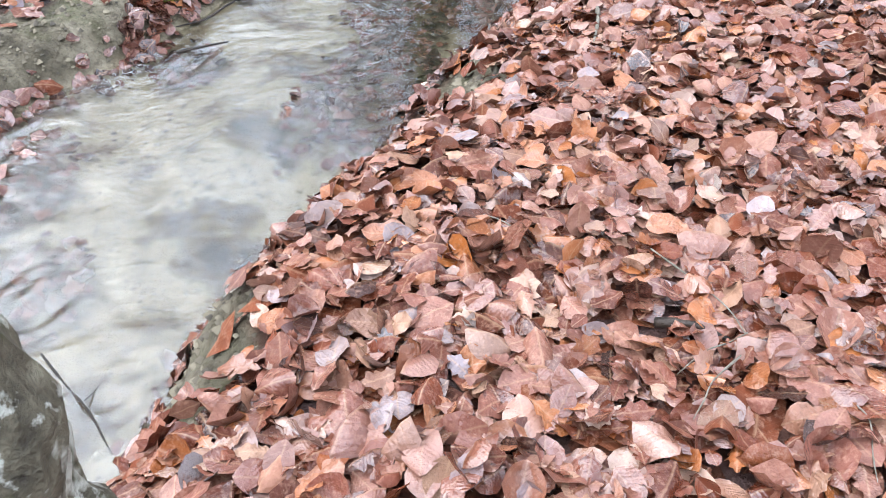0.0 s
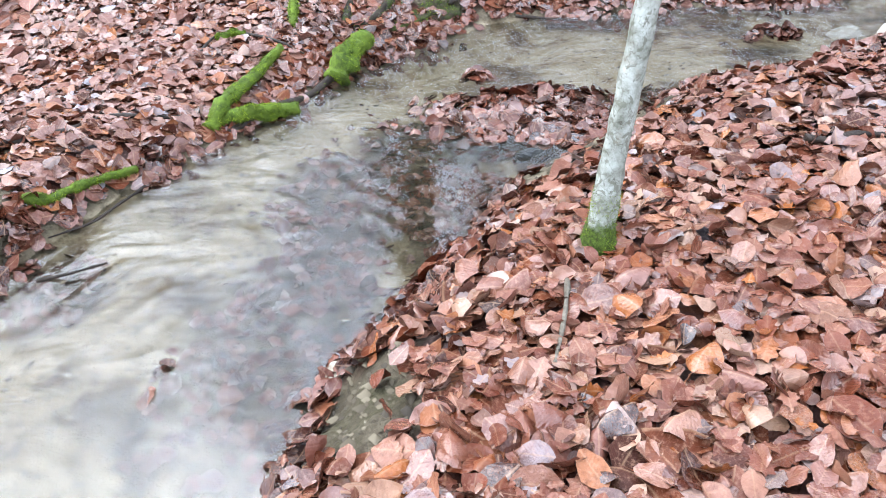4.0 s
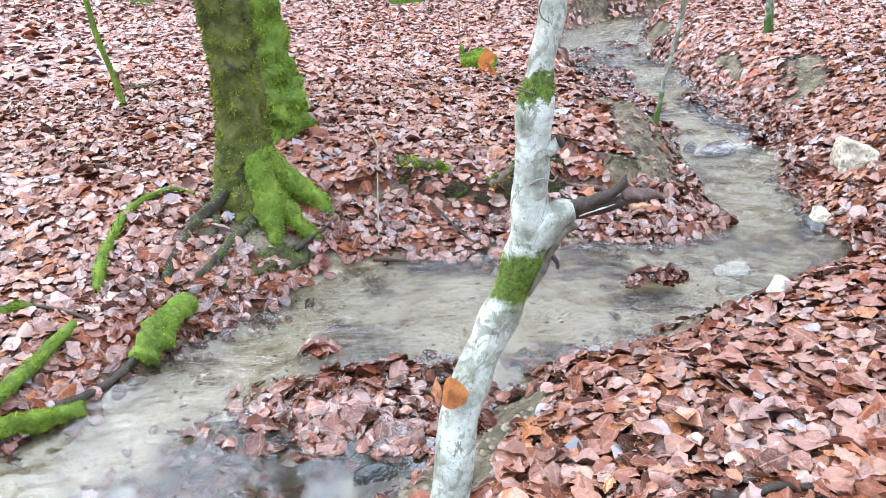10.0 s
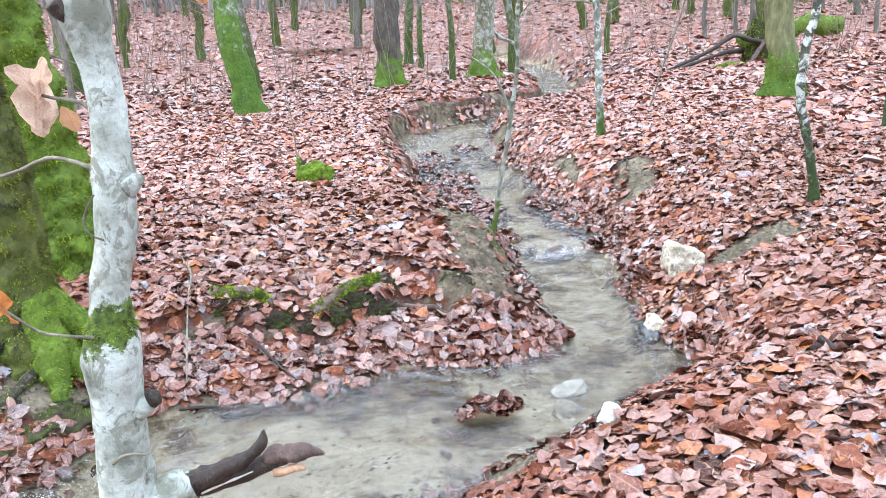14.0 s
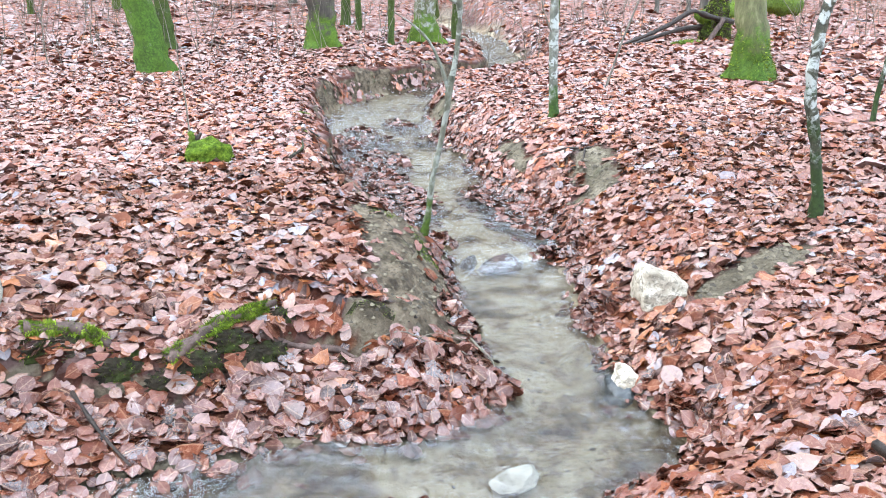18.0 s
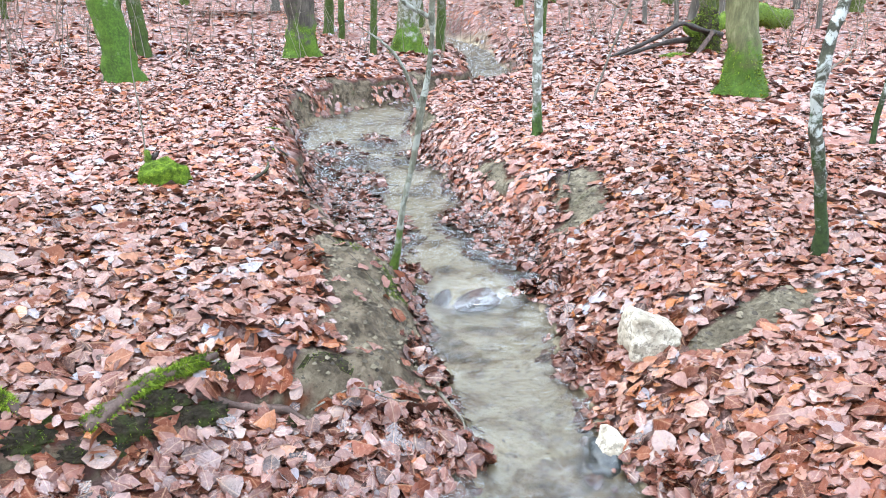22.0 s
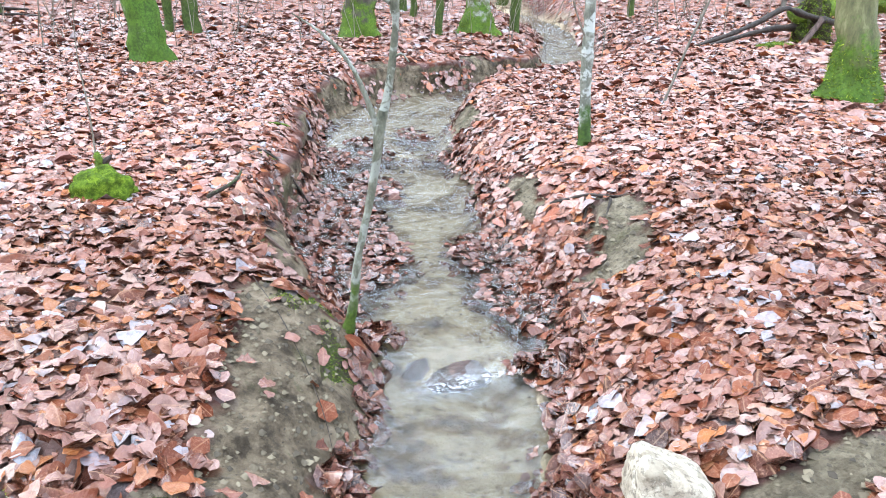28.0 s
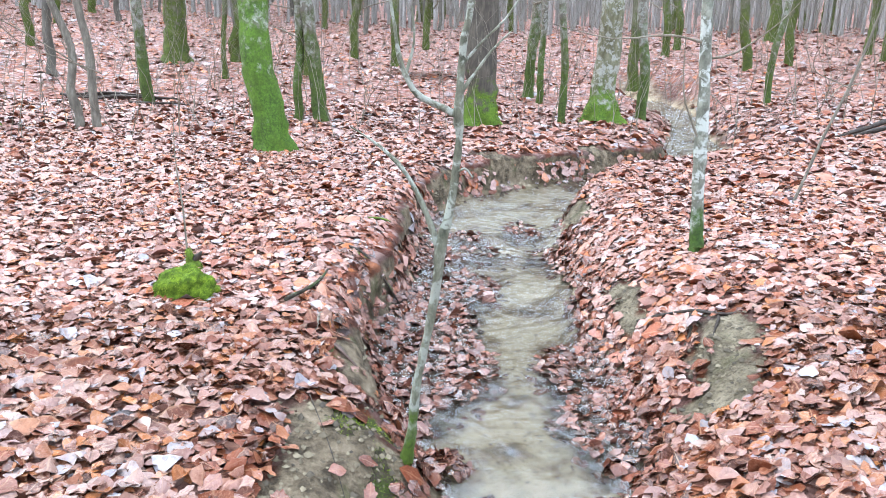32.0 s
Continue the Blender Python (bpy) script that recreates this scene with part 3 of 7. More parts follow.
def rock(name, size, mat, seed=0, square=2.0, cut=(0.5, 0.82)):
    """A broken stone: a ball cut flat along a few planes, then worn and roughened, its foot at z = 0."""
    r = np.random.default_rng(seed)
    bm = bmesh.new()
    bmesh.ops.create_icosphere(bm, subdivisions=5, radius=1)
    cuts = []
    for _ in range(11):
        n = r.normal(0, 1, 3)
        n[2] = abs(n[2]) * 0.9
        cuts.append((Vector(n).normalized(), r.uniform(cut[0], cut[1])))
    off = Vector((seed * 3.7, 1.3 * seed, 0.4))
    for v in bm.verts:
        v.co /= sum(abs(c) ** square for c in v.co) ** (1 / square)
        for n, h in cuts:
            over = v.co.dot(n) - h
            if over > 0:
                v.co -= n * over * 0.96
        v.co *= 1 + 0.12 * noise.noise(v.co * 2.0 + off) + 0.05 * noise.noise(v.co * 6 + off) + 0.022 * noise.noise(v.co * 15 + off)
        v.co.z = max(v.co.z, -0.5)
    lo, hi = min(v.co.z for v in bm.verts), max(v.co.z for v in bm.verts)
    wx_, wy_ = max(abs(v.co.x) for v in bm.verts), max(abs(v.co.y) for v in bm.verts)
    for v in bm.verts:
        v.co = Vector((v.co.x * size[0] / 2 / wx_, v.co.y * size[1] / 2 / wy_, (v.co.z - lo) / (hi - lo) * size[2]))
    me = bpy.data.meshes.new(name)
    bm.to_mesh(me)
    bm.free()
    me.materials.append(mat)
    me.shade_smooth()
    return me


def block_stone(name, size, mat, taper=0.3, slope=0.35, seed=0):
    """A blocky boulder with a sloping top and worn, chipped edges, its foot at z = 0."""
    bm = bmesh.new()
    bmesh.ops.create_cube(bm, size=2)
    bmesh.ops.subdivide_edges(bm, edges=bm.edges[:], cuts=15, use_grid_fill=True)
    off = Vector((seed * 2.3, 0.7 * seed, seed))
    for v in bm.verts:
        v.co /= max(1e-6, sum(abs(c) ** 7 for c in v.co) ** (1 / 7))
        x, y, z = v.co
        up = (z + 1) / 2
        v.co = Vector((x * (1 - taper * up) - 0.1 * up, y * (1 - 0.6 * taper * up), z - slope * up * (x + 0.35 * y)))
        v.co *= 1 + 0.14 * noise.noise(v.co * 1.7 + off) + 0.06 * noise.noise(v.co * 4.5 + off) + 0.03 * noise.noise(v.co * 11 + off)
    lo, hi = min(v.co.z for v in bm.verts), max(v.co.z for v in bm.verts)
    for v in bm.verts:
        v.co = Vector((v.co.x * size[0] / 2, v.co.y * size[1] / 2, (v.co.z - lo) / (hi - lo) * size[2]))
    me = bpy.data.meshes.new(name)
    bm.to_mesh(me)
    bm.free()
    me.materials.append(mat)
    me.shade_smooth()
    return me


# ---- plan of the brook ----
# bank lines going upstream: x, y and how far the bank takes to rise
LEFT_BANK = [
    (-9.0, -9.0, 0.3), (-5.6, -2.6, 0.25), (-3.6, 0.3, 0.2), (-2.7, 1.6, 0.16), (-2.05, 2.7, 0.13), (-1.78, 3.2, 0.12), (-1.52, 3.62, 0.12), (-1.3, 4.15, 0.14), (-1.05, 4.55, 0.2),
    (-0.8, 4.88, 0.25), (-0.5, 5.38, 0.3), (-0.2, 5.75, 0.35), (0.15, 5.95, 0.4), (0.42, 6.31, 0.5), (0.95, 6.43, 0.6), (1.5, 6.49, 0.7),
    (1.9, 6.55, 0.8), (2.25, 6.42, 0.9), (2.76, 6.62, 0.7), (2.86, 7.2, 0.5), (2.87, 7.6, 0.28), (3.02, 8.05, 0.22), (3.1, 8.4, 0.22),
    (2.98, 8.85, 0.25), (2.86, 9.4, 0.16), (2.75, 10.1, 0.14), (2.88, 10.7, 0.14), (3.0, 11.2, 0.16), (3.1, 12.2, 0.14), (3.18, 13.1, 0.12),
    (3.48, 14.3, 0.12), (4.1, 15.25, 0.11), (5.2, 16.05, 0.11), (6.4, 16.85, 0.11)]
LEFT_BANK_FAR = [(7.1, 17.4, 0.12), (7.5, 19.1, 0.3), (8.5, 21.5, 0.4), (9.3, 25, 0.5), (9.8, 31, 0.5)]
RIGHT_BANK = [
    (-7.0, -10.0, 0.3), (-3.4, -3.6, 0.3), (-1.9, -1.2, 0.3), (-1.2, 0.2, 0.25), (-0.82, 1.17, 0.22), (-0.75, 1.6, 0.2), (-0.55, 1.95, 0.2), (-0.5, 2.12, 0.2), (-0.33, 2.4, 0.25),
    (-0.2, 2.75, 0.3), (-0.16, 3.05, 0.35), (0.0, 3.3, 0.35), (0.22, 3.67, 0.35), (0.36, 3.98, 0.4), (0.48, 4.25, 0.4), (0.75, 4.45, 0.4),
    (1.02, 4.78, 0.4), (1.3, 5.05, 0.45), (1.68, 5.13, 0.5), (1.97, 5.36, 0.5), (2.4, 5.5, 0.4), (2.82, 5.75, 0.45), (3.28, 5.9, 0.5),
    (3.4, 6.1, 0.55), (3.36, 6.46, 0.6), (3.48, 6.9, 0.6), (3.56, 7.3, 0.6), (3.7, 7.7, 0.6), (3.86, 8.25, 0.55), (4.08, 8.6, 0.5)]
RIGHT_BANK_FAR = [
    (4.2, 9.04, 0.45), (4.28, 9.7, 0.35), (4.18, 10.3, 0.35), (4.3, 11.2, 0.4), (4.3, 11.9, 0.4), (4.5, 12.8, 0.35), (4.82, 14.0, 0.2),
    (5.45, 15.6, 0.25), (6.4, 16.4, 0.4), (7.5, 16.9, 0.4), (8.7, 18.2, 0.4), (8.8, 20.0, 0.4), (10.1, 24, 0.5), (10.7, 27, 0.5), (11.2, 31, 0.5)]
left_line = smooth_line(LEFT_BANK + LEFT_BANK_FAR, 3)
right_line = smooth_line(RIGHT_BANK + RIGHT_BANK_FAR, 3)
for k_line, ph_line in ((left_line, 1.0), (right_line, 5.0)):
    for row in k_line:
        q = Vector((row[0] * 3.1, row[1] * 3.1, ph_line))
        row[0] += 0.05 * noise.noise(q)
        row[1] += 0.05 * noise.noise(q + Vector((9, 4, 2)))
# bare clay: x, y, half lengths
BARE = [
    (2.74, 7.95, 0.3, 0.8), (2.42, 7.12, 0.28, 0.11), (2.72, 9.3, 0.14, 0.35), (2.84, 10.4, 0.08, 0.5), (2.98, 12.4, 0.08, 0.5), (3.48, 14.2, 0.2, 0.6),
    (4.65, 15.62, 0.9, 0.22), (6.1, 16.62, 0.9, 0.22), (4.62, 9.1, 0.2, 0.3), (4.42, 10.3, 0.1, 0.35), (4.75, 13.2, 0.14, 0.6), (4.4, 6.8, 0.3, 0.15),
    (0.03, 2.62, 0.15, 0.42), (0.96, 4.5, 0.2, 0.3), (1.14, 4.7, 0.17, 0.2), (0.8, 4.26, 0.19, 0.28), (0.62, 3.98, 0.14, 0.22), (2.62, 7.6, 0.24, 0.5), (2.6, 8.35, 0.2, 0.35), (2.55, 7.25, 0.28, 0.12), (4.08, 6.78, 0.24, 0.12), (4.72, 9.4, 0.16, 0.3), (4.5, 8.85, 0.2, 0.16), (2.0, 5.2, 0.5, 0.12), (0.02, 6.36, 0.34, 0.16), (-2.05, 2.95, 0.32, 0.75), (-1.75, 3.6, 0.22, 0.5), (-0.62, 1.35, 0.16, 0.35)]


# leaves sunk on the bed, stranded along the edges and gathered in drifts: x, y, half lengths, how full
SUNK = [
    (3.1, 9.9, 0.4, 0.9, 1.0), (4.05, 9.6, 0.35, 0.7, 1.0), (3.25, 12.3, 0.25, 0.6, 0.8),
    (0.55, 5.0, 0.5, 0.36, 1.0), (0.75, 4.78, 0.38, 0.28, 1.0), (0.3, 4.75, 0.3, 0.22, 1.0), (-0.2, 4.3, 0.5, 0.5, 0.5), (0.25, 4.15, 0.3, 0.6, 0.55), (-0.4, 3.3, 0.4, 0.75, 0.45), (0.1, 4.7, 0.4, 0.35, 0.6), (-0.7, 2.95, 0.05, 0.4, 0.8), (-0.25, 3.75, 0.3, 0.4, 0.6), (-1.75, 2.55, 0.25, 0.5, 0.7), (-1.45, 1.9, 0.25, 0.4, 0.6),
    (3.12, 10.6, 0.42, 0.9, 1.0), (3.45, 11.4, 0.3, 0.5, 0.8), (3.0, 9.5, 0.27, 0.6, 1.0), (4.0, 9.2, 0.28, 0.7, 0.9), (4.2, 13.3, 0.25, 0.4, 0.8), (3.7, 12.4, 0.2, 0.3, 0.6),
    (2.4, 6.55, 0.35, 0.16, 1.0), (1.2, 6.4, 0.6, 0.1, 0.8), (3.25, 9.9, 0.35, 0.6, 1.0), (3.6, 13.0, 0.25, 0.25, 0.8), (4.3, 12.3, 0.2, 0.3, 0.8), (0.1, 4.85, 0.4, 0.2, 0.8), (0.75, 5.3, 0.35, 0.15, 0.6), (1.6, 5.3, 0.5, 0.15, 0.6), (-1.3, 3.6, 0.15, 0.3, 0.6)]


def drift_at(x, y):
    out = np.zeros(np.shape(x))
    for cx, cy, rx, ry, full in SUNK:
        out = np.maximum(out, full * np.clip(2.6 * (1 - np.hypot((x - cx) / rx, (y - cy) / ry)), 0, 1))
    return out


def side_distance(x, y, line):
    """Distance to a bank line and the bank's width there."""
    best, width = np.full(x.shape, 1e9), np.full(x.shape, 0.3)
    a, b = line[:-1], line[1:]
    for (ax, ay, aw), (bx, by, bw) in zip(a, b):
        dx, dy = bx - ax, by - ay
        s = np.clip(((x - ax) * dx + (y - ay) * dy) / (dx * dx + dy * dy + 1e-12), 0, 1)
        d = np.hypot(x - ax - s * dx, y - ay - s * dy)
        near = d < best
        best = np.where(near, d, best)
        width = np.where(near, aw + s * (bw - aw), width)
    return best, width


def in_brook(x, y):
    ring = np.vstack([left_line[:, :2], right_line[::-1, :2]])
    inside = np.zeros(x.shape, bool)
    for (ax, ay), (bx, by) in zip(ring, np.roll(ring, -1, 0)):
        if ay == by:
            continue
        cross = ((ay > y) != (by > y)) & (x < (bx - ax) * (y - ay) / (by - ay) + ax)
        inside ^= cross
    return inside


def waves(x, y, f, seed):
    """Smooth unevenness, about -1 to 1, from a few crossing waves."""
    r = np.random.default_rng(seed)
    out = np.zeros(np.shape(x))
    for _ in range(6):
        a, k, p = r.uniform(0, 6.28), f * r.uniform(0.6, 1.8), r.uniform(0, 6.28)
        out = out + np.sin(k * (x * math.cos(a) + y * math.sin(a)) + p + 0.7 * np.sin(0.6 * k * (y * math.cos(a) - x * math.sin(a)) + 2 * p))
    return out / 4.0


def water_level(y):
    return np.interp(y, [-5, 7.9, 8.28, 8.48, 14.5, 16.2, 18, 24, 30], [-0.145, -0.14, -0.135, -0.09, -0.08, -0.05, 0.02, 0.1, 0.13])


def scarp_y(x):
    """The small earth step across the left bank."""
    return np.interp(x, [0.4, 0.8, 1.14, 1.4, 1.9, 2.3, 2.7], [6.85, 7.02, 6.93, 6.88, 7.1, 7.02, 7.25]) + 0.03 * np.sin(17 * x)


def survey(x, y):
    """Height of the ground, signed distance to the water's edge, and which side."""
    x, y = np.asarray(x, float), np.asarray(y, float)
    dl, wl_ = side_distance(x, y, left_line)
    dr, wr_ = side_distance(x, y, right_line)
    inside = in_brook(x, y)
    left = dl < dr
    d = np.where(inside, -1, 1) * np.minimum(dl, dr)
    wide = np.where(left, wl_, wr_)
    wz = water_level(y)
    plain_l = np.interp(y, [-5, 3, 4.2, 5.0, 5.7, 6.4, 7, 10, 30], [0.1, 0.08, 0.06, -0.01, 0.03, 0.16, 0.24, 0.34, 0.36])
    plain_r = np.interp(y, [-5, 1, 4, 7, 30], [0.34, 0.31, 0.27, 0.28, 0.3]) + 0.032 * np.clip(x - 1.2, 0, 12) - 0.14 * np.exp(-(((x - 6.2) / 1.4) ** 2) - ((y - 14.2) / 2.6) ** 2)
    mid = np.clip(0.5 + (dl - dr) / 1.0, 0, 1)
    plain = np.where(left, plain_l, plain_r)
    far = np.hypot(x - 3, y - 5)
    plain = plain + np.clip((far - 14) / 10, 0, 1) * np.clip(far - 20, 0, 400) * (0.085 + 0.03 * np.clip((4 - x) / 20, -0.5, 1)) * (y > 0)
    plain = plain + 0.035 * waves(x, y, 0.9, 3) + 0.012 * waves(x, y, 3.7, 4) + np.clip((far - 20) / 30, 0, 1) * 0.3 * waves(x, y, 0.12, 8)
    k = np.clip(d, 0, None) / wide
    z = wz + 0.01 + (plain - wz - 0.01) * (1 - np.exp(-1.15 * k**1.25)) + np.clip(d, 0, 0.12) * np.clip(1.6 - d * 2, 0, 1) * (0.1 * waves(x, y, 9, 5) + 0.05 * waves(x, y, 26, 15))
    z = z + np.where(d > 0.03, np.clip(bare_at(x, y) - 0.6, 0, 0.5), 0) * (0.036 * waves(x, y, 17, 16) + 0.028 * waves(x, y, 43, 17))
    s = y - scarp_y(x)
    z = z + np.where(left & (d > 0.1), 0.06 * np.tanh(s / 0.03) * np.exp(-(s / 0.3) ** 2), 0) * np.clip((x - 0.35) / 0.2, 0, 1) * np.clip((2.75 - x) / 0.2, 0, 1)
    depth = np.clip(-d * 0.55, 0, 0.09) + 0.02 * np.clip(-d * 5, 0, 1) * waves(x, y, 5, 6)
    z = np.where(inside, wz - depth - 0.004, z)
    return z, d, left


def bare_at(x, y):
    """Nearness to bare clay: above 1 is bare."""
    out = np.zeros(np.shape(x))
    for cx, cy, rx, ry in BARE:
        out = np.maximum(out, 2 - np.hypot((x - cx) / rx, (y - cy) / ry))
    s = scarp_y(x) - y
    out = np.maximum(out, np.where((x > 0.5) & (x < 2.7), 1.45 - np.abs(s - 0.03) / 0.05, 0))
    return out + 0.3 * waves(x, y, 14, 21) + 0.25 * waves(x, y, 37, 22)


def ground_z(x, y):
    return float(survey(np.array([x]), np.array([y]))[0][0])


# ---- ground ----
def axis(fine_a, fine_b, step, lo, hi):
    mid = list(np.arange(fine_a, fine_b, step))
    up, s = [fine_b], step
    while up[-1] < hi:
        s *= 1.17
        up.append(up[-1] + s)
    down, s = [fine_a], step
    while down[-1] > lo:
        s *= 1.17
        down.append(down[-1] - s)
    return np.array(down[:0:-1] + mid + up)


gx, gy = axis(-2.6, 7.2, 0.042, -300, 300), axis(0.6, 17.2, 0.042, -300, 400)
GX, GY = np.meshgrid(gx, gy)
gz, gd, gl = survey(GX.ravel(), GY.ravel())
nx, ny = len(gx), len(gy)
quad = (np.arange(nx - 1)[None, :] + nx * np.arange(ny - 1)[:, None]).ravel()
tris = np.concatenate([np.c_[quad, quad + 1, quad + nx + 1], np.c_[quad, quad + nx + 1, quad + nx]])
# the outer banks overhang the water: the turf's lip hangs out, the foot is washed away
ge = 0.03
slope_x = (survey(GX.ravel() + ge, GY.ravel())[1] - gd) / ge
slope_y = (survey(GX.ravel(), GY.ravel() + ge)[1] - gd) / ge
lip = 0.085 * np.exp(-(((gd - 0.2) / 0.09) ** 2)) - 0.06 * np.exp(-(((gd - 0.03) / 0.05) ** 2))
lip = lip * np.clip(np.where(gl, (GY.ravel() - 8.9) / 0.6, 0), 0, 1) * np.clip((19 - GY.ravel()) / 2, 0, 1) * (0.7 + 0.5 * waves(GX.ravel(), GY.ravel(), 3, 61) + 0.5 * waves(GX.ravel(), GY.ravel(), 13, 62))
gz = gz + np.where(gl & (GY.ravel() > 8.9) & (GY.ravel() < 19), np.exp(-(((gd - 0.12) / 0.12) ** 2)), 0) * (0.035 * waves(GX.ravel(), GY.ravel(), 9, 63) + 0.02 * waves(GX.ravel(), GY.ravel(), 24, 64))
ground_me = tri_mesh("ground", np.c_[GX.ravel() - lip * slope_x, GY.ravel() - lip * slope_y, gz], tris, soil_mat)
gb = bare_at(GX.ravel(), GY.ravel())
lit = ground_me.attributes.new("litter", "FLOAT", "POINT")
# from 1 to 2 with distance: the painted gap shade gives way to humus
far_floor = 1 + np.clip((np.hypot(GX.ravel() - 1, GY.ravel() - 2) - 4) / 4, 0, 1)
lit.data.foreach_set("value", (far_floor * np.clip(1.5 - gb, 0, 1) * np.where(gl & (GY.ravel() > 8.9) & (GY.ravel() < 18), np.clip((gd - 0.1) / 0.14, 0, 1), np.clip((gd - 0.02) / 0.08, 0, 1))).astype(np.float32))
damp = ground_me.attributes.new("damp", "FLOAT", "POINT")
damp.data.foreach_set("value", np.where(gl, np.clip((GY.ravel() - 6.2) / 0.6, 0, 1) * np.clip(1.0 - (gd - 0.5) / 0.3, 0, 1), np.clip(0.7 - gd / 0.12, 0, 1)).astype(np.float32))
san = ground_me.attributes.new("sand", "FLOAT", "POINT")
san.data.foreach_set("value", np.clip(0.5 - gd / 0.05, 0, 1).astype(np.float32))
sil = ground_me.attributes.new("silt", "FLOAT", "POINT")
sil.data.foreach_set("value", np.clip(1.9 * drift_at(GX.ravel() + 0.1 * waves(GX.ravel(), GY.ravel(), 7, 91), GY.ravel()), 0, 1).astype(np.float32))
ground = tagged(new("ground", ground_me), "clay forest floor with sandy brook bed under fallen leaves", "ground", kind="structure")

# ---- water ----
def along(x, y, line):
    """How far upstream a place lies, by the nearest stretch of a bank line."""
    best, out = np.full(x.shape, 1e9), np.zeros(x.shape)
    run = 0.0
    for (ax, ay, _), (bx, by, _) in zip(line[:-1], line[1:]):
        dx, dy = bx - ax, by - ay
        ln = math.hypot(dx, dy)
        k = np.clip(((x - ax) * dx + (y - ay) * dy) / (ln * ln + 1e-12), 0, 1)
        q = np.hypot(x - ax - k * dx, y - ay - k * dy)
        near = q < best
        best, out = np.where(near, q, best), np.where(near, run + k * ln, out)
        run += ln
    return out


wx = np.concatenate([np.arange(-9.5, -2.2, 0.08), np.arange(-2.2, 6.6, 0.024), np.arange(6.6, 11.6, 0.05)])
wy = np.concatenate([np.arange(-10, 0.8, 0.08), np.arange(0.8, 17.5, 0.024), np.arange(17.5, 31, 0.05)])
WX, WY = np.meshgrid(wx, wy)
WX, WY = WX.ravel(), WY.ravel()
quad = (np.arange(len(wx) - 1)[None, :] + len(wx) * np.arange(len(wy) - 1)[:, None]).ravel()
quad = quad[in_brook(WX[quad] + 0.01, WY[quad]) | (np.minimum(side_distance(WX[quad], WY[quad], left_line)[0], side_distance(WX[quad], WY[quad], right_line)[0]) < 0.16)]
tris = np.concatenate([np.c_[quad, quad + 1, quad + len(wx) + 1], np.c_[quad, quad + len(wx) + 1, quad + len(wx)]])
used, back = np.unique(tris, return_inverse=True)
WX, WY = WX[used], WY[used]
# the main flow is rippled, the shallows under the path's bank lie calm
off_bank = side_distance(WX, WY, right_line)[0]
calm = np.clip(1.25 - off_bank / 0.8, 0, 1) * np.clip((WY - 1.6) / 0.5, 0, 1) * np.clip((5.5 - WY) / 0.4, 0, 1)
lively = 1 - 0.94 * calm
run = along(WX, WY, right_line) + 0.05 * waves(WX, WY, 4, 34)
cross = off_bank + 0.04 * waves(WX, WY, 5, 35)
wz = np.zeros(len(WX))
for length, slant, high, ph in ((0.12, 0.55, 0.0042, 0.0), (0.143, -0.5, 0.0042, 1.7), (0.083, 0.95, 0.0018, 2.9), (0.075, -0.8, 0.0016, 0.6), (0.29, 0.3, 0.0022, 4.0), (0.18, -0.25, 0.003, 5.1)):
    gust = np.clip(0.55 + 0.8 * waves(WX, WY, 2.2, int(ph * 10) + 40), 0.1, 1.4)
    wz += high * gust * np.sin(2 * math.pi * (run + slant * cross) / length + ph + 0.9 * waves(WX, WY, 6, int(ph * 10) + 60))
wz = water_level(WY) + lively * (1 + 0.9 * np.clip((WY - 8.6) / 1.0, 0, 1)) * (wz + 0.0012 * waves(WX, WY, 38, 32))
fall = np.exp(-((WY - 8.32) / 0.16) ** 2)
wz += 0.012 * fall * waves(WX, WY, 30, 33)
water_me = tri_mesh("water", np.c_[WX, WY, wz], back.reshape(-1, 3), water_mat)
water_me.attributes.new("ripple", "FLOAT", "POINT").data.foreach_set("value", (lively * (1 + 0.8 * np.clip((WY - 10) / 4, 0, 1))).astype(np.float32))
water = tagged(new("water", water_me), "shallow clear brook water with small ripples", "water", kind="structure")


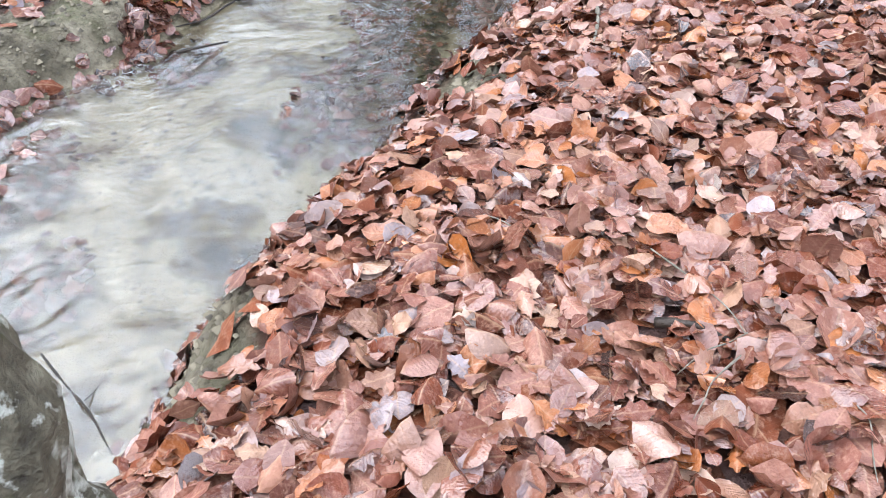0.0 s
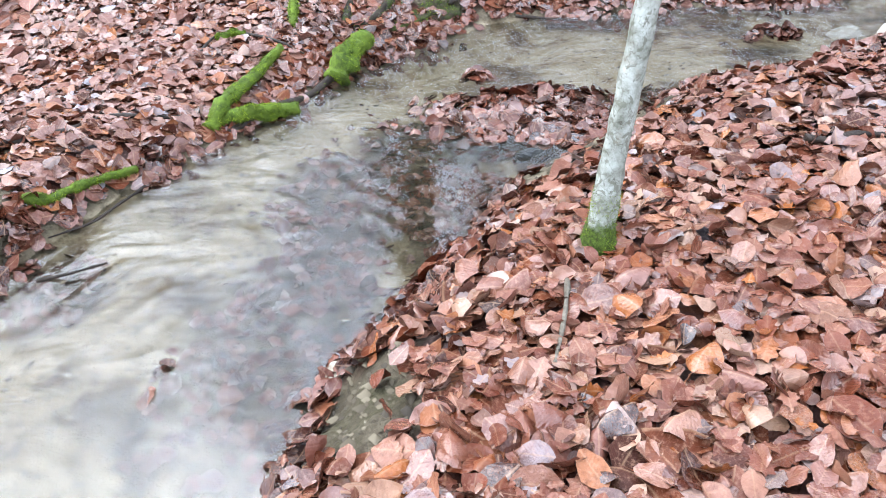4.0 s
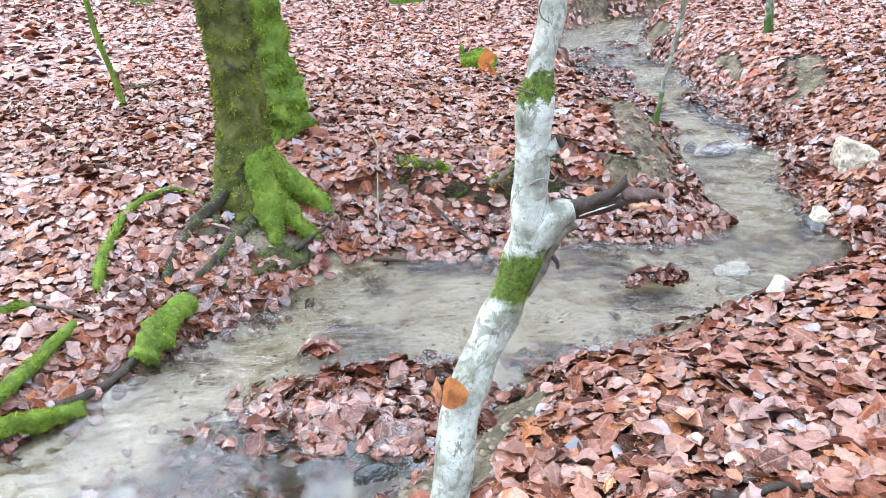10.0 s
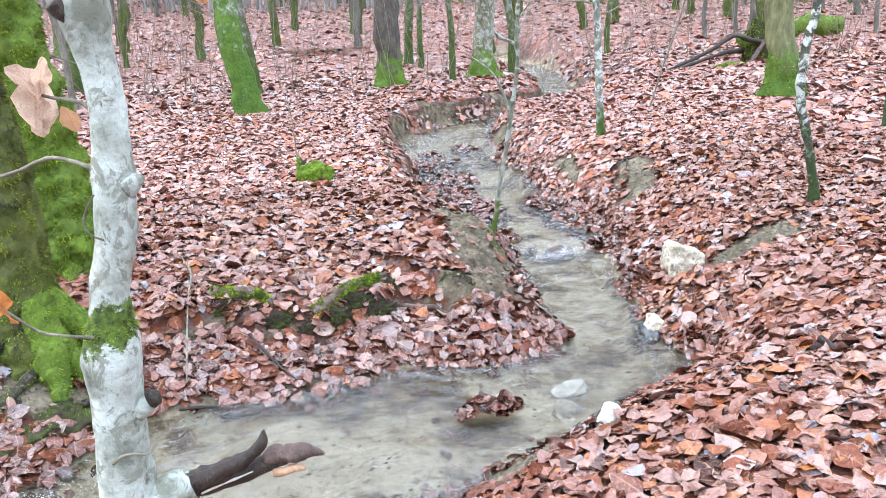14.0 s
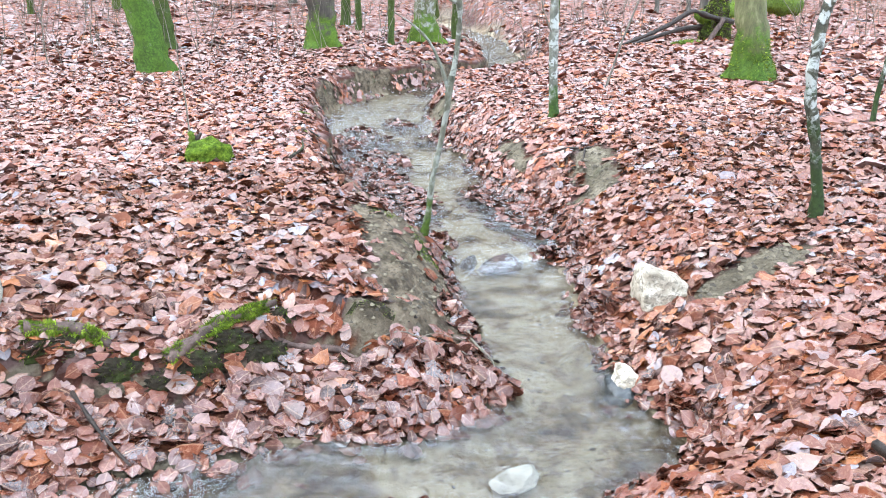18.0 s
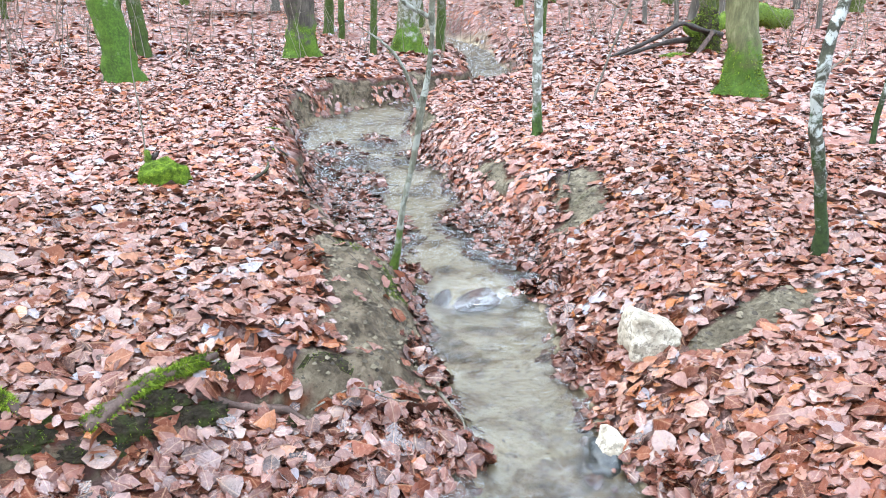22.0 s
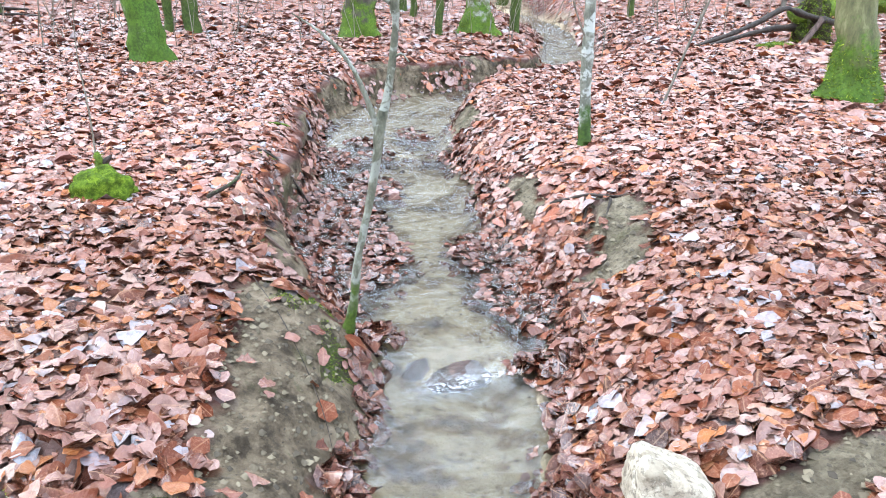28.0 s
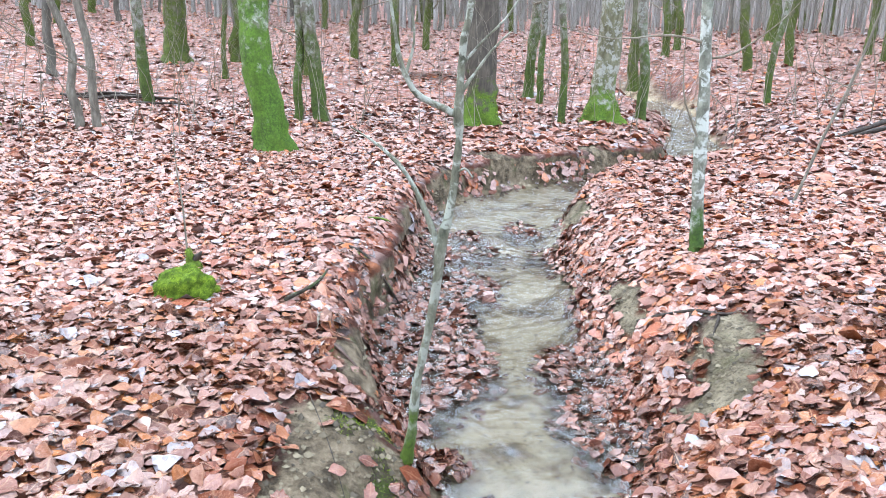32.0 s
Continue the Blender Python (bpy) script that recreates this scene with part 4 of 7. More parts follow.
# ---- leaves ----
def leaf_shape(kind, rng, sections):
    """One leaf along +y, 1 long, with a smooth outline and wavy, curled edges: places and triangles."""
    fine = sections > 4
    if kind == "oak":
        n = 11 if fine else sections + 3
        s = np.linspace(0.06, 0.95, n)
        lobes = 0.78 + 0.22 * np.cos(2 * math.pi * 4.0 * s + rng.uniform(-0.4, 0.4))
        w = rng.uniform(0.29, 0.36) * np.sin(math.pi * s**1.3) ** 0.6 * (lobes if fine else lobes**0.6)
    else:
        n = sections
        s = 0.5 - 0.5 * np.cos(math.pi * np.linspace(0.16, 0.86, n)) if fine else np.linspace(0.02, 1, n + 2)[1:-1]
        w = rng.uniform(0.33, 0.40) * np.sin(math.pi * s**0.9) ** 0.62
    cols = np.array([-1, -0.55, 0, 0.55, 1]) if fine else np.array([-1, 0, 1])
    fold, bend, curl = rng.uniform(-0.15, 0.22), rng.uniform(-0.3, 0.35), rng.uniform(-0.5, 0.5)
    if rng.random() < 0.25:
        fold, curl, bend = fold + 0.45, curl + 1.3, bend + 0.5
    twist, ph, k = rng.normal(0, 0.35), rng.uniform(0, 6.283, 3), rng.uniform(7, 12)
    c = len(cols)
    v = [(0, 0, 0)]
    for i in range(n):
        wob = rng.uniform(0.94, 1.05, 2)
        for u in cols:
            x = u * w[i] * (wob[0] if u < 0 else wob[1])
            z = fold * abs(x) + curl * x * x + twist * x * (s[i] - 0.5)
            z += 0.045 * u * u * math.sin(k * s[i] + (ph[0] if u < 0 else ph[1])) + 0.022 * math.sin(2.3 * k * s[i] + 3 * u + ph[2])
            v.append((x, s[i] + 0.05 * abs(u) * (1 - s[i]) - 0.02 * abs(u) + rng.normal(0, 0.006), z + rng.normal(0, 0.006)))
    v.append((0, 1, rng.normal(0, 0.03)))
    v = np.array(v)
    v[:, 2] += bend * ((v[:, 1] - 0.5) ** 2 - 0.25) * 0.9
    t = [(0, 2 + j, 1 + j) for j in range(c - 1)]
    for i in range(n - 1):
        for j in range(c - 1):
            a, b = 1 + c * i + j, 1 + c * (i + 1) + j
            t += [(a, a + 1, b + 1), (a, b + 1, b)]
    a = 1 + c * (n - 1)
    t += [(a + j, a + j + 1, len(v) - 1) for j in range(c - 1)]
    v[:, 1] -= 0.5
    return v, np.array(t)


def leaf_bed(name, x, y, z, normal, size, mat, tilt=0.3, sections=4, oak=0.22, kinds=20, seed=1, lift=0.02):
    """Many leaves as one mesh: places, ground normals and sizes as arrays."""
    rng = np.random.default_rng(seed)
    shapes = [leaf_shape("oak" if i < oak * kinds and sections > 2 else "beech", rng, sections) for i in range(kinds)]
    pick = rng.integers(0, kinds, len(x))
    all_v, all_t, all_uv, base = [], [], [], 0
    for k, (v, t) in enumerate(shapes):
        m = np.nonzero(pick == k)[0]
        if not len(m):
            continue
        up = normal[m] + rng.normal(0, tilt, (len(m), 3)) * np.where(rng.random(len(m)) < 0.25, 2.4, 0.8)[:, None]
        up[:, 2] = np.abs(up[:, 2]) + 0.15
        up *= np.where(rng.random(len(m)) < 0.5, 1, -1)[:, None] * 1.0
        up /= np.linalg.norm(up, axis=1)[:, None]
        a = rng.uniform(0, 6.283, len(m))
        fwd = np.c_[np.cos(a), np.sin(a), np.zeros(len(m))]
        fwd -= up * (fwd * up).sum(1)[:, None]
        fwd /= np.linalg.norm(fwd, axis=1)[:, None]
        right = np.cross(fwd, up)
        sc = size[m][:, None, None]
        pts = sc * (v[None, :, 0:1] * right[:, None] + v[None, :, 1:2] * fwd[:, None] + v[None, :, 2:3] * up[:, None])
        low = pts[:, :, 2].min(1)
        at = np.c_[x[m], y[m], z[m] + rng.uniform(0.0, lift, len(m)) - 0.55 * low]
        pts += at[:, None]
        all_v.append(pts.reshape(-1, 3))
        all_uv.append(np.tile(v[:, :2], (len(m), 1)))
        all_t.append((t[None] + (base + len(v) * np.arange(len(m)))[:, None, None]).reshape(-1, 3))
        base += len(m) * len(v)
    return tri_mesh(name, np.vstack(all_v), np.vstack(all_t), mat, True, np.vstack(all_uv))


def lay(x, y):
    """Height, water distance and ground normals at many places, from the ground sheet."""
    z, d, _ = survey(x, y)
    e = 0.04
    zx, zy = survey(x + e, y)[0], survey(x, y + e)[0]
    n = np.c_[-(zx - z) / e, -(zy - z) / e, np.ones(len(x))]
    return z, d, n / np.linalg.norm(n, axis=1)[:, None]


def scatter(count, x0, x1, y0, y1, seed):
    rng = np.random.default_rng(seed)
    return rng.uniform(x0, x1, count), rng.uniform(y0, y1, count), rng


def litter_zone(per_m2, x0, x1, y0, y1, sections, size, seed, name, skip=None, tilt=0.3, lift=0.022, mat=leaf_mat, wobble=0.5, side=0):
    n = int(per_m2 * (x1 - x0) * (y1 - y0))
    x, y, rng = scatter(n, x0, x1, y0, y1, seed)
    if skip:
        wob = wobble * rng.normal(0, 1, len(x))
        keep = ~((x + wob > skip[0]) & (x + wob < skip[1]) & (y + wob > skip[2]) & (y + wob < skip[3]))
        x, y = x[keep], y[keep]
    if side:
        # behind the walker's right hand the litter is laid thinner
        part_of = side * (y + 0.7 - x) > 0
        x, y = x[part_of], y[part_of]
    z, d, nrm = lay(x, y)
    b = bare_at(x, y)
    keep = (d > -0.01 + 0.04 * rng.random(len(x))) & (rng.random(len(x)) > np.clip((b - 0.75) / 0.5, 0, 0.985))
    x, y, z, nrm = x[keep], y[keep], z[keep], nrm[keep]
    sz = size * np.clip(rng.normal(1, 0.28, len(x)), 0.45, 1.7)
    d = d[keep]
    # the leaves by the water are soaked and dark
    soak = d < 0.14 + 0.14 * waves(x, y, 1.6, 81) + 0.08 * rng.normal(0, 1, len(x))
    soak |= (rng.random(len(x)) < 0.8) & (x > -0.9) & (x < 2.9) & (y < scarp_y(x) - 0.1) & (y > 5.6) & (y < 7.0) & (d < 0.6)
    if sections > 2 and soak.any():
        wet_me = leaf_bed("soaked_leaves", x[soak], y[soak], z[soak], nrm[soak], sz[soak], wet_leaf_mat, tilt * 1.5, sections, oak=0.3, kinds=28, seed=seed + 5, lift=lift)
        tagged(new("soaked_leaves", wet_me), "dark red-brown soaked leaves along the brook", "leaf litter", kind="stuff")
        x, y, z, nrm, sz = x[~soak], y[~soak], z[~soak], nrm[~soak], sz[~soak]
    me = leaf_bed(name, x, y, z, nrm, sz, mat, tilt, sections, oak=0.3, kinds=40, seed=seed, lift=lift)
    return tagged(new(name, me), "thick layer of wet red-brown beech and oak leaves on the forest floor", "leaf litter", kind="stuff")


near_litter = litter_zone(980, -1.0, 2.2, 0.2, 3.9, 6, 0.075, 11, "leaf_litter", tilt=0.3, lift=0.036, mat=path_leaf_mat, side=1)
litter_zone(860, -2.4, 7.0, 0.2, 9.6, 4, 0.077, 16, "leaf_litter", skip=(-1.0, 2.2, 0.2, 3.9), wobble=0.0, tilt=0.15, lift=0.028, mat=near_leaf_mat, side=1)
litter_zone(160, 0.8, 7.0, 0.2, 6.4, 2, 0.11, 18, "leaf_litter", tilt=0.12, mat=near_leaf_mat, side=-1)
# flat lower layer whose dark colour stands for shade between the leaves above
litter_zone(210, -3.2, 7.0, 0.2, 9.6, 2, 0.1, 15, "leaf_litter", tilt=0.1, lift=0.006, mat=gap_shade_leaf_mat)
litter_zone(720, -1.8, 7.6, 9.6, 13.0, 3, 0.079, 12, "leaf_litter", tilt=0.13, lift=0.024)
litter_zone(430, -3.2, 9.6, 13.0, 17.0, 2, 0.092, 19, "leaf_litter", tilt=0.11)
litter_zone(130, -3.2, 9.6, 9.6, 17.0, 2, 0.12, 17, "leaf_litter", tilt=0.04, lift=0.004)
litter_zone(80, -7.5, 14.5, 4.0, 23.5, 2, 0.15, 13, "leaf_litter", skip=(-2.6, 7.0, 0.2, 16.6), tilt=0.09)
litter_zone(12, -24, 34, 4, 54, 1, 0.22, 14, "leaf_litter", skip=(-7.5, 14.5, 0.5, 23.5), tilt=0.07)

x, y, rng = scatter(200000, -3.6, 8.0, -0.5, 18, 41)
z, d, nrm = lay(x, y)
fill = drift_at(x + 0.06 * waves(x, y, 9, 52), y)
edge = np.clip(1 - np.abs(d + 0.03) / 0.09, 0, 1) * np.clip(0.55 + 0.9 * waves(x, y, 2.6, 51), 0, 1)
bedleaf = (d < -0.05) * np.clip(-0.03 + 0.08 * waves(x, y, 1.7, 53), 0, 1)
keep = (d < 0.05) & (rng.random(len(x)) < np.maximum(np.maximum(fill, edge), bedleaf))
x, y, z, nrm, d, fill = x[keep], y[keep], z[keep], nrm[keep], d[keep], fill[keep]
afloat = (rng.random(len(x)) < np.where(y > 7, np.clip(2.2 * (fill - 0.2), 0, 0.85), np.clip(2.2 * (fill - 0.6), 0, 0.8))) | (d > -0.05)
z = np.where(afloat, np.maximum(z, water_level(y) - 0.012), z)
me = leaf_bed("sunk_leaves", x, y, z, nrm, 0.07 * np.clip(rng.normal(1, 0.3, len(x)), 0.4, 1.6), wet_leaf_mat, 0.2, 4, seed=42, lift=0.012)
tagged(new("sunk_leaves", me), "dark wet leaves sunk in the shallow brook and along its edges", "leaves", kind="stuff")


def leaf_heap(x0, y0, rx, ry, h, count, seed):
    """A small wet mound of leaves caught in the brook."""
    r = np.random.default_rng(seed)
    a, q = r.uniform(0, 6.283, count), np.sqrt(r.random(count))
    x, y = x0 + rx * q * np.cos(a), y0 + ry * q * np.sin(a)
    base = np.maximum(survey(x, y)[0], water_level(y) - 0.02)
    n = np.c_[np.cos(a) * q * 0.7, np.sin(a) * q * 0.7, np.ones(count)]
    me = leaf_bed("leaf_heap", x, y, base + h * (1 - q**2), n, 0.085 * np.clip(r.normal(1, 0.2, count), 0.5, 1.5), wet_leaf_mat, 0.5 if h > 0.02 else 0.22, 4, seed=seed, lift=0.02)
    return tagged(new("leaf_heap", me), "heap of dark soaked leaves caught in the brook", "leaves", "leaf heaps", "stuff")


for i, (x0, y0, rx, ry, h, c) in enumerate([
        (0.6, 4.98, 0.5, 0.3, 0.012, 330), (0.8, 4.72, 0.26, 0.16, 0.015, 110), (0.3, 5.05, 0.36, 0.14, 0.008, 90),
        (2.08, 5.87, 0.17, 0.07, 0.06, 60), (3.14, 8.6, 0.12, 0.1, 0.07, 60), (2.98, 8.95, 0.12, 0.1, 0.05, 45), (3.8, 8.28, 0.1, 0.07, 0.06, 45), (3.93, 8.15, 0.13, 0.07, 0.05, 50),
        (3.95, 8.58, 0.06, 0.04, 0.03, 14), (2.76, 6.66, 0.12, 0.1, 0.04, 45), (2.86, 7.45, 0.08, 0.22, 0.06, 70), (3.58, 7.22, 0.12, 0.14, 0.09, 80), (3.42, 6.15, 0.08, 0.15, 0.05, 40),
        (0.75, 5.12, 0.08, 0.06, 0.04, 20), (0.35, 5.42, 0.1, 0.05, 0.03, 20), (3.6, 11.05, 0.05, 0.08, 0.04, 16), (2.55, 6.85, 0.2, 0.12, 0.03, 60), (-1.5, 3.72, 0.1, 0.25, 0.03, 60), (-1.15, 4.45, 0.1, 0.2, 0.03, 40)]):
    leaf_heap(x0, y0, rx, ry, h, c, 300 + i)


# ---- trees ----
def crown_mesh(seed):
    """Bare winter branches round the upper trunk, as one mesh of thin limbs."""
    r = np.random.default_rng(seed)
    v, t = [], []

    def limb(a, b, w0, w1):
        d = b - a
        u = np.cross(d, (0.2, 0.3, 1.0))
        u /= np.linalg.norm(u) + 1e-9
        w = np.cross(d, u)
        w /= np.linalg.norm(w) + 1e-9
        k = len(v)
        for p, q in ((a, w0), (b, w1)):
            for i in range(3):
                v.append(p + q * (math.cos(2.094 * i) * u + math.sin(2.094 * i) * w))
        for i in range(3):
            j = (i + 1) % 3
            t.extend([(k + i, k + j, k + 3 + j), (k + i, k + 3 + j, k + 3 + i)])

    for _ in range(22):
        h, a = r.uniform(5, 11), r.uniform(0, 6.283)
        p = np.array([0, 0, h])
        d = np.array([math.cos(a), math.sin(a), r.uniform(0.3, 1.0)])
        ln = r.uniform(1.5, 3.2)
        mid, end = p + d * ln * 0.5, p + d * ln + r.normal(0, 0.25, 3)
        limb(p, mid, 0.04, 0.025)
        limb(mid, end, 0.025, 0.01)
        for _ in range(7):
            s = r.uniform(0.25, 1.0)
            q = p + d * ln * s
            e = q + (d * 0.6 + r.normal(0, 0.6, 3)) * r.uniform(0.5, 1.2)
            limb(q, e, 0.012, 0.004)
            for _ in range(2):
                f = q + (e - q) * r.uniform(0.3, 1)
                limb(f, f + (d * 0.4 + r.normal(0, 0.6, 3)) * 0.5, 0.006, 0.003)
    return tri_mesh("crown", np.array(v), t, far_bark)


CROWNS = [crown_mesh(s) for s in (1, 2, 3)]


def trunk_line(x, y, lean, height, bow=0.2, seed=0):
    r = np.random.default_rng(seed)
    pts = []
    for h in (-0.15, 0.0, 0.25, 0.6, 1.2, 2.2, 4.0, 6.5, height):
        k = max(h, 0)
        pts.append((lean[0] * k + bow * r.normal(0, 0.12) * min(k, 2), lean[1] * k + bow * r.normal(0, 0.12) * min(k, 2), h))
    return pts


def twig(name, parent, pts, r0, mat, label="", seed=0, r1=0.002, seg=6):
    radii = np.linspace(r0, r1, len(pts))
    return part(name, tube(name, pts, radii, mat, seg=seg, per=3, knots=0.25, fine=20, seed=seed, cap=False), parent, label)


def tree(x, y, dia, mat, label, lean=(0, 0), height=11.0, seg=14, flare=1.5, flute=0.35, branches=4, seed=0, bow=0.3, first=2.0, name="tree", per=4, group=""):
    z = ground_z(x, y)
    ob = thing(name, (x, y, z), label, "tree", group)
    pts = trunk_line(x, y, lean, height, bow, seed)
    r = dia / 2
    radii = [r * flare * 1.15, r * flare, r * (1 + (flare - 1) * 0.45), r * 1.06, r, r * 0.95, r * 0.85, r * 0.68, r * 0.3]
    part("trunk", tube("trunk", pts, radii, mat, seg, per, 0.16, 5, seed, flute, 0.7), ob)
    rng = np.random.default_rng(seed + 50)
    for i in range(branches):
        h = rng.uniform(first, height * 0.9)
        base = np.array([np.interp(h, [p[2] for p in pts], [p[a] for p in pts]) for a in (0, 1)] + [h])
        a, ln = rng.uniform(0, 6.28), rng.uniform(0.8, 2.4) * min(1.5, 0.5 + dia * 3)
        d = np.array([math.cos(a), math.sin(a), rng.uniform(0.15, 0.8)])
        side = np.array([-d[1], d[0], 0.3])
        line = [base + d * ln * s + side * ln * 0.12 * math.sin(5 * s + i) + np.array([0, 0, -0.1 * ln * s * s]) for s in (0, 0.25, 0.5, 0.75, 1.0)]
        twig("branch", ob, line, max(0.006, r * 0.22), twig_bark, seed=seed * 7 + i)
    if height > 9 and name == "tree" and group != "forest trees":
        part("crown", CROWNS[seed % 3], ob, "bare thin winter twigs", (lean[0] * height * 0.6, lean[1] * height * 0.6, 0))
    return ob


# the two mossy trunks by the bank
def shoots_on(me, parent, count, length, zmax=9.0, seed=0, zmin=-9.0, clumps=0.0, mat=moss_blade_mat):
    """Short moss shoots standing on a surface; in clumps with bare bark between."""
    rng = np.random.default_rng(seed)
    me.calc_loop_triangles()
    co = np.array([v.co for v in me.vertices])
    tr = np.array([t.vertices for t in me.loop_triangles])
    a, b, c = co[tr[:, 0]], co[tr[:, 1]], co[tr[:, 2]]
    nrm = np.cross(b - a, c - a)
    area = np.linalg.norm(nrm, axis=1)
    mid = (a + b + c)[:, 2] / 3
    area = np.where((mid < zmax) & (mid > zmin), area, 0)
    if clumps:
        cushion = np.array([noise.noise(Vector(q) * 9) + 0.7 * noise.noise(Vector(q) * 21) for q in (a + b + c) / 3])
        area = area * np.clip(0.5 + clumps * cushion, 0.03, 1.0)
    pick = rng.choice(len(tr), count, p=area / area.sum())
    u, v = rng.random(count), rng.random(count)
    u, v = np.where(u + v > 1, 1 - u, u)[:, None], np.where(u + v > 1, 1 - v, v)[:, None]
    p = a[pick] + u * (b - a)[pick] + v * (c - a)[pick]
    n = nrm[pick] / (np.linalg.norm(nrm[pick], axis=1)[:, None] + 1e-9)
    side = np.cross(n, rng.normal(0, 1, (count, 3)))
    side /= np.linalg.norm(side, axis=1)[:, None] + 1e-9
    ln = length * rng.uniform(0.5, 1.4, count)[:, None]
    tip = p + n * ln * 0.8 + rng.normal(0, 0.35, (count, 3)) * ln - np.array([0, 0, 0.25]) * ln
    w = side * ln * 0.16
    verts = np.stack([p - w - n * 0.002, p + w - n * 0.002, tip], 1).reshape(-1, 3)
    sh = tri_mesh("moss_shoots", verts, np.arange(3 * count).reshape(-1, 3), mat, False)
    return tagged(part("moss", sh, parent, "soft bright green moss shoots"), kind="stuff")


mossy_a = thing("tree", (-0.14, 6.7, ground_z(-0.14, 6.7)), "thick tree trunk wrapped in green moss on the brook bank", "tree", "mossy pair")
ma = tube("trunk", [(0.04, 0, -0.2), (0.03, 0, 0.0), (0.035, 0, 0.2), (0.05, 0, 0.45), (0.045, 0, 0.9), (0.0, 0, 1.35), (-0.05, 0.02, 1.8), (-0.18, 0.05, 3.2), (-0.3, 0, 6), (-0.2, 0.2, 11)],
          [0.22, 0.19, 0.16, 0.143, 0.134, 0.132, 0.13, 0.125, 0.1, 0.05], olive_bark, 56, 20, 0.13, 15, 4, 0.22, 0.5)
part("trunk", ma, mossy_a)
shoots_on(ma, mossy_a, 26000, 0.015, 2.3, 3, 0.4, 2.2, olive_blade_mat)
shoots_on(ma, mossy_a, 12000, 0.014, 0.45, 13)
mound = part("root_mound", lump("root_mound", (0.8, 0.85, 0.13), earth_mat, 0.16, 2.2, 6, 5), mossy_a, "dark mossy earth held by roots", (-0.02, -0.28, -0.25))
shoots_on(mound.data, mound, 3500, 0.014, 0.3, 33, 0.06)
mossy_b = thing("tree", (-0.08, 7.83, ground_z(-0.08, 7.83)), "second thick mossy tree trunk with flared root foot", "tree", "mossy pair")
mb2 = tube("trunk", [(0.02, 0, -0.2), (0.015, 0, 0.0), (0.01, 0, 0.2), (-0.02, 0, 0.45), (-0.06, 0, 0.9), (-0.11, 0, 1.4), (-0.16, 0, 1.9), (-0.28, 0.1, 3.4), (-0.1, 0.2, 6.5), (0, 0.3, 12)],
           [0.3, 0.28, 0.25, 0.222, 0.196, 0.178, 0.168, 0.16, 0.12, 0.05], mossy_bark, 48, 16, 0.2, 10, 9, 0.14, 0.5)
part("trunk", mb2, mossy_b)
for mossy, crown_me, crown_at in ((mossy_a, CROWNS[0], (-0.2, 0.0, -0.8)), (mossy_b, CROWNS[1], (-0.2, 0.2, -0.4))):
    part("crown", crown_me, mossy, "bare thin winter twigs", crown_at)
shoots_on(mb2, mossy_b, 40000, 0.018, 2.2, 4, -9.0, 1.3)


def root(parent, pts, r0, r1, mat, moss=0, seed=0, name="root", label=""):
    o = np.array(parent.location)
    line = [np.array(p) - o for p in pts]
    me = tube(name, line, np.linspace(r0, r1, len(line)), mat, 10, 5, 0.3, 14, seed, cap=True)
    ob = part(name, me, parent, label)
    if moss:
        shoots_on(me, parent, moss, 0.014, seed=seed + 5)
    return ob


def gz_at(pts, up=0.0):
    return [(x, y, ground_z(x, y) + up + dz) for x, y, dz in pts]


# roots running from the mossy trunk along the bank
root(mossy_a, gz_at([(-0.06, 6.66, 0.34), (-0.01, 6.58, 0.2), (0.03, 6.5, 0.1), (0.05, 6.44, 0.02), (0.06, 6.38, -0.06)]), 0.1, 0.055, mossy_bark, 5000, 2)
root(mossy_a, gz_at([(-0.04, 6.72, 0.32), (0.09, 6.74, 0.17), (0.2, 6.75, 0.09), (0.3, 6.74, 0.03), (0.4, 6.7, -0.05)]), 0.1, 0.04, mossy_bark, 5000, 3)
root(mossy_a, gz_at([(0.02, 6.62, 0.14), (0.14, 6.54, 0.08), (0.24, 6.5, 0.03), (0.33, 6.5, -0.02)]), 0.07, 0.03, mossy_bark, 3500, 4)
root(mossy_a, gz_at([(-0.2, 6.62, 0.16), (-0.26, 6.55, 0.09), (-0.32, 6.46, 0.05), (-0.37, 6.34, 0.04), (-0.41, 6.2, 0.03), (-0.44, 6.05, 0.03), (-0.46, 5.9, 0.0)], -0.022), 0.041, 0.024, bank_root_bark, 350, 1)
root(mossy_a, gz_at([(-0.06, 6.46, 0.06), (-0.13, 6.32, 0.05), (-0.19, 6.16, 0.05), (-0.28, 6.02, 0.04), (-0.36, 5.94, 0.03), (-0.42, 5.86, 0.0)], -0.022), 0.029, 0.018, bank_root_bark, 600, 8)
root(mossy_a, gz_at([(-0.28, 6.5, 0.04), (-0.24, 6.36, 0.04), (-0.28, 6.22, 0.04), (-0.33, 6.1, 0.02)], -0.022), 0.02, 0.013, bank_root_bark, 150, 6)
root(mossy_a, gz_at([(-0.42, 6.72, 0.01), (-0.55, 6.74, 0.03), (-0.66, 6.62, 0.03), (-0.72, 6.5, 0.03), (-0.75, 6.32, 0.03), (-0.76, 6.1, 0.03), (-0.75, 5.9, 0.03), (-0.74, 5.82, -0.01)], 0.012), 0.013, 0.03, mossy_bark, 2600, 5)
root(mossy_a, gz_at([(-0.16, 6.4, 0.02), (-0.1, 6.3, 0.03), (-0.12, 6.18, 0.03), (-0.06, 6.1, 0.0)], -0.022), 0.016, 0.008, bank_root_bark, 300, 7)
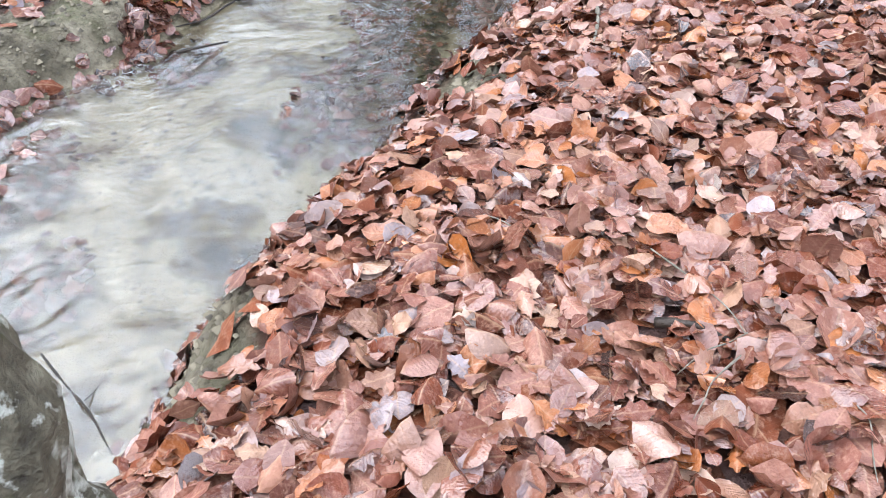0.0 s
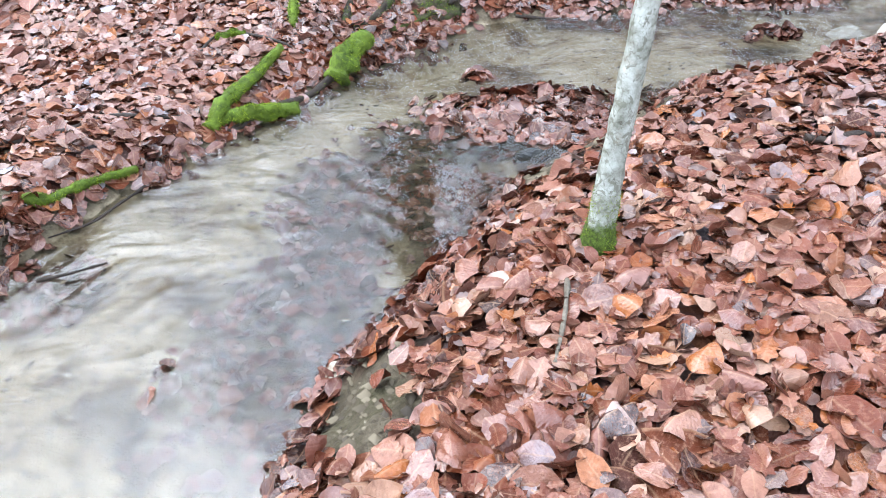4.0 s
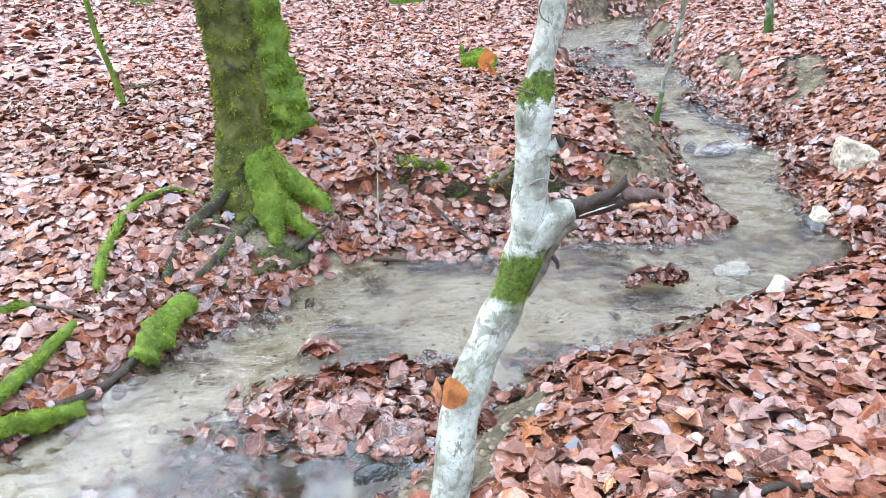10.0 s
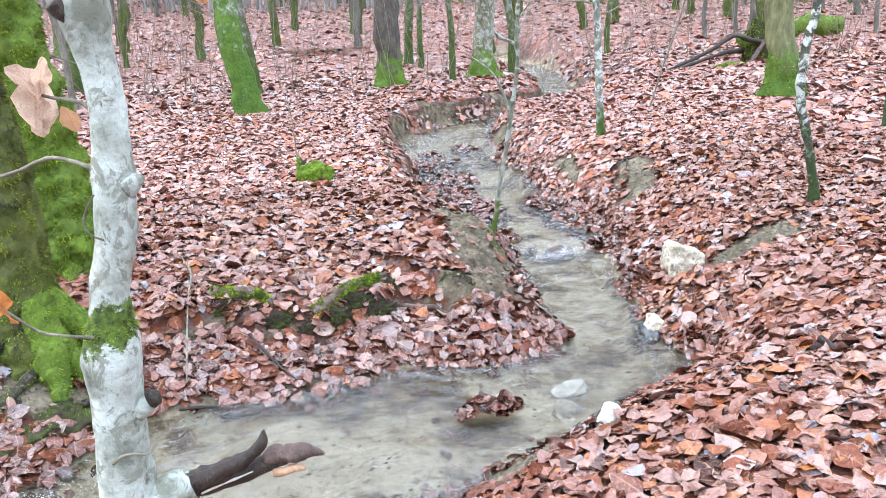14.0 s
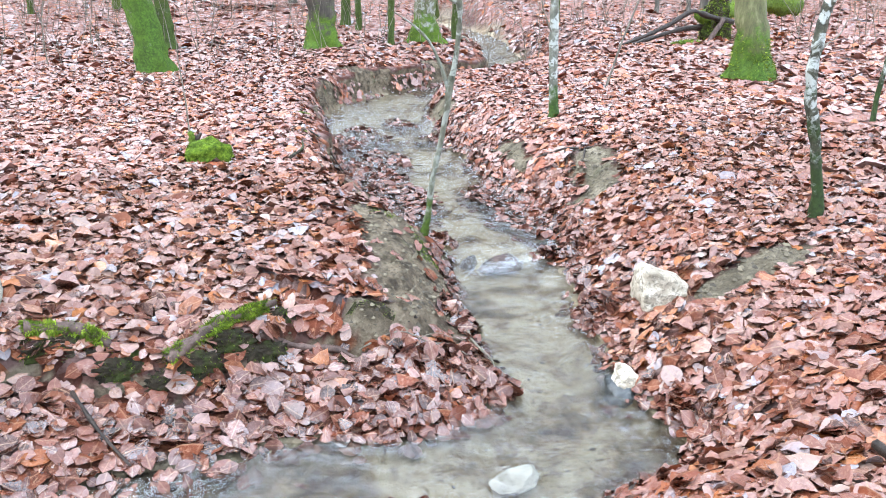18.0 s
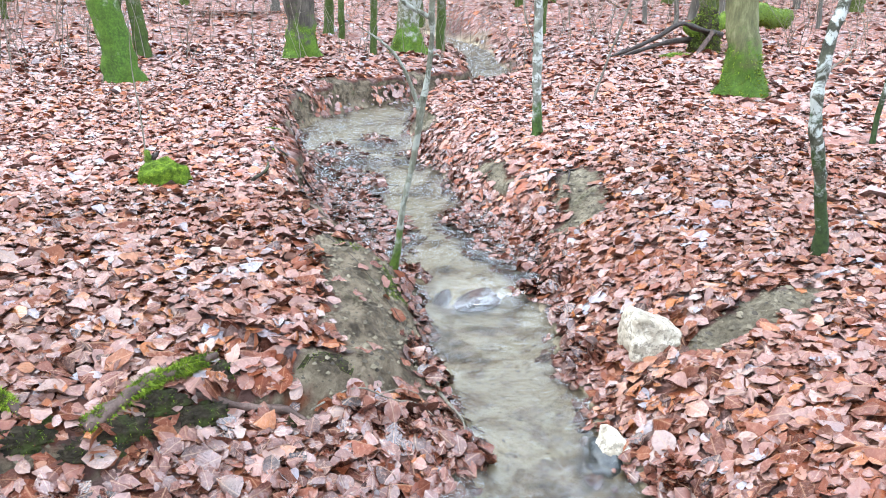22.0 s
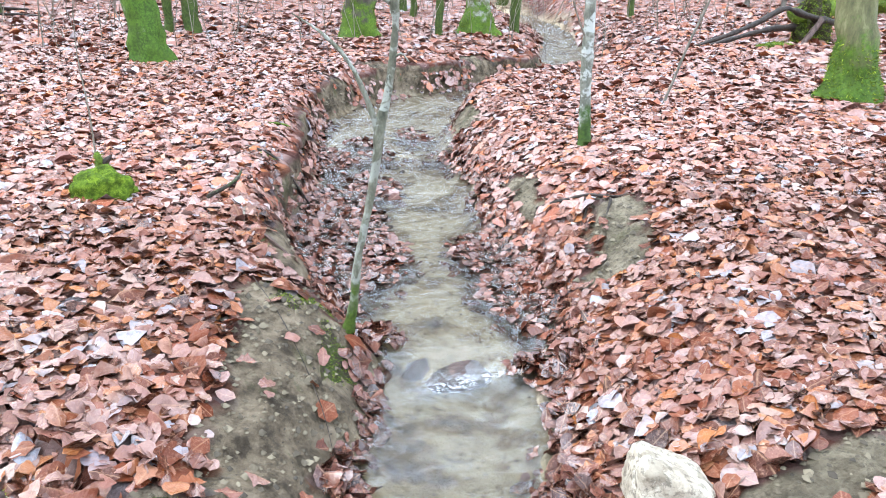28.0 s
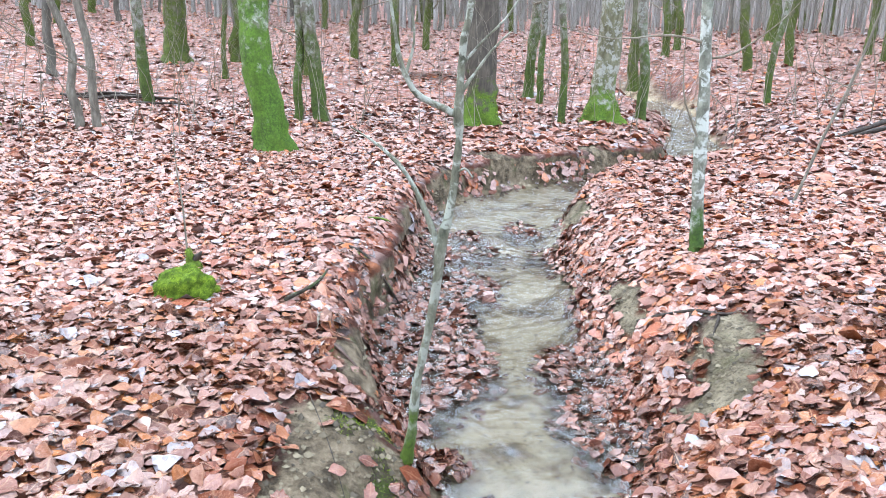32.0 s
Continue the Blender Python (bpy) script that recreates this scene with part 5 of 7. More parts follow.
# the dark root that edges the bank down to the mossy logs
root(mossy_a, gz_at([(-0.3, 5.86, 0.03), (-0.36, 5.66, 0.03), (-0.46, 5.44, 0.03), (-0.58, 5.22, 0.03), (-0.72, 5.02, 0.02), (-0.86, 4.84, 0.01), (-0.97, 4.7, -0.02)]), 0.021, 0.02, dark_wood, 300, 9)

# moss-grown deadwood lying on the left bank
def bank_log(pts, r0, r1, label, moss=1500, seed=0, mat=None, name="mossy_branch", tuft=0.009, earth=False):
    p = gz_at(pts)
    ob = thing(name, p[0], label, "branch", "mossy deadwood")
    o = np.array(p[0])
    me = tube("wood", [np.array(q) - o for q in p], 0.6 * np.linspace(r0, r1, len(p)), mat or mossy_bark, 12, 6, 0.5, 16, seed)
    part("wood", me, ob)
    if moss:
        shoots_on(me, ob, int(moss * 1.8), tuft, seed=seed, clumps=2.4 if earth else 1.2)
    if earth:
        for k, q in enumerate(p):
            clod = lump("earth", (0.22, 0.08, 0.09), earth_mat, 0.6, 4, seed + k, 4)
            pc_ = part("earth", clod, ob, "dark mossy earth below the root", (q[0] - o[0], q[1] - o[1] - 0.035, q[2] - o[2] - 0.12))
            shoots_on(clod, pc_, 400, 0.01, seed=seed + k)
    return ob


bank_log([(-0.31, 5.8, 0.05), (-0.36, 5.68, 0.07), (-0.41, 5.52, 0.07), (-0.45, 5.4, 0.03)], 0.095, 0.105, "short mossy log on the bank edge", 4000, 21)
bank_log([(-0.62, 5.06, 0.05), (-0.7, 4.97, 0.07), (-0.8, 4.88, 0.07), (-0.9, 4.83, 0.05), (-0.96, 4.8, 0.03)], 0.058, 0.062, "mossy branch lying along the water's edge", 4500, 22)
bank_log([(-0.76, 5.5, 0.06), (-0.79, 5.36, 0.06), (-0.83, 5.2, 0.06), (-0.87, 5.03, 0.07), (-0.93, 4.86, 0.07), (-0.98, 4.74, 0.03)], 0.032, 0.068, "forked mossy branch on dead leaves", 3500, 23)
bank_log([(-1.0, 5.68, 0.03), (-1.05, 5.64, 0.05), (-1.14, 5.62, 0.02)], 0.03, 0.035, "small mossy log among leaves", 1500, 24)
bank_log([(-1.22, 4.35, 0.05), (-1.35, 4.12, 0.06), (-1.42, 3.98, 0.05), (-1.5, 3.92, 0.04)], 0.022, 0.035, "bright mossy root hanging over the bank", 1800, 25)
bank_log([(0.8, 7.1, 0.03), (0.95, 7.1, 0.05), (1.06, 7.06, 0.05), (1.14, 6.99, 0.02)], 0.05, 0.035, "dark mossy root on the leaf-covered bank", 3500, 26, dead_wood, "mossy_root", 0.015, True)
bank_log([(1.36, 6.93, 0.0), (1.45, 6.96, 0.05), (1.6, 7.06, 0.06), (1.85, 7.22, 0.05)], 0.05, 0.03, "long mossy root on the leaf-covered bank", 5000, 27, dead_wood, "mossy_root", 0.016, True)
bank_log([(1.75, 7.05, 0.0), (1.92, 7.06, 0.04), (2.1, 7.0, 0.03), (2.2, 6.93, 0.0)], 0.03, 0.02, "bare root end over the clay bank", 0, 28, dead_wood, "root", 0.01, True)

# sapling with a lichen-white stem in front of the brook
bx, by = 0.68, 3.18
bz = ground_z(bx, by)
birch = thing("slender_tree", (bx, by, bz), "slender lichen-white beech stem with mossy foot and broken limb", "tree")
bp = [(0.66, 3.16, bz - 0.12), (0.665, 3.17, bz), (0.675, 3.18, 0.36), (0.70, 3.2, 0.56), (0.735, 3.23, 0.8), (0.765, 3.25, 0.97), (0.815, 3.27, 1.08), (0.846, 3.27, 1.155), (0.86, 3.27, 1.196), (0.868, 3.27, 1.224), (0.873, 3.27, 1.252),
      (0.875, 3.27, 1.293), (0.875, 3.27, 1.328), (0.876, 3.27, 1.367), (0.879, 3.27, 1.41), (0.88, 3.27, 1.448), (0.882, 3.27, 1.468), (0.885, 3.27, 1.489), (0.89, 3.27, 1.518), (0.901, 3.27, 1.567), (0.907, 3.27, 1.612), (0.907, 3.27, 1.635),
      (0.909, 3.27, 1.689), (0.905, 3.27, 1.734), (0.903, 3.27, 1.769), (0.91, 3.28, 1.9), (0.95, 3.3, 2.3), (0.9, 3.3, 3.2), (0.95, 3.3, 5.0)]
br = [0.062, 0.055, 0.043, 0.036, 0.034, 0.032, 0.03, 0.0285, 0.028, 0.0272, 0.0272, 0.029, 0.027, 0.0248, 0.0268, 0.0257, 0.022, 0.019, 0.0181, 0.0186, 0.0208, 0.0192, 0.0177, 0.0187, 0.0222, 0.02, 0.019, 0.017, 0.008]
bo = np.array((bx, by, bz))
stem = tube("stem", [np.array(p) - bo for p in bp], br, lichen_bark, 18, 6, 0.12, 18, 5)
part("stem", stem, birch)
def on_birch(name, pts, radii, mat, parent, label="", seed=6, seg=12, knots=0.25, fine=30):
    me = tube(name, [np.array(p) - bo for p in pts], radii, mat, seg, 5, knots, fine, seed)
    return part(name, me, parent, label)


on_birch("branch_collar", [(0.87, 3.268, 1.22), (0.885, 3.266, 1.248), (0.904, 3.265, 1.268), (0.922, 3.265, 1.28), (0.938, 3.265, 1.284)], [0.02, 0.028, 0.026, 0.021, 0.015], lichen_bark, birch, "swollen lichen-white branch collar", 9, 18, 0.12)
limb = on_birch("broken_limb", [(0.93, 3.265, 1.278), (0.955, 3.266, 1.28), (0.985, 3.266, 1.285), (1.016, 3.266, 1.293), (1.036, 3.266, 1.296)], [0.0125, 0.0115, 0.0105, 0.0095, 0.009], dark_wood, birch, "dark rotten broken limb", 6, 14, 0.22, 40)
on_birch("splinter", [(0.93, 3.262, 1.289), (0.955, 3.26, 1.297), (0.982, 3.26, 1.304), (1.003, 3.26, 1.312), (1.012, 3.26, 1.322), (1.015, 3.26, 1.336)], [0.0095, 0.0105, 0.009, 0.007, 0.005, 0.001], dark_wood, limb, "dark split upper half of the limb", 8, 10, 0.35, 50)
on_birch("broken_end", [(1.012, 3.264, 1.299), (1.03, 3.263, 1.302), (1.05, 3.263, 1.302), (1.064, 3.263, 1.3), (1.076, 3.263, 1.294)], [0.0085, 0.0105, 0.01, 0.0065, 0.0012], dead_wood, limb, "reddish splintered wood", 7, 10, 0.45, 60)
on_birch("fresh_break", [(1.02, 3.2535, 1.288), (1.038, 3.253, 1.288), (1.054, 3.2545, 1.287)], [0.003, 0.0055, 0.002], broken_wood, limb, "pale orange fresh break", 17, 8, 0.5, 70)
on_birch("split_edge", [(0.945, 3.2545, 1.277), (0.975, 3.2555, 1.2855), (1.0, 3.256, 1.292)], [0.0012, 0.0016, 0.001], pale_wood, limb, "pale edge of the split", 18, 6, 0.6, 90)
on_birch("bark_lip", [(0.94, 3.262, 1.266), (0.922, 3.26, 1.25), (0.907, 3.258, 1.228), (0.897, 3.257, 1.204), (0.884, 3.256, 1.18), (0.87, 3.255, 1.15)], [0.0085, 0.0085, 0.0075, 0.0065, 0.005, 0.002], near_bark, birch, "brown torn bark lip under the collar", 19, 10, 0.35, 50)
on_birch("peg", [(0.905, 3.254, 1.215), (0.913, 3.251, 1.205), (0.914, 3.25, 1.195)], [0.0045, 0.0045, 0.002], dark_wood, birch, "", 20, 8, 0.4, 60)
on_birch("knot", [(0.892, 3.262, 1.376), (0.905, 3.258, 1.386), (0.912, 3.256, 1.394)], [0.0095, 0.0095, 0.0085], lichen_bark, birch, "swollen brown knot", 12, 14, 0.3, 50)
on_birch("knothole", [(0.912, 3.2535, 1.394), (0.916, 3.251, 1.396), (0.918, 3.25, 1.397)], [0.0095, 0.0085, 0.004], dark_wood, birch, "dark open knothole", 12, 12, 0.4, 70)
on_birch("knot", [(0.917, 3.265, 1.605), (0.926, 3.262, 1.61), (0.932, 3.26, 1.613)], [0.0105, 0.009, 0.005], lichen_bark, birch, "swollen brown knot", 13, 12, 0.3, 60)
on_birch("knothole", [(0.892, 3.262, 1.762), (0.884, 3.257, 1.768), (0.88, 3.255, 1.771)], [0.012, 0.0105, 0.0075], dark_wood, birch, "dark open knothole", 14, 12, 0.3, 60)
twig("tendril", birch, [np.array(p) - bo for p in [(0.892, 3.249, 1.56), (0.882, 3.246, 1.567), (0.878, 3.245, 1.58), (0.884, 3.246, 1.594), (0.89, 3.249, 1.603)]], 0.0014, near_bark, seed=15, r1=0.0008)
twig("tendril", birch, [np.array(p) - bo for p in [(0.868, 3.243, 1.334), (0.878, 3.24, 1.342), (0.89, 3.24, 1.343), (0.902, 3.244, 1.338), (0.91, 3.25, 1.345)]], 0.0016, twig_bark, seed=16, r1=0.0008)
for at, half, cnt in ((BIRCH_MOSS[0], 0.009, 700), (BIRCH_MOSS[1], 0.04, 2800)):
    shoots_on(stem, birch, cnt, 0.004, at + half, 61, at - half)
shoots_on(stem, birch, 2500, 0.006, 0.2, 63, 0.02)
twig("branch", birch, [np.array(p) - bo for p in [(0.87, 3.25, 1.466), (0.85, 3.24, 1.474), (0.828, 3.23, 1.486), (0.805, 3.22, 1.515)]], 0.0018, twig_bark, seed=9, r1=0.001)
fm = lump("foot_moss", (0.12, 0.12, 0.06), moss_mat, 0.5, 3, 6, 3)
pc = part("foot_moss", fm, birch, "green moss round the foot", (-0.02, 0.0, -0.04))
shoots_on(fm, pc, 2500, 0.01, seed=8)


def leaf_object(name, parent, at, size, mat, turn, shape, label=""):
    ob = part(name, shape, parent, label)
    ob.matrix_basis = Matrix.LocRotScale(Vector(at), Euler([radians(a) for a in turn]), (size, size, size))
    return ob


leaf_rng = np.random.default_rng(77)
SHAPES = {}
for key, mat in (("single", leaf_single), ("pale", pale_leaf_mat), ("orange", orange_leaf_mat), ("cream", cream_leaf_mat)):
    SHAPES[key] = []
    for i in range(10):
        v, t = leaf_shape("oak" if i % 3 == 0 and key in ("single", "pale") else "beech", leaf_rng, 7)
        SHAPES[key].append(tri_mesh("leaf", v, t, mat, True, v[:, :2]))

tw = twig("branch", birch, [np.array(p) - bo for p in [(0.905, 3.29, 1.61), (0.86, 3.36, 1.617), (0.82, 3.42, 1.615), (0.766, 3.45, 1.595), (0.69, 3.47, 1.594), (0.62, 3.5, 1.597), (0.53, 3.53, 1.60), (0.40, 3.6, 1.62)]], 0.0024, twig_bark, "thin grey twig with clinging leaves", 1, 0.002)
twig("branch", birch, [np.array(p) - bo for p in [(0.69, 3.47, 1.594), (0.70, 3.47, 1.62), (0.712, 3.47, 1.65)]], 0.002, twig_bark, seed=2, r1=0.001)
twig("branch", birch, [np.array(p) - bo for p in [(0.90, 3.3, 1.665), (0.88, 3.32, 1.68), (0.85, 3.34, 1.685), (0.835, 3.35, 1.69)]], 0.003, twig_bark, seed=3, r1=0.0012)
twig("branch", birch, [np.array(p) - bo for p in [(0.90, 3.3, 1.75), (0.87, 3.32, 1.77), (0.84, 3.36, 1.81), (0.80, 3.4, 1.88)]], 0.004, twig_bark, seed=4, r1=0.0015)
twig("branch", birch, [np.array(p) - bo for p in [(0.92, 3.3, 1.78), (0.96, 3.34, 1.79), (1.01, 3.38, 1.785), (1.06, 3.42, 1.80)]], 0.004, twig_bark, seed=5, r1=0.0015)
for i, (at, sz, tn, kd) in enumerate([
        ((0.835, 3.35, 1.68), 0.06, (62, 20, 30), "cream"), ((0.862, 3.35, 1.662), 0.03, (70, 10, 160), "orange"), ((0.828, 3.35, 1.70), 0.045, (55, -30, 80), "cream"), ((0.845, 3.34, 1.703), 0.045, (75, 10, 250), "cream"), ((0.84, 3.345, 1.665), 0.04, (65, -10, 330), "cream"),
        ((0.56, 3.52, 1.61), 0.04, (70, 20, 10), "orange"), ((0.62, 3.5, 1.62), 0.035, (55, -20, 60), "orange"), ((0.64, 3.5, 1.605), 0.035, (80, 10, 180), "orange"), ((0.66, 3.48, 1.60), 0.036, (75, 15, 200), "orange"),
        ((0.70, 3.47, 1.63), 0.036, (65, 30, 120), "orange"), ((0.715, 3.47, 1.65), 0.035, (60, -10, 300), "orange"), ((0.685, 3.47, 1.665), 0.04, (80, -20, 150), "orange"), ((0.50, 3.55, 1.61), 0.045, (70, 0, 30), "orange"),
        ((1.0, 3.38, 1.79), 0.045, (75, 10, 170), "orange"), ((0.45, 3.58, 1.60), 0.045, (70, 20, 200), "orange"), ((0.742, 3.21, 1.015), 0.055, (78, 0, 15), "orange"), ((0.72, 3.212, 1.02), 0.042, (75, 20, 60), "orange"), ((0.802, 3.22, 1.52), 0.032, (70, 0, 200), "orange"), ((0.81, 3.22, 1.51), 0.026, (60, 20, 100), "orange")]):
    leaf_object("leaf", birch, np.array(at) - bo, sz, None, tn, SHAPES[kd][i % 10], "dry orange leaf" if kd == "orange" else "dry pale leaf")

# forked sapling by the small fall
sx, sy = 3.0, 8.42
so = np.array((sx, sy, 0.0))
sap = thing("sapling", (sx, sy, 0), "thin leaning forked sapling with mossy foot on the clay bank", "tree")
S1 = [(2.95, 8.46, -0.02), (2.97, 8.43, 0.06), (2.99, 8.41, 0.16), (3.01, 8.38, 0.42), (3.05, 8.35, 0.66), (3.08, 8.32, 0.88), (3.09, 8.3, 1.02), (3.125, 8.3, 1.19), (3.148, 8.3, 1.42), (3.145, 8.3, 1.53), (3.154, 8.3, 1.77), (3.18, 8.3, 1.93), (3.25, 8.3, 2.6), (3.3, 8.3, 3.8)]
part("stem", tube("stem", [np.array(p) - so for p in S1], [0.045, 0.033, 0.022, 0.0185, 0.0175, 0.0185, 0.022, 0.016, 0.0145, 0.017, 0.013, 0.012, 0.01, 0.005], sapling_bark, 12, 5, 0.2, 14, 12), sap)
for i, (pts, r) in enumerate([([(3.08, 8.3, 1.02), (3.035, 8.3, 1.15), (2.96, 8.3, 1.3), (2.86, 8.32, 1.4), (2.75, 8.34, 1.47)], 0.014), ([(3.14, 8.3, 1.52), (3.08, 8.3, 1.55), (2.996, 8.3, 1.59), (2.95, 8.3, 1.66), (2.924, 8.3, 1.74), (2.91, 8.3, 1.83), (2.89, 8.3, 1.95), (2.85, 8.3, 2.3)], 0.015),
                              ([(3.15, 8.3, 1.6), (3.2, 8.32, 1.67), (3.26, 8.34, 1.75), (3.33, 8.36, 1.82)], 0.008), ([(3.152, 8.3, 1.7), (3.22, 8.3, 1.78), (3.3, 8.3, 1.86), (3.36, 8.3, 1.95)], 0.007),
                              ([(2.95, 8.3, 1.66), (2.98, 8.33, 1.78), (2.97, 8.35, 1.9)], 0.006), ([(3.13, 8.3, 1.3), (3.17, 8.28, 1.33), (3.2, 8.27, 1.3)], 0.006)]):
    twig("branch", sap, [np.array(p) - so for p in pts], r, sapling_bark, seed=30 + i, r1=0.003, seg=7)

# speckled stem on the right bank and the grey one further up
ta = thing("slender_tree", (4.95, 7.15, ground_z(4.95, 7.15)), "slender speckled white and dark stem in the leaves", "tree")
to = np.array(ta.location)
part("stem", tube("stem", [np.array(p) - to for p in [(4.95, 7.15, 0.3), (4.945, 7.15, 0.44), (4.91, 7.15, 0.6), (4.87, 7.15, 0.78), (4.81, 7.15, 0.95), (4.765, 7.15, 1.13), (4.76, 7.15, 1.3), (4.78, 7.15, 1.5), (4.83, 7.15, 1.72), (4.9, 7.15, 2.4), (4.9, 7.2, 4.5), (4.9, 7.2, 6)]], [0.045, 0.036, 0.033, 0.031, 0.033, 0.031, 0.03, 0.029, 0.028, 0.026, 0.018, 0.008], speckled_bark, 12, 5, 0.2, 14, 13), ta)
twig("branch", ta, [np.array(p) - to for p in [(4.77, 7.15, 1.3), (4.85, 7.18, 1.35), (4.95, 7.2, 1.4), (5.05, 7.25, 1.5)]], 0.008, twig_bark, seed=3)
tb = thing("slender_tree", (5.05, 10.75, ground_z(5.05, 10.75)), "slender pale grey stem above the brook bend", "tree")
to = np.array(tb.location)
part("stem", tube("stem", [np.array(p) - to for p in [(5.06, 10.75, 0.2), (5.05, 10.75, 0.36), (5.03, 10.75, 0.5), (5.01, 10.75, 0.84), (5.0, 10.75, 1.05), (4.985, 10.75, 1.42), (4.957, 10.75, 1.87), (4.94, 10.75, 2.2), (4.95, 10.8, 4), (5.0, 10.8, 7)]], [0.08, 0.064, 0.048, 0.042, 0.044, 0.04, 0.038, 0.036, 0.026, 0.01], grey_speckled_bark, 12, 5, 0.15, 12, 14), tb)
for i, pts in enumerate([[(4.99, 10.75, 1.15), (4.9, 10.72, 1.3), (4.82, 10.7, 1.5), (4.8, 10.7, 1.9)], [(4.96, 10.75, 1.7), (5.15, 10.7, 1.75), (5.4, 10.65, 1.95), (5.6, 10.6, 2.2)], [(4.97, 10.75, 1.8), (4.7, 10.7, 1.85), (4.3, 10.65, 1.82), (3.9, 10.6, 1.9)]]):
    twig("branch", tb, [np.array(p) - to for p in pts], 0.01, twig_bark, seed=40 + i)

T = [
    (8.4, 12.05, 0.36, olive_foot_bark, "grey tree trunk with bright moss round its foot", (-0.02, 0.02), 1.6),
    (1.32, 15.8, 0.38, half_moss_bark, "leaning tree trunk green with moss on one side", (-0.12, 0.0), 1.25),
    (1.16, 19.6, 0.14, mid_moss_bark, "thin dark mossy stem behind the leaning trunk", (0.0, 0.0), 1.2),
    (1.55, 19.6, 0.24, mid_moss_bark, "mossy leaning stem beside a thicker trunk", (-0.12, 0.0), 1.3),
    (4.35, 19.4, 0.52, foot_moss_bark, "thick dark trunk with bright moss at its foot", (-0.01, 0.0), 1.35),
    (6.75, 20.4, 0.44, pale_foot_bark, "pale grey trunk with bright mossy foot", (0.01, 0.0), 1.7),
    (7.8, 21.4, 0.2, mid_moss_bark, "upright mossy stem beside the far brook", (0.0, 0.0), 1.2),
    (5.95, 20.2, 0.13, mid_moss_bark, "thin crooked mossy stem", (-0.03, 0.0), 1.2),
    (6.2, 25.9, 0.25, mid_moss_bark, "upright mossy stem among grey trunks", (0.01, 0.0), 1.3),
    (6.3, 24.8, 0.15, mid_moss_bark, "thin mossy stem among grey trunks", (0.02, 0.0), 1.2),
    (10.2, 30.5, 0.34, foot_moss_bark, "upright dark trunk with mossy foot", (0.0, 0.0), 1.4),
    (10.85, 22.4, 0.14, mid_moss_bark, "thin crooked stem in the leaves", (-0.03, 0.0), 1.2),
    (15.0, 30.2, 0.25, mid_moss_bark, "slim mossy trunk on the slope", (0.0, 0.0), 1.2),
    (13.2, 29.0, 0.26, mid_moss_bark, "leaning mossy trunk on the slope", (-0.16, 0.0), 1.2),
    (-3.5, 18.2, 0.3, mossy_bark, "mossy trunk on the flat forest floor", (-0.1, 0.0), 1.3),
    (-1.95, 17.9, 0.12, grey_bark, "thin grey leaning stem", (-0.14, 0.0), 1.2),
    (-1.62, 17.7, 0.12, grey_bark, "thin crooked grey stem", (-0.06, 0.0), 1.2),
    (-2.2, 22.2, 0.22, mid_moss_bark, "slim mossy trunk on flat ground", (-0.06, 0.0), 1.2),
    (-1.75, 27.5, 0.14, mid_moss_bark, "thin upright grey forest stem", (0.0, 0.0), 1.2),
    (2.78, 31.5, 0.27, foot_moss_bark, "slim trunk with mossy foot", (-0.02, 0.0), 1.2),
    (-3.7, 30.0, 0.62, foot_moss_bark, "thick grey trunk with bright mossy foot", (0.0, 0.0), 1.3),
    (18.9, 40.0, 0.5, mid_moss_bark, "green mossy trunk far off", (0.0, 0.0), 1.2),
    (19.6, 33.8, 0.28, mid_moss_bark, "slim mossy trunk far off", (0.04, 0.0), 1.2),
    (18.7, 31.2, 0.28, mid_moss_bark, "slim mossy trunk far off", (0.0, 0.0), 1.2),
    (25.0, 47.0, 0.7, mid_moss_bark, "thick mossy trunk far off", (0.05, 0.0), 1.2),
    (7.3, 9.05, 0.042, speckled_bark, "very thin dark stem in the leaves", (0.02, 0.0), 1.1),
    (6.5, 12.3, 0.024, grey_bark, "thin bare leaning shoot", (0.3, 0.0), 1.2),
    (-1.37, 8.85, 0.04, mossy_bark, "thin bare shoot with mossy foot", (-0.16, 0.0), 1.5),
]
for i, (x, y, dia, mat, label, lean, fl) in enumerate(T):
    if y > 26:
        mat = far_moss_bark
    ob = tree(x, y, dia, mat, label, lean, 4.0 if dia < 0.08 else 12.0, 20 if dia > 0.3 else 10, fl, 0.3 if dia > 0.3 else 0.1, 3 if dia < 0.1 else 6, i + 3, 0.35 if dia < 0.16 else 0.25, 0.7 if dia < 0.16 else 1.6)
    if mat in (foot_moss_bark, pale_foot_bark, olive_foot_bark):
        shoots_on([c for c in ob.children if c.name.startswith("trunk")][0].data, ob, 5000 if y < 15 else 2500, 0.03, 0.55, i + 7)

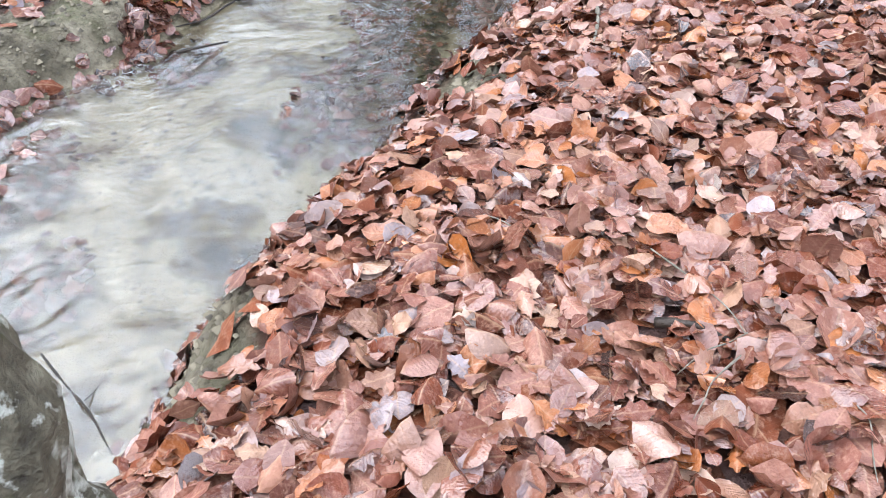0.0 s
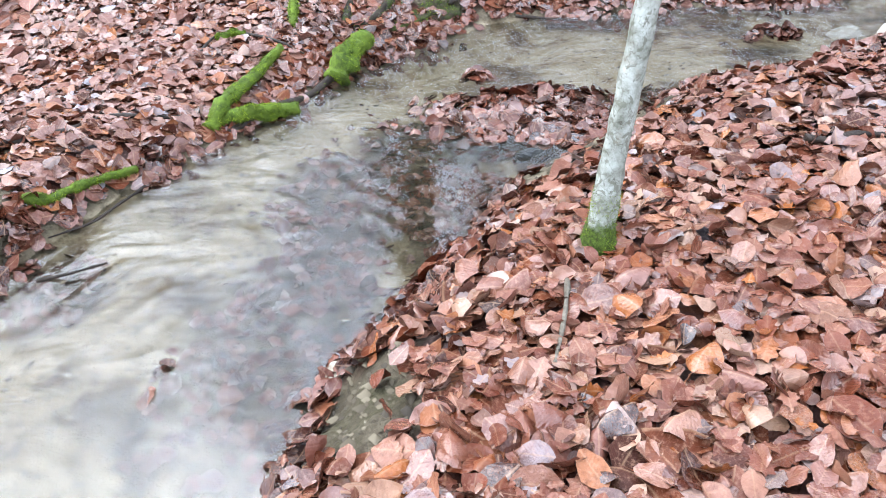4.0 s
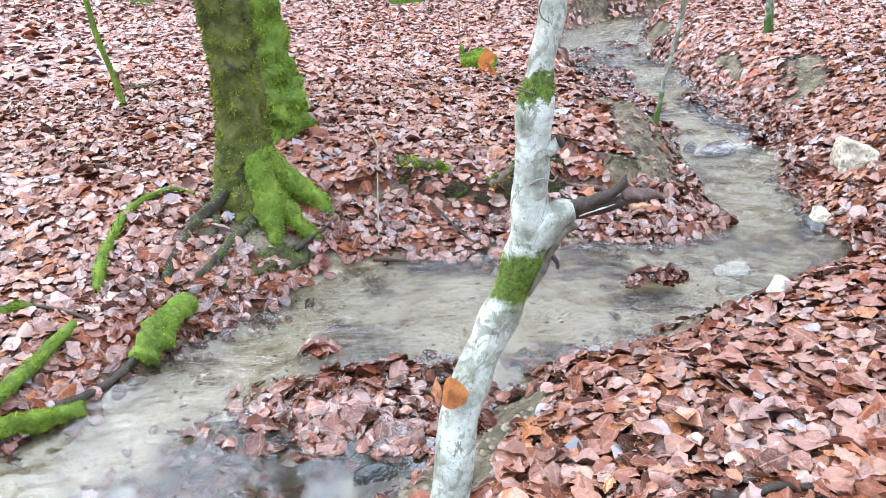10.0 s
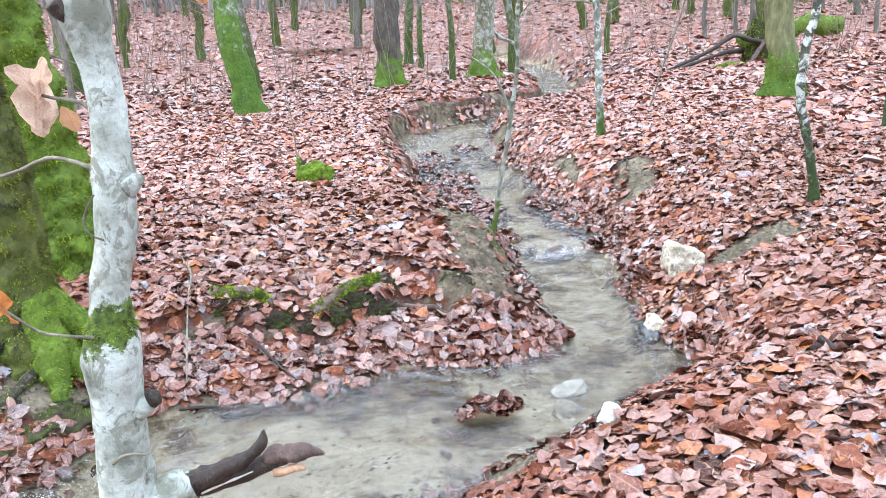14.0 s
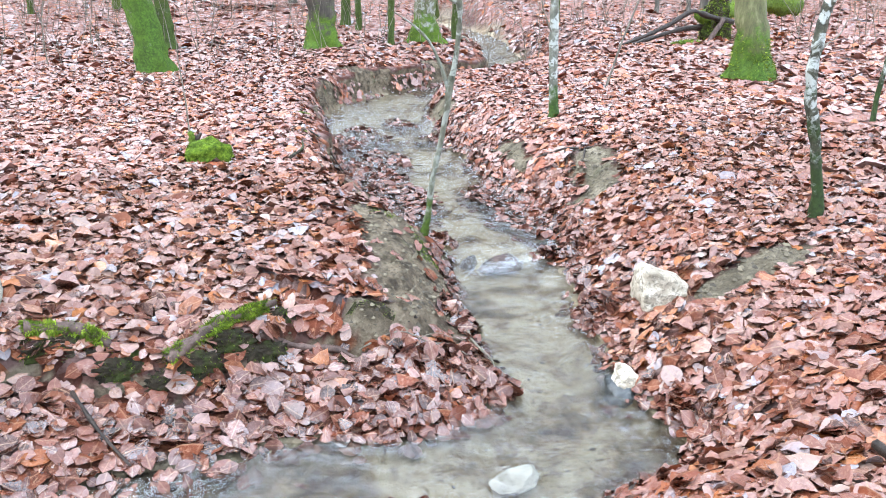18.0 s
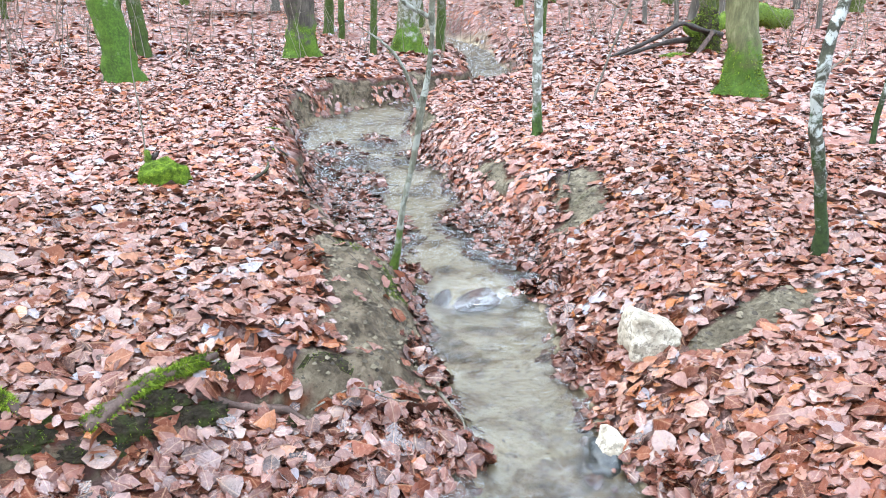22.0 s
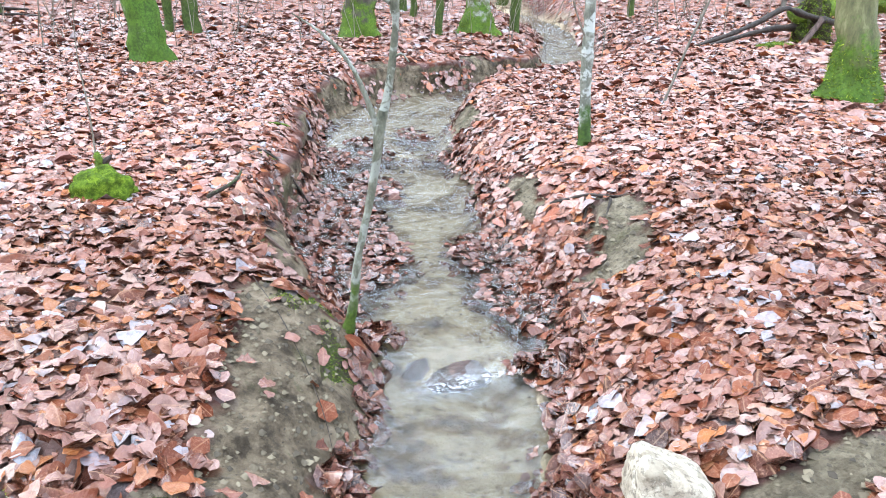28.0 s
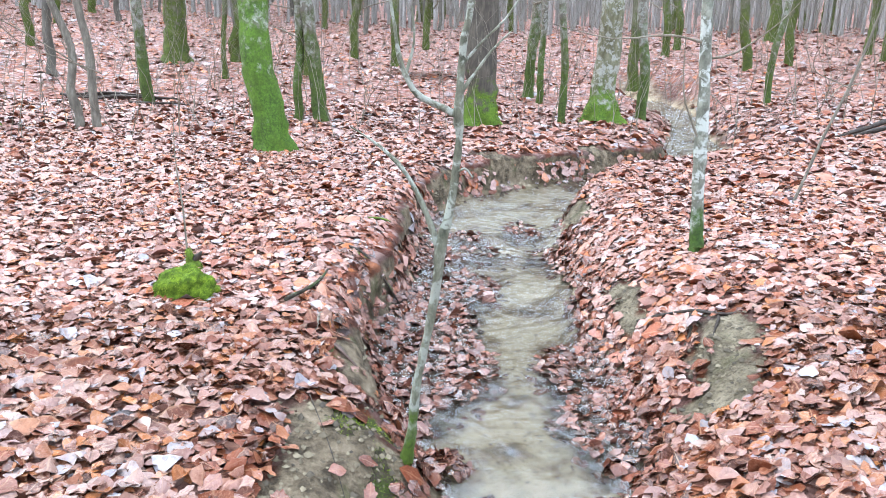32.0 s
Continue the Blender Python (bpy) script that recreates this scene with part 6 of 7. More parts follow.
# ---- forest behind, in all directions ----
rng = np.random.default_rng(5)
stock = []
for i, (dia, mat) in enumerate([(0.22, far_bark), (0.32, far_moss_bark), (0.16, far_bark), (0.42, far_moss_bark), (0.12, far_bark), (0.26, far_moss_bark)]):
    stock.append(tree(-14 - 3 * i, 34 + i, dia, mat, "bare winter tree trunk in the grey forest", (rng.normal(0, 0.03), rng.normal(0, 0.03)), 15.0, 8, 1.2, 0.1, 7, 60 + i, 0.5, 1.5, per=2, group="forest trees"))
placed = 0
while placed < 170:
    a, r = rng.uniform(-1.25, 1.05), rng.uniform(22, 62)
    x, y = 3 + r * math.sin(a), 5 + r * math.cos(a)
    if y < 23 and -8 < x < 14:
        continue
    if abs(x - 9.5) < 2 and y < 32:
        continue
    ob = stock[placed % len(stock)]
    rng.random()
    copy_thing(ob, pose(x, y, ground_z(x, y) - 0.05, 0, 0, rng.uniform(0, 360)))
    placed += 1
placed = 0
while placed < 26:
    a, r = rng.uniform(1.2, 5.0), rng.uniform(7, 24)
    x, y = 2 + r * math.sin(a), 3 + r * math.cos(a)
    if survey(np.array([x]), np.array([y]))[1][0] < 1.0:
        continue
    copy_thing(stock[placed % len(stock)], pose(x, y, ground_z(x, y) - 0.05, 0, 0, rng.uniform(0, 360)))
    placed += 1

# far woods: thin stems close together, distance haze painted into their bark
fv, ft = [], []
for k_stem in range(6500):
    a, r = (rng.uniform(-1.0, 0.9) if k_stem < 5600 else rng.uniform(0, 6.283)), rng.uniform(42, 150)
    x, y = 3 + r * math.sin(a), 5 + r * math.cos(a)
    w, h, lx = rng.uniform(0.04, 0.15), rng.uniform(9, 20), rng.normal(0, 0.5)
    z = 0.0
    b = len(fv)
    for hz, ww in ((-0.5, w), (h, w * 0.3)):
        for k in range(3):
            fv.append((x + ww * math.cos(2.1 * k) + lx * (hz > 0), y + ww * math.sin(2.1 * k), hz))
    for k in range(3):
        k2 = (k + 1) % 3
        ft += [(b + k, b + k2, b + 3 + k2), (b + k, b + 3 + k2, b + 3 + k)]
fv = np.array(fv)
fv[:, 2] += survey(fv[:, 0], fv[:, 1])[0]
tagged(new("far_woods", tri_mesh("far_woods", fv, ft, hazed_woods_bark)), "bare winter woods in the distance, painted pale grey with haze", "woods", kind="stuff")

# undergrowth: thin bare shoots and twigs between the trunks
uv_, ut_ = [], []
for _ in range(1500):
    a, r = rng.uniform(-1.0, 0.9), rng.uniform(12, 45)
    x, y = 3 + r * math.sin(a), 5 + r * math.cos(a)
    if -2.5 < x - 0.35 * y < 6 and y < 18:
        continue
    q = np.array([x, y, -0.05])
    d = np.array([rng.normal(0, 0.25), rng.normal(0, 0.25), 1.0])
    w = rng.uniform(0.004, 0.012)
    for k in range(4):
        e = q + d * rng.uniform(0.3, 0.7)
        b = len(uv_)
        for p_, ww in ((q, w), (e, w * 0.7)):
            for i in range(3):
                uv_.append((p_[0] + ww * math.cos(2.1 * i), p_[1] + ww * math.sin(2.1 * i), p_[2]))
        for i in range(3):
            j = (i + 1) % 3
            ut_ += [(b + i, b + j, b + 3 + j), (b + i, b + 3 + j, b + 3 + i)]
        if rng.random() < 0.7:
            f = e + np.array([rng.normal(0, 0.4), rng.normal(0, 0.4), rng.uniform(0.1, 0.5)])
            b = len(uv_)
            for p_, ww in ((e, w * 0.5), (f, w * 0.25)):
                for i in range(3):
                    uv_.append((p_[0] + ww * math.cos(2.1 * i), p_[1] + ww * math.sin(2.1 * i), p_[2]))
            for i in range(3):
                j = (i + 1) % 3
                ut_ += [(b + i, b + j, b + 3 + j), (b + i, b + 3 + j, b + 3 + i)]
        q, w = e, w * 0.75
        d = d + np.array([rng.normal(0, 0.3), rng.normal(0, 0.3), 0])
uv_ = np.array(uv_)
uv_[:, 2] += survey(uv_[:, 0], uv_[:, 1])[0]
tagged(new("undergrowth", tri_mesh("undergrowth", uv_, ut_, twig_bark)), "thin bare shoots and twigs between the trunks", "undergrowth", kind="stuff")

# ---- stones and moss cushions ----
def stone(at, size, mat, label, turn=0.0, seed=0, sink=0.02, name="stone", square=2.0, cut=(0.5, 0.82)):
    shape = rock(name, size, mat, seed, square, cut)
    ob = tagged(new(name, shape), label, "stone")
    ob.location, ob.rotation_euler = (at[0], at[1], at[2] - sink), (0, 0, radians(turn))
    return ob


boulder = tagged(new("boulder", block_stone("boulder", (0.32, 0.27, 0.25), rock_mat, 0.3, 0.45, 3)), "large blocky cream limestone boulder half sunk in leaves", "stone")
boulder.location, boulder.rotation_euler = (3.87, 7.0, ground_z(3.87, 7.0) - 0.06), (0, 0, radians(-18))
edge_stone = stone((3.37, 6.53, -0.17), (0.15, 0.24, 0.15), rock_mat, "rounded pale stone at the water's edge with wet dark foot", -15, 5, 0.02, "boulder", 2.8, (0.8, 1.05))
part("wet_foot", lump("wet_foot", (0.175, 0.265, 0.1), black_wet_mat, 0.15, 2, 5, 4), edge_stone, "black wet foot of the stone", (-0.022, -0.012, -0.01))
stone((2.45, 5.27, ground_z(2.45, 5.27)), (0.19, 0.15, 0.12), white_rock_mat, "white angular stone on the muddy bank", 40, 8, 0.02)
stone((2.62, 6.09, -0.225), (0.22, 0.14, 0.055), white_rock_mat, "pale flat stone under the water", 10, 9, 0.0)
stone((2.52, 5.9, -0.24), (0.2, 0.14, 0.07), rock_mat, "pinkish flat stone under the water", 50, 10, 0.0)
cushion = thing("mossy_rock", (1.7, 9.85, ground_z(1.7, 9.85)), "low rock covered in bright green moss", "rock")
cm = lump("cushion", (0.35, 0.28, 0.2), moss_mat, 0.25, 2, 4, 4)
part("cushion", cm, cushion, at=(0, 0, -0.03))
shoots_on(cm, cushion, 14000, 0.008, seed=2).location = (0, 0, -0.03)
stump = thing("stump", (1.62, 10.35, ground_z(1.62, 10.35)), "small mossy stump with a dead upright stick", "stump")
sm = tube("wood", [(0, 0, -0.05), (0.0, 0, 0.04), (-0.01, 0, 0.09), (-0.03, 0, 0.15)], [0.06, 0.045, 0.032, 0.012], mossy_bark, 10, 4, 0.5, 18, 3)
part("wood", sm, stump)
part("fork", tube("fork", [(0.01, 0, 0.02), (0.03, 0, 0.08), (0.06, 0, 0.13)], [0.03, 0.024, 0.01], dark_wood, 8, 4, 0.5, 20, 6), stump)
shoots_on(sm, stump, 1200, 0.012, seed=4)
twig("stick", stump, [(-0.03, 0, 0.1), (-0.04, 0, 0.4), (-0.07, 0, 0.75), (-0.06, 0, 1.1)], 0.008, twig_bark, seed=5)

# ---- the stem beside the start of the walk ----
ng = ground_z(-0.27, 0.27)
nt = thing("slender_tree", (-0.27, 0.27, ng), "grey-brown lichen-spotted stem on the bank top", "tree")
part("stem", tube("stem", [(0.01, 0.02, -0.1), (0.0, 0.01, 0.0), (0, 0, 0.3), (0.01, 0, 0.7), (0.0, 0, 1.0), (-0.01, 0, 1.4), (-0.05, 0.02, 2.4), (-0.1, 0, 5)], [0.09, 0.065, 0.046, 0.04, 0.037, 0.036, 0.034, 0.012], spotted_bark, 32, 16, 0.3, 26, 17), nt)
twig("branch", nt, [(0.0, 0, 1.9), (-0.15, -0.05, 2.1), (-0.35, -0.08, 2.4), (-0.5, -0.1, 2.8)], 0.01, near_bark, seed=2)

# ---- sticks and twigs on the ground ----
def stick(pts, r, label, mat=None, seed=0, up=0.012, level=None, name="twig"):
    p = [(x, y, (ground_z(x, y) if level is None else level) + up + 0.01 * math.sin(3 * k + seed)) for k, (x, y) in enumerate(pts)]
    me = tube(name, [np.array(q) - np.array(p[0]) for q in p], np.linspace(r, r * 0.5, len(p)), mat or twig_bark, 7, 4, 0.4, 30, seed)
    ob = tagged(new(name, me), label, "stick")
    ob.location = p[0]
    return ob


stick([(0.44, 1.43), (0.52, 1.33), (0.56, 1.22), (0.58, 1.15)], 0.0022, "thin pale twig lying on fallen leaves", seed=1, up=0.045)
stick([(0.58, 1.15), (0.54, 1.14), (0.48, 1.1), (0.42, 1.06)], 0.0022, "thin dark twig lying on fallen leaves", seed=2, up=0.04)
stick([(0.55, 1.09), (0.48, 1.03), (0.45, 0.98), (0.42, 0.94)], 0.0022, "thin grey twig lying on fallen leaves", seed=3, up=0.045)
stick([(0.02, 1.62), (0.11, 1.55), (0.18, 1.46)], 0.0022, "thin brown twig lying on fallen leaves", seed=4, up=0.04)
stick([(0.41, 1.215), (0.48, 1.19), (0.55, 1.16)], 0.011, "dark rotten piece of bark in the leaves", dark_wood, 5, 0.03, name="bark_piece")
stick([(0.72, 0.97), (0.73, 0.92), (0.71, 0.85), (0.69, 0.79)], 0.0022, "pale curved twig on fallen leaves", seed=6, up=0.045)
stick([(-0.7, 1.12), (-0.67, 1.07), (-0.61, 1.01), (-0.55, 0.98)], 0.005, "pale twig on the clay bank", seed=7)
stick([(-1.21, 1.58), (-1.09, 1.46), (-1.0, 1.37), (-0.9, 1.24)], 0.004, "thin dark forked twig in the water", dark_wood, 8, 0.0, -0.135)
stick([(-1.03, 1.4), (-1.01, 1.46), (-1.0, 1.5)], 0.002, "thin dark side twig in the water", dark_wood, 9, 0.0, -0.135)
stick([(0.56, 3.0), (0.53, 2.81), (0.49, 2.64)], 0.008, "pale bent stick on fallen leaves", seed=10, up=0.04)
stick([(-1.16, 4.32), (-1.22, 4.11), (-1.3, 4.0), (-1.42, 3.86)], 0.008, "dark wet stick half in the water", dark_wood, 11, 0.005, -0.135)
stick([(-1.35, 3.59), (-1.22, 3.62), (-1.12, 3.7)], 0.008, "dark wet stick lying in the water", dark_wood, 12, 0.005, -0.135)
stick([(-1.75, 4.3), (-1.56, 4.49), (-1.41, 4.66), (-1.16, 4.73), (-1.05, 4.82)], 0.014, "dark root along the bank edge", dark_wood, 13, 0.02)
stick([(1.45, 3.73), (1.53, 3.72), (1.63, 3.73), (1.8, 3.7)], 0.016, "dark stick on fallen leaves", dark_wood, 14, 0.035)
stick([(0.6, 6.36), (0.75, 6.38), (1.0, 6.35)], 0.012, "dark wet stick at the water's edge", dark_wood, 15, 0.03)
stick([(0.17, 6.33), (0.3, 6.5), (0.43, 6.67)], 0.016, "brown stick leaning on the bank", dark_wood, 16, 0.04)
stick([(0.6, 7.75), (0.67, 7.4), (0.66, 7.0), (0.64, 6.5)], 0.009, "long brown twig over the leaves", seed=17, up=0.04)
stick([(-1.2, 5.41), (-1.17, 5.55), (-1.15, 5.7)], 0.012, "dark stick on the bank", dark_wood, 18, 0.03)
stick([(-1.0, 5.68), (-0.8, 5.62), (-0.64, 5.53)], 0.011, "reddish brown stick on the bank", dark_wood, 19, 0.03)
stick([(0.98, 6.86), (1.09, 6.64), (1.2, 6.46)], 0.009, "dark twig over the leaf drift", dark_wood, 20, 0.05)
stick([(0.8, 6.32), (0.98, 6.34), (1.06, 6.35)], 0.02, "dark thick stick at the water's edge", dark_wood, 21, 0.02)
stick([(3.49, 5.28), (3.44, 5.17), (3.4, 5.1)], 0.02, "dark broken stick in the leaves", dark_wood, 22, 0.04)
stick([(2.55, 5.72), (2.75, 5.77), (2.9, 5.79), (3.15, 5.85)], 0.028, "dark wet log edge along the bank", dark_wood, 23, 0.012)
stick([(2.2, 6.98), (2.4, 7.02), (2.55, 7.0), (2.66, 6.9), (2.78, 6.66)], 0.0045, "pale forked twig over the leaf drift", seed=24, up=0.05)
stick([(2.5, 7.01), (2.6, 7.04), (2.68, 7.02)], 0.003, "pale side twig over the leaf drift", seed=25, up=0.05)
stick([(2.86, 7.3), (2.82, 7.1), (2.84, 6.9), (2.8, 6.75)], 0.008, "pale weathered stick at the water's edge", seed=26, up=0.04)
stick([(2.55, 8.6), (2.68, 8.2), (2.8, 7.8), (2.86, 7.4), (3.0, 7.2)], 0.0022, "long thin twig trailing over the clay bank", dark_wood, 27, up=0.03)
stick([(2.3, 9.7), (2.44, 10.0), (2.48, 10.28)], 0.014, "mossy root end over the bank", bank_root_bark, 28, 0.05)
stick([(2.5, 11.0), (2.71, 10.87), (2.95, 10.86)], 0.012, "dark root crossing the bank edge", dark_wood, 29, 0.03)
stick([(2.52, 9.7), (2.5, 9.5), (2.5, 9.36)], 0.012, "grey root hanging down the bank", seed=30, up=0.02)
def fallen(name, pts, r0, r1, mat, label, moss=0, seed=0):
    """A limb of the uprooted tree on the slope, lying or propped."""
    ob = thing(name, pts[0], label, "branch", "windfall")
    me = tube("wood", [np.array(p) - np.array(pts[0]) for p in pts], np.linspace(r0, r1, len(pts)), mat, 10, 5, 0.4, 8, seed)
    part("wood", me, ob)
    if moss:
        shoots_on(me, ob, moss, 0.03, seed=seed)
    return ob


wz0 = ground_z(10.5, 16.5)
fallen("fallen_branch", [(11.6, 16.6, wz0 + 0.35), (11.0, 16.5, wz0 + 0.48), (10.6, 16.5, wz0 + 0.55), (10.2, 16.5, wz0 + 0.35), (9.75, 16.5, wz0 + 0.16), (9.1, 16.5, ground_z(9.1, 16.5) + 0.02)], 0.055, 0.025, dark_wood, "dark arched fallen branch on the leaf-covered slope", 0, 31)
fallen("fallen_branch", [(11.7, 16.9, wz0 + 0.3), (11.1, 16.8, wz0 + 0.26), (10.6, 16.7, wz0 + 0.24), (10.1, 16.7, wz0 + 0.12), (9.4, 16.6, ground_z(9.4, 16.6))], 0.06, 0.03, dark_wood, "dark fallen limb propped on the slope", 0, 32)
fallen("fallen_branch", [(11.3, 16.5, wz0 + 0.42), (11.05, 16.4, wz0 + 0.15), (10.85, 16.3, wz0 - 0.02), (10.6, 16.2, wz0 - 0.05)], 0.05, 0.03, dead_wood, "reddish dead limb leaning from a windfall", 0, 33)
fallen("mossy_log", [(10.0, 16.1, wz0 - 0.04), (10.3, 16.15, wz0 + 0.02), (10.65, 16.2, wz0)], 0.07, 0.05, mossy_bark, "short mossy log on the slope", 2500, 34)
fallen("mossy_log", [(11.0, 16.8, wz0 + 0.45), (11.5, 16.9, wz0 + 0.5), (12.2, 17.1, wz0 + 0.62), (13.0, 17.4, wz0 + 0.7), (14.2, 18.0, wz0 + 0.6)], 0.12, 0.2, mossy_bark, "mossy leaning windfall trunk on the slope", 6000, 35)
clump = thing("root_plate", (11.35, 16.75, wz0), "upturned mossy root plate of a fallen tree", "roots", "windfall")
cl_me = lump("earth", (0.55, 0.4, 0.95), earth_mat, 0.5, 2.5, 8, 4)
part("earth", cl_me, clump, at=(0, 0, -0.15))
shoots_on(cl_me, clump, 7000, 0.035, seed=9).location = (0, 0, -0.15)
for i in range(9):
    a = 0.4 * i
    stick([(-4.6 + 0.25 * i, 23.8 - 0.2 * i), (-3.9 + 0.25 * i, 23.2 - 0.15 * i + 0.4 * math.sin(a)), (-3.0 + 0.2 * i, 22.6 + 0.5 * math.cos(a))], 0.03, "dead branch in a brushwood pile", dark_wood, 40 + i, 0.05 + 0.03 * (i % 4), name="dead_branch")["group"] = "brushwood"
hang = thing("bank_roots", (4.62, 9.6, ground_z(4.62, 9.6)), "gnarled dark grey roots over the bare bank", "roots")
ho = np.array(hang.location)
for i, (pts, rr) in enumerate([([(4.42, 9.98, 0.0), (4.52, 9.85, 0.02), (4.64, 9.7, 0.03), (4.76, 9.58, 0.02), (4.9, 9.5, -0.01)], 0.016), ([(4.64, 9.7, 0.02), (4.6, 9.58, 0.015), (4.52, 9.46, 0.0), (4.46, 9.38, -0.02)], 0.01), ([(4.74, 9.6, 0.02), (4.72, 9.5, 0.015), (4.66, 9.4, 0.0), (4.64, 9.32, -0.02)], 0.01)]):
    part("root", tube("root", [np.array((a, b, ground_z(a, b) + c)) - ho for a, b, c in pts], np.linspace(rr, rr * 0.5, len(pts)), dark_wood, 8, 4, 0.4, 20, 70 + i), hang)
for i, pts in enumerate([[(2.62, 9.75), (2.7, 9.72), (2.84, 9.74)], [(2.6, 10.9), (2.74, 10.86), (2.9, 10.9)], [(2.5, 9.3), (2.62, 9.2), (2.78, 9.1)], [(2.55, 11.9), (2.78, 11.95), (2.95, 12.1)], [(2.7, 12.9), (2.85, 13.0), (3.05, 13.0)]]):
    stick(pts, 0.012, "mossy root poking from the undercut bank", mossy_bark if i % 2 else dead_wood, 90 + i, 0.02, name="root")
# ---- the small fall ----
stone((3.5, 8.33, -0.215), (0.36, 0.17, 0.105), dark_stone_mat, "reddish wet stone in the small fall", 10, 14, 0.0)
stone((3.3, 8.45, -0.225), (0.2, 0.14, 0.1), dark_stone_mat, "reddish wet stone in the small fall", 60, 15, 0.0)
stone((0.56, 4.52, -0.165), (0.2, 0.1, 0.045), black_wet_mat, "dark wet stone at the brook edge", 30, 16, 0.0)
stone((-0.12, 2.98, -0.16), (0.12, 0.1, 0.12), rock_mat, "sandy brown stone at the bank foot", 30, 17, 0.0)
fx, fy = np.meshgrid(np.linspace(3.16, 3.78, 32), np.linspace(7.95, 8.36, 24))
fx, fy = fx.ravel(), fy.ravel()
fade = np.exp(-(((fy - 8.19 - 0.04 * np.sin(9 * fx)) / 0.075) ** 2)) * np.clip(1 - np.abs(fx - 3.47) / 0.3, 0, 0.4) * 2.6
quad = (np.arange(31)[None, :] + 32 * np.arange(23)[:, None]).ravel()
me = tri_mesh("foam", np.c_[fx, fy, water_level(fy) + 0.008 + 0.012 * fade * (1 + waves(fx, fy, 40, 3))], np.concatenate([np.c_[quad, quad + 1, quad + 33], np.c_[quad, quad + 33, quad + 32]]), foam_mat, True, np.c_[np.clip(fade, 0, 1), fade])
tagged(new("foam", me), "white lacy foam below the small fall", "foam", kind="stuff")

# ---- clods on the bare clay ----
x, y, rng = scatter(260000, -3.2, 7.2, 0.8, 17.4, 71)
z, d, _ = survey(x, y)
keep = (d > 0.01) & (bare_at(x, y) > 0.9) & (rng.random(len(x)) < 0.6)
x, y, z = x[keep], y[keep], z[keep]
n = len(x)
r = rng.uniform(0.004, 0.02, n) * rng.uniform(0.5, 1.3, n)
dirs = np.array([(1, 0, 0), (-0.2, 1, 0.1), (-1, 0.1, 0), (0.1, -1, 0), (0.1, 0.1, 0.75)])
v = np.c_[x, y, z][:, None] + r[:, None, None] * dirs[None] * rng.uniform(0.6, 1.3, (n, 5, 1))
f = np.array([(0, 1, 4), (1, 2, 4), (2, 3, 4), (3, 0, 4)])
me = tri_mesh("clods", v.reshape(-1, 3), (f[None] + 5 * np.arange(n)[:, None, None]).reshape(-1, 3), clod_mat)
tagged(new("clods", me), "crumbs of clay on the bare bank", "soil", kind="stuff")

# ---- pebbles and bits of bark on the bed ----
x, y, rng = scatter(90000, -2.4, 7.2, 0.8, 17.4, 171)
z, d, _ = survey(x, y)
keep = (d < -0.03) & (rng.random(len(x)) < np.clip(0.35 + 0.6 * waves(x, y, 3.1, 172), 0.08, 1))
x, y, z = x[keep], y[keep], z[keep]
n = len(x)
r = rng.uniform(0.003, 0.012, n) * rng.uniform(0.4, 1.3, n)
a = rng.uniform(0, 6.283, n)
dirs = np.array([(1.4, 0, -0.1), (0, 0.8, 0), (-1.4, 0, -0.1), (0, -0.8, 0), (0.1, 0.1, 0.45)])
shape = dirs[None] * rng.uniform(0.6, 1.4, (n, 5, 1))
v = np.stack([np.cos(a)[:, None] * shape[..., 0] - np.sin(a)[:, None] * shape[..., 1], np.sin(a)[:, None] * shape[..., 0] + np.cos(a)[:, None] * shape[..., 1], shape[..., 2]], -1)
v = np.c_[x, y, z][:, None] + r[:, None, None] * v
me = tri_mesh("bed_pebbles", v.reshape(-1, 3), (f[None] + 5 * np.arange(n)[:, None, None]).reshape(-1, 3), pebble_mat)
tagged(new("bed_pebbles", me), "small pebbles and bits of bark on the brook bed", "pebbles", kind="stuff")

# ---- puddles on the forest floor ----
for px, py, rx, ry in ((-1.4, 9.5, 0.18, 0.14), (4.1, 29.5, 1.4, 0.9)):
    a = np.linspace(0, 6.283, 24, endpoint=False)
    rr = 1 + 0.2 * np.sin(3 * a) + 0.1 * np.sin(5 * a + 1)
    pts = np.c_[px + rx * rr * np.cos(a), py + ry * rr * np.sin(a)]
    zz = max(ground_z(px + rx * c, py + ry * s_) for c, s_ in ((1, 0), (-1, 0), (0, 1), (0, -1), (0, 0))) + 0.03
    me = tri_mesh("puddle", np.vstack([np.c_[pts, np.full(24, zz)], [[px, py, zz]]]), [(i, (i + 1) % 24, 24) for i in range(24)], water_mat)
    tagged(new("puddle", me), "small pale puddle among fallen leaves", "puddle", kind="structure")

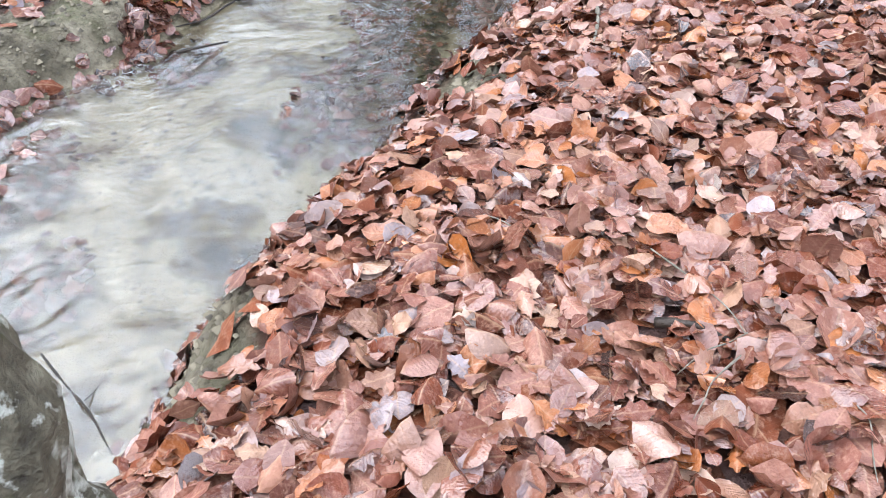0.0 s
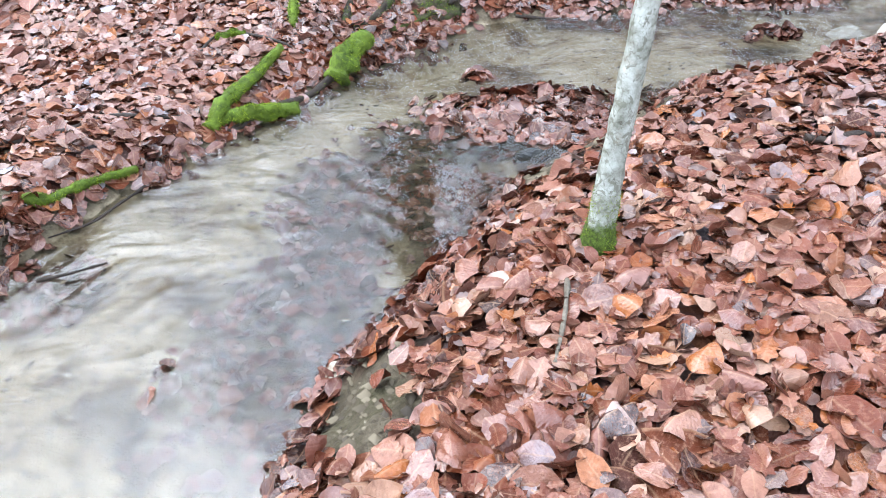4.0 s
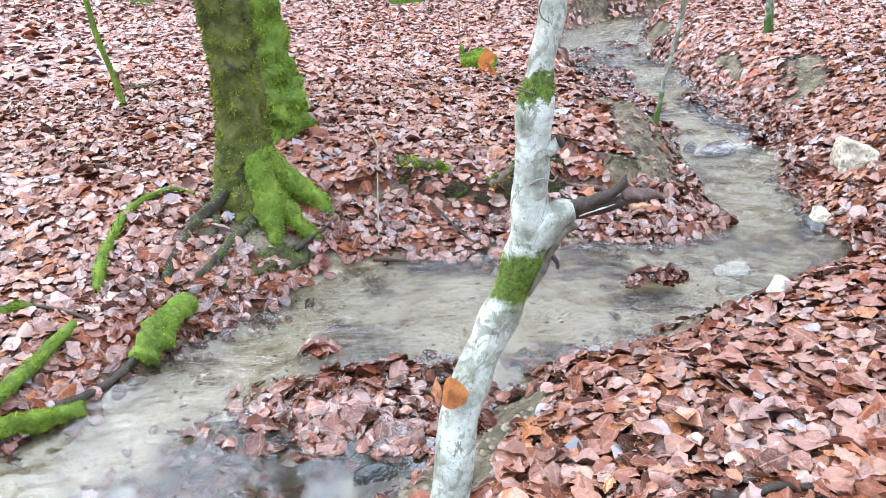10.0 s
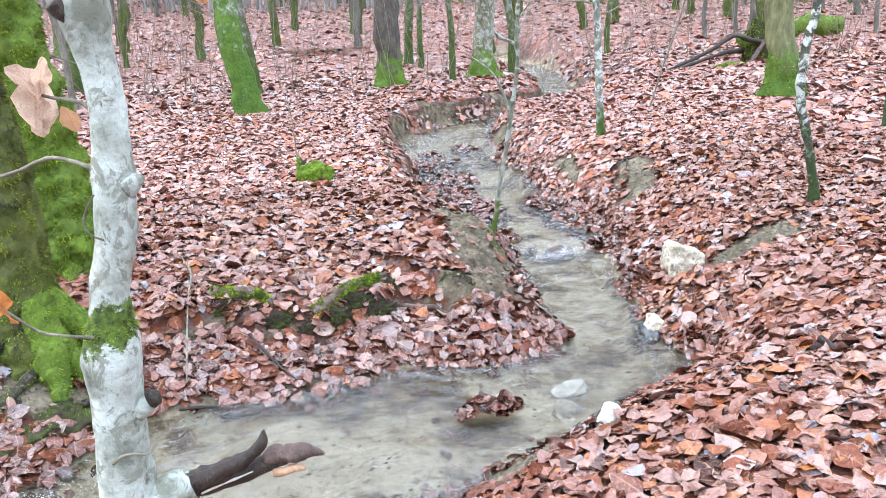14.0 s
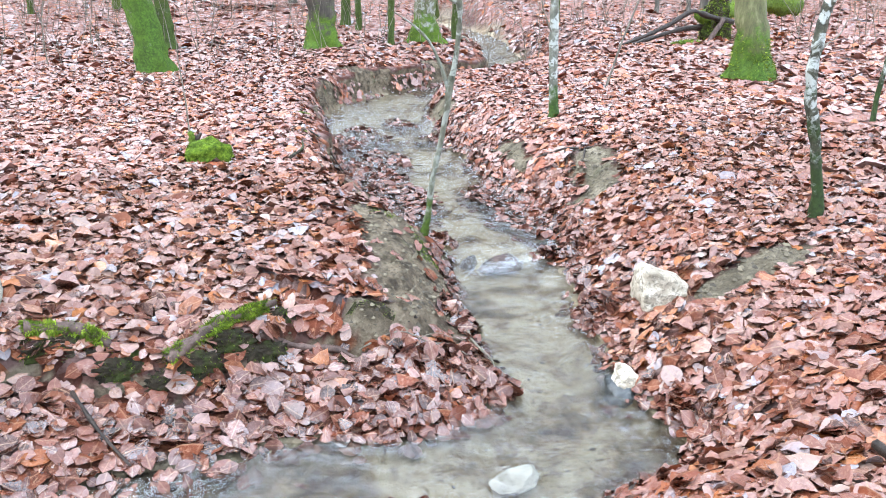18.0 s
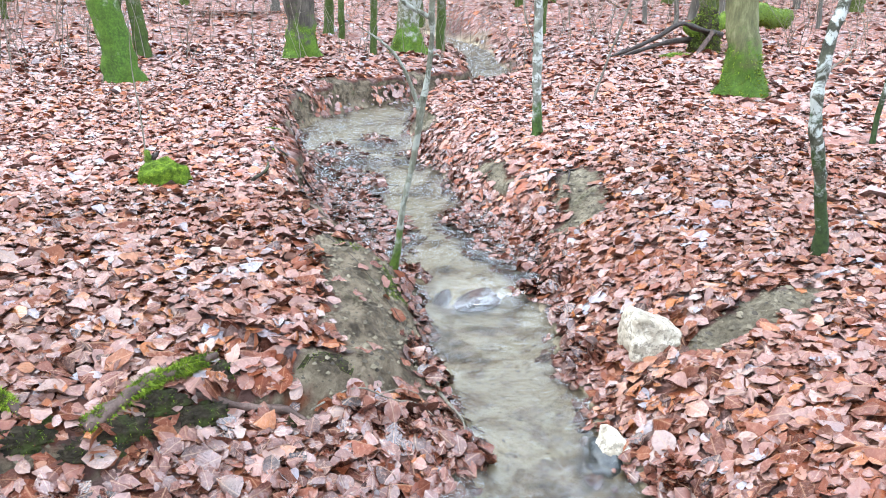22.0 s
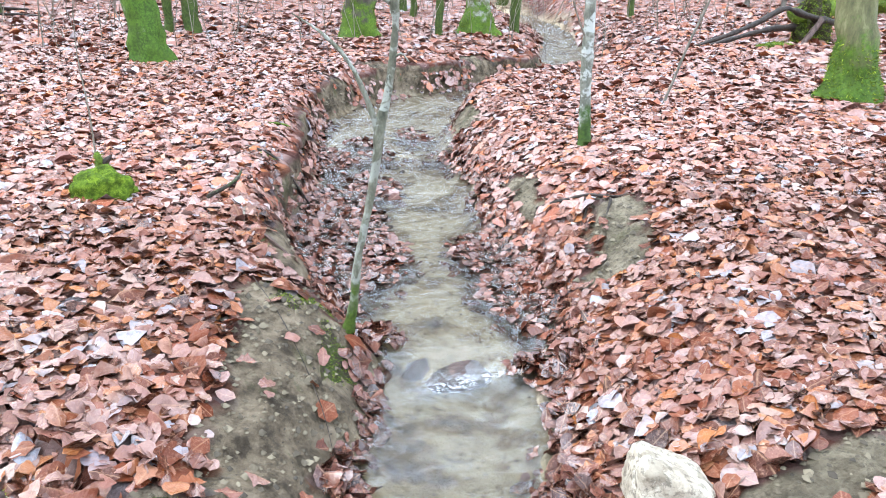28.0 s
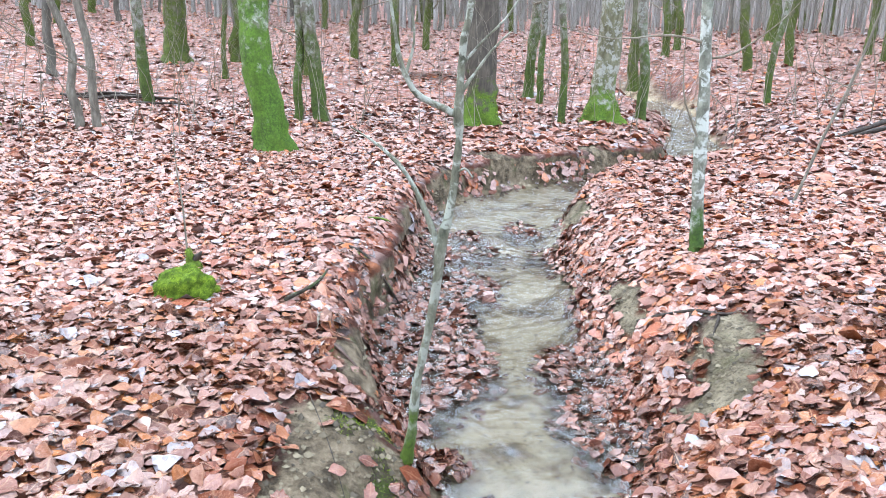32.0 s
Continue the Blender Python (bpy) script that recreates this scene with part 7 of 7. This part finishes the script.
# ---- single leaves lying on top of the litter by the path ----
rng = np.random.default_rng(99)
count = 0
while count < 290:
    x, y = rng.uniform(-0.5, 2.2), rng.uniform(0.75, 5.0)
    z, d, nrm = lay(np.array([x]), np.array([y]))
    if d[0] < 0.12 or bare_at(np.array([x]), np.array([y]))[0] > 0.9:
        continue
    kd = "pale" if count % 9 == 0 else "single"
    ob = part("leaf", SHAPES[kd][int(rng.integers(0, 10))], near_litter, "pale grey leaf, underside up" if kd == "pale" else "")
    s = rng.uniform(0.07, 0.1)
    ob.matrix_basis = Matrix.LocRotScale(Vector((x, y, z[0] + 0.034)), Euler((rng.normal(0, 0.22) - nrm[0][1], rng.normal(0, 0.22) + nrm[0][0], rng.uniform(0, 6.28))), (s, s, s))
    count += 1

# ---- moss growing on the clay bank ----
def moss_patch_on_ground(cx, cy, rx, ry, count, seed):
    a = np.linspace(0, 6.283, 20, endpoint=False)
    rr = 1 + 0.25 * np.sin(3 * a + seed) + 0.15 * np.sin(7 * a + 2 * seed)
    v = [(cx, cy)]
    for f in (0.33, 0.66, 1.0):
        v += [(cx + rx * f * q * math.cos(b), cy + ry * f * q * math.sin(b)) for q, b in zip(rr, a)]
    v = np.array(v)
    z = survey(v[:, 0], v[:, 1])[0] + np.r_[0.006, np.full(20, 0.006), np.full(20, 0.005), np.full(20, -0.006)]
    t = [(0, 1 + i, 1 + (i + 1) % 20) for i in range(20)]
    for ring in (0, 1):
        for i in range(20):
            p, q = 1 + 20 * ring + i, 1 + 20 * ring + (i + 1) % 20
            t += [(p, p + 20, q + 20), (p, q + 20, q)]
    ob = thing("moss_patch", (0, 0, 0), "thin green moss growing on the clay bank", "moss", "bank moss")
    me = tri_mesh("moss_mat", np.c_[v, z], t, earth_mat)
    part("moss_mat", me, ob)
    shoots_on(me, ob, count, 0.009, seed=seed)


for i, (cx, cy, rx, ry, n) in enumerate([(2.74, 8.55, 0.15, 0.2, 2600), (2.88, 8.2, 0.08, 0.2, 1400), (2.62, 9.05, 0.08, 0.18, 900), (2.3, 7.13, 0.12, 0.04, 300), (2.7, 9.9, 0.05, 0.12, 300), (-0.81, 14.1, 0.16, 0.12, 700), (1.2, 6.97, 0.06, 0.04, 200)]):
    moss_patch_on_ground(cx, cy, rx, ry, n, i + 1)

# ---- small round gall in the leaves ----
gall = tagged(new("oak_gall", lump("oak_gall", (0.032, 0.032, 0.03), broken_wood, 0.12, 2, 3, 3)), "small round brown oak gall on fallen leaves", "gall")
gall.location = (1.49, 3.47, ground_z(1.49, 3.47) + 0.045)
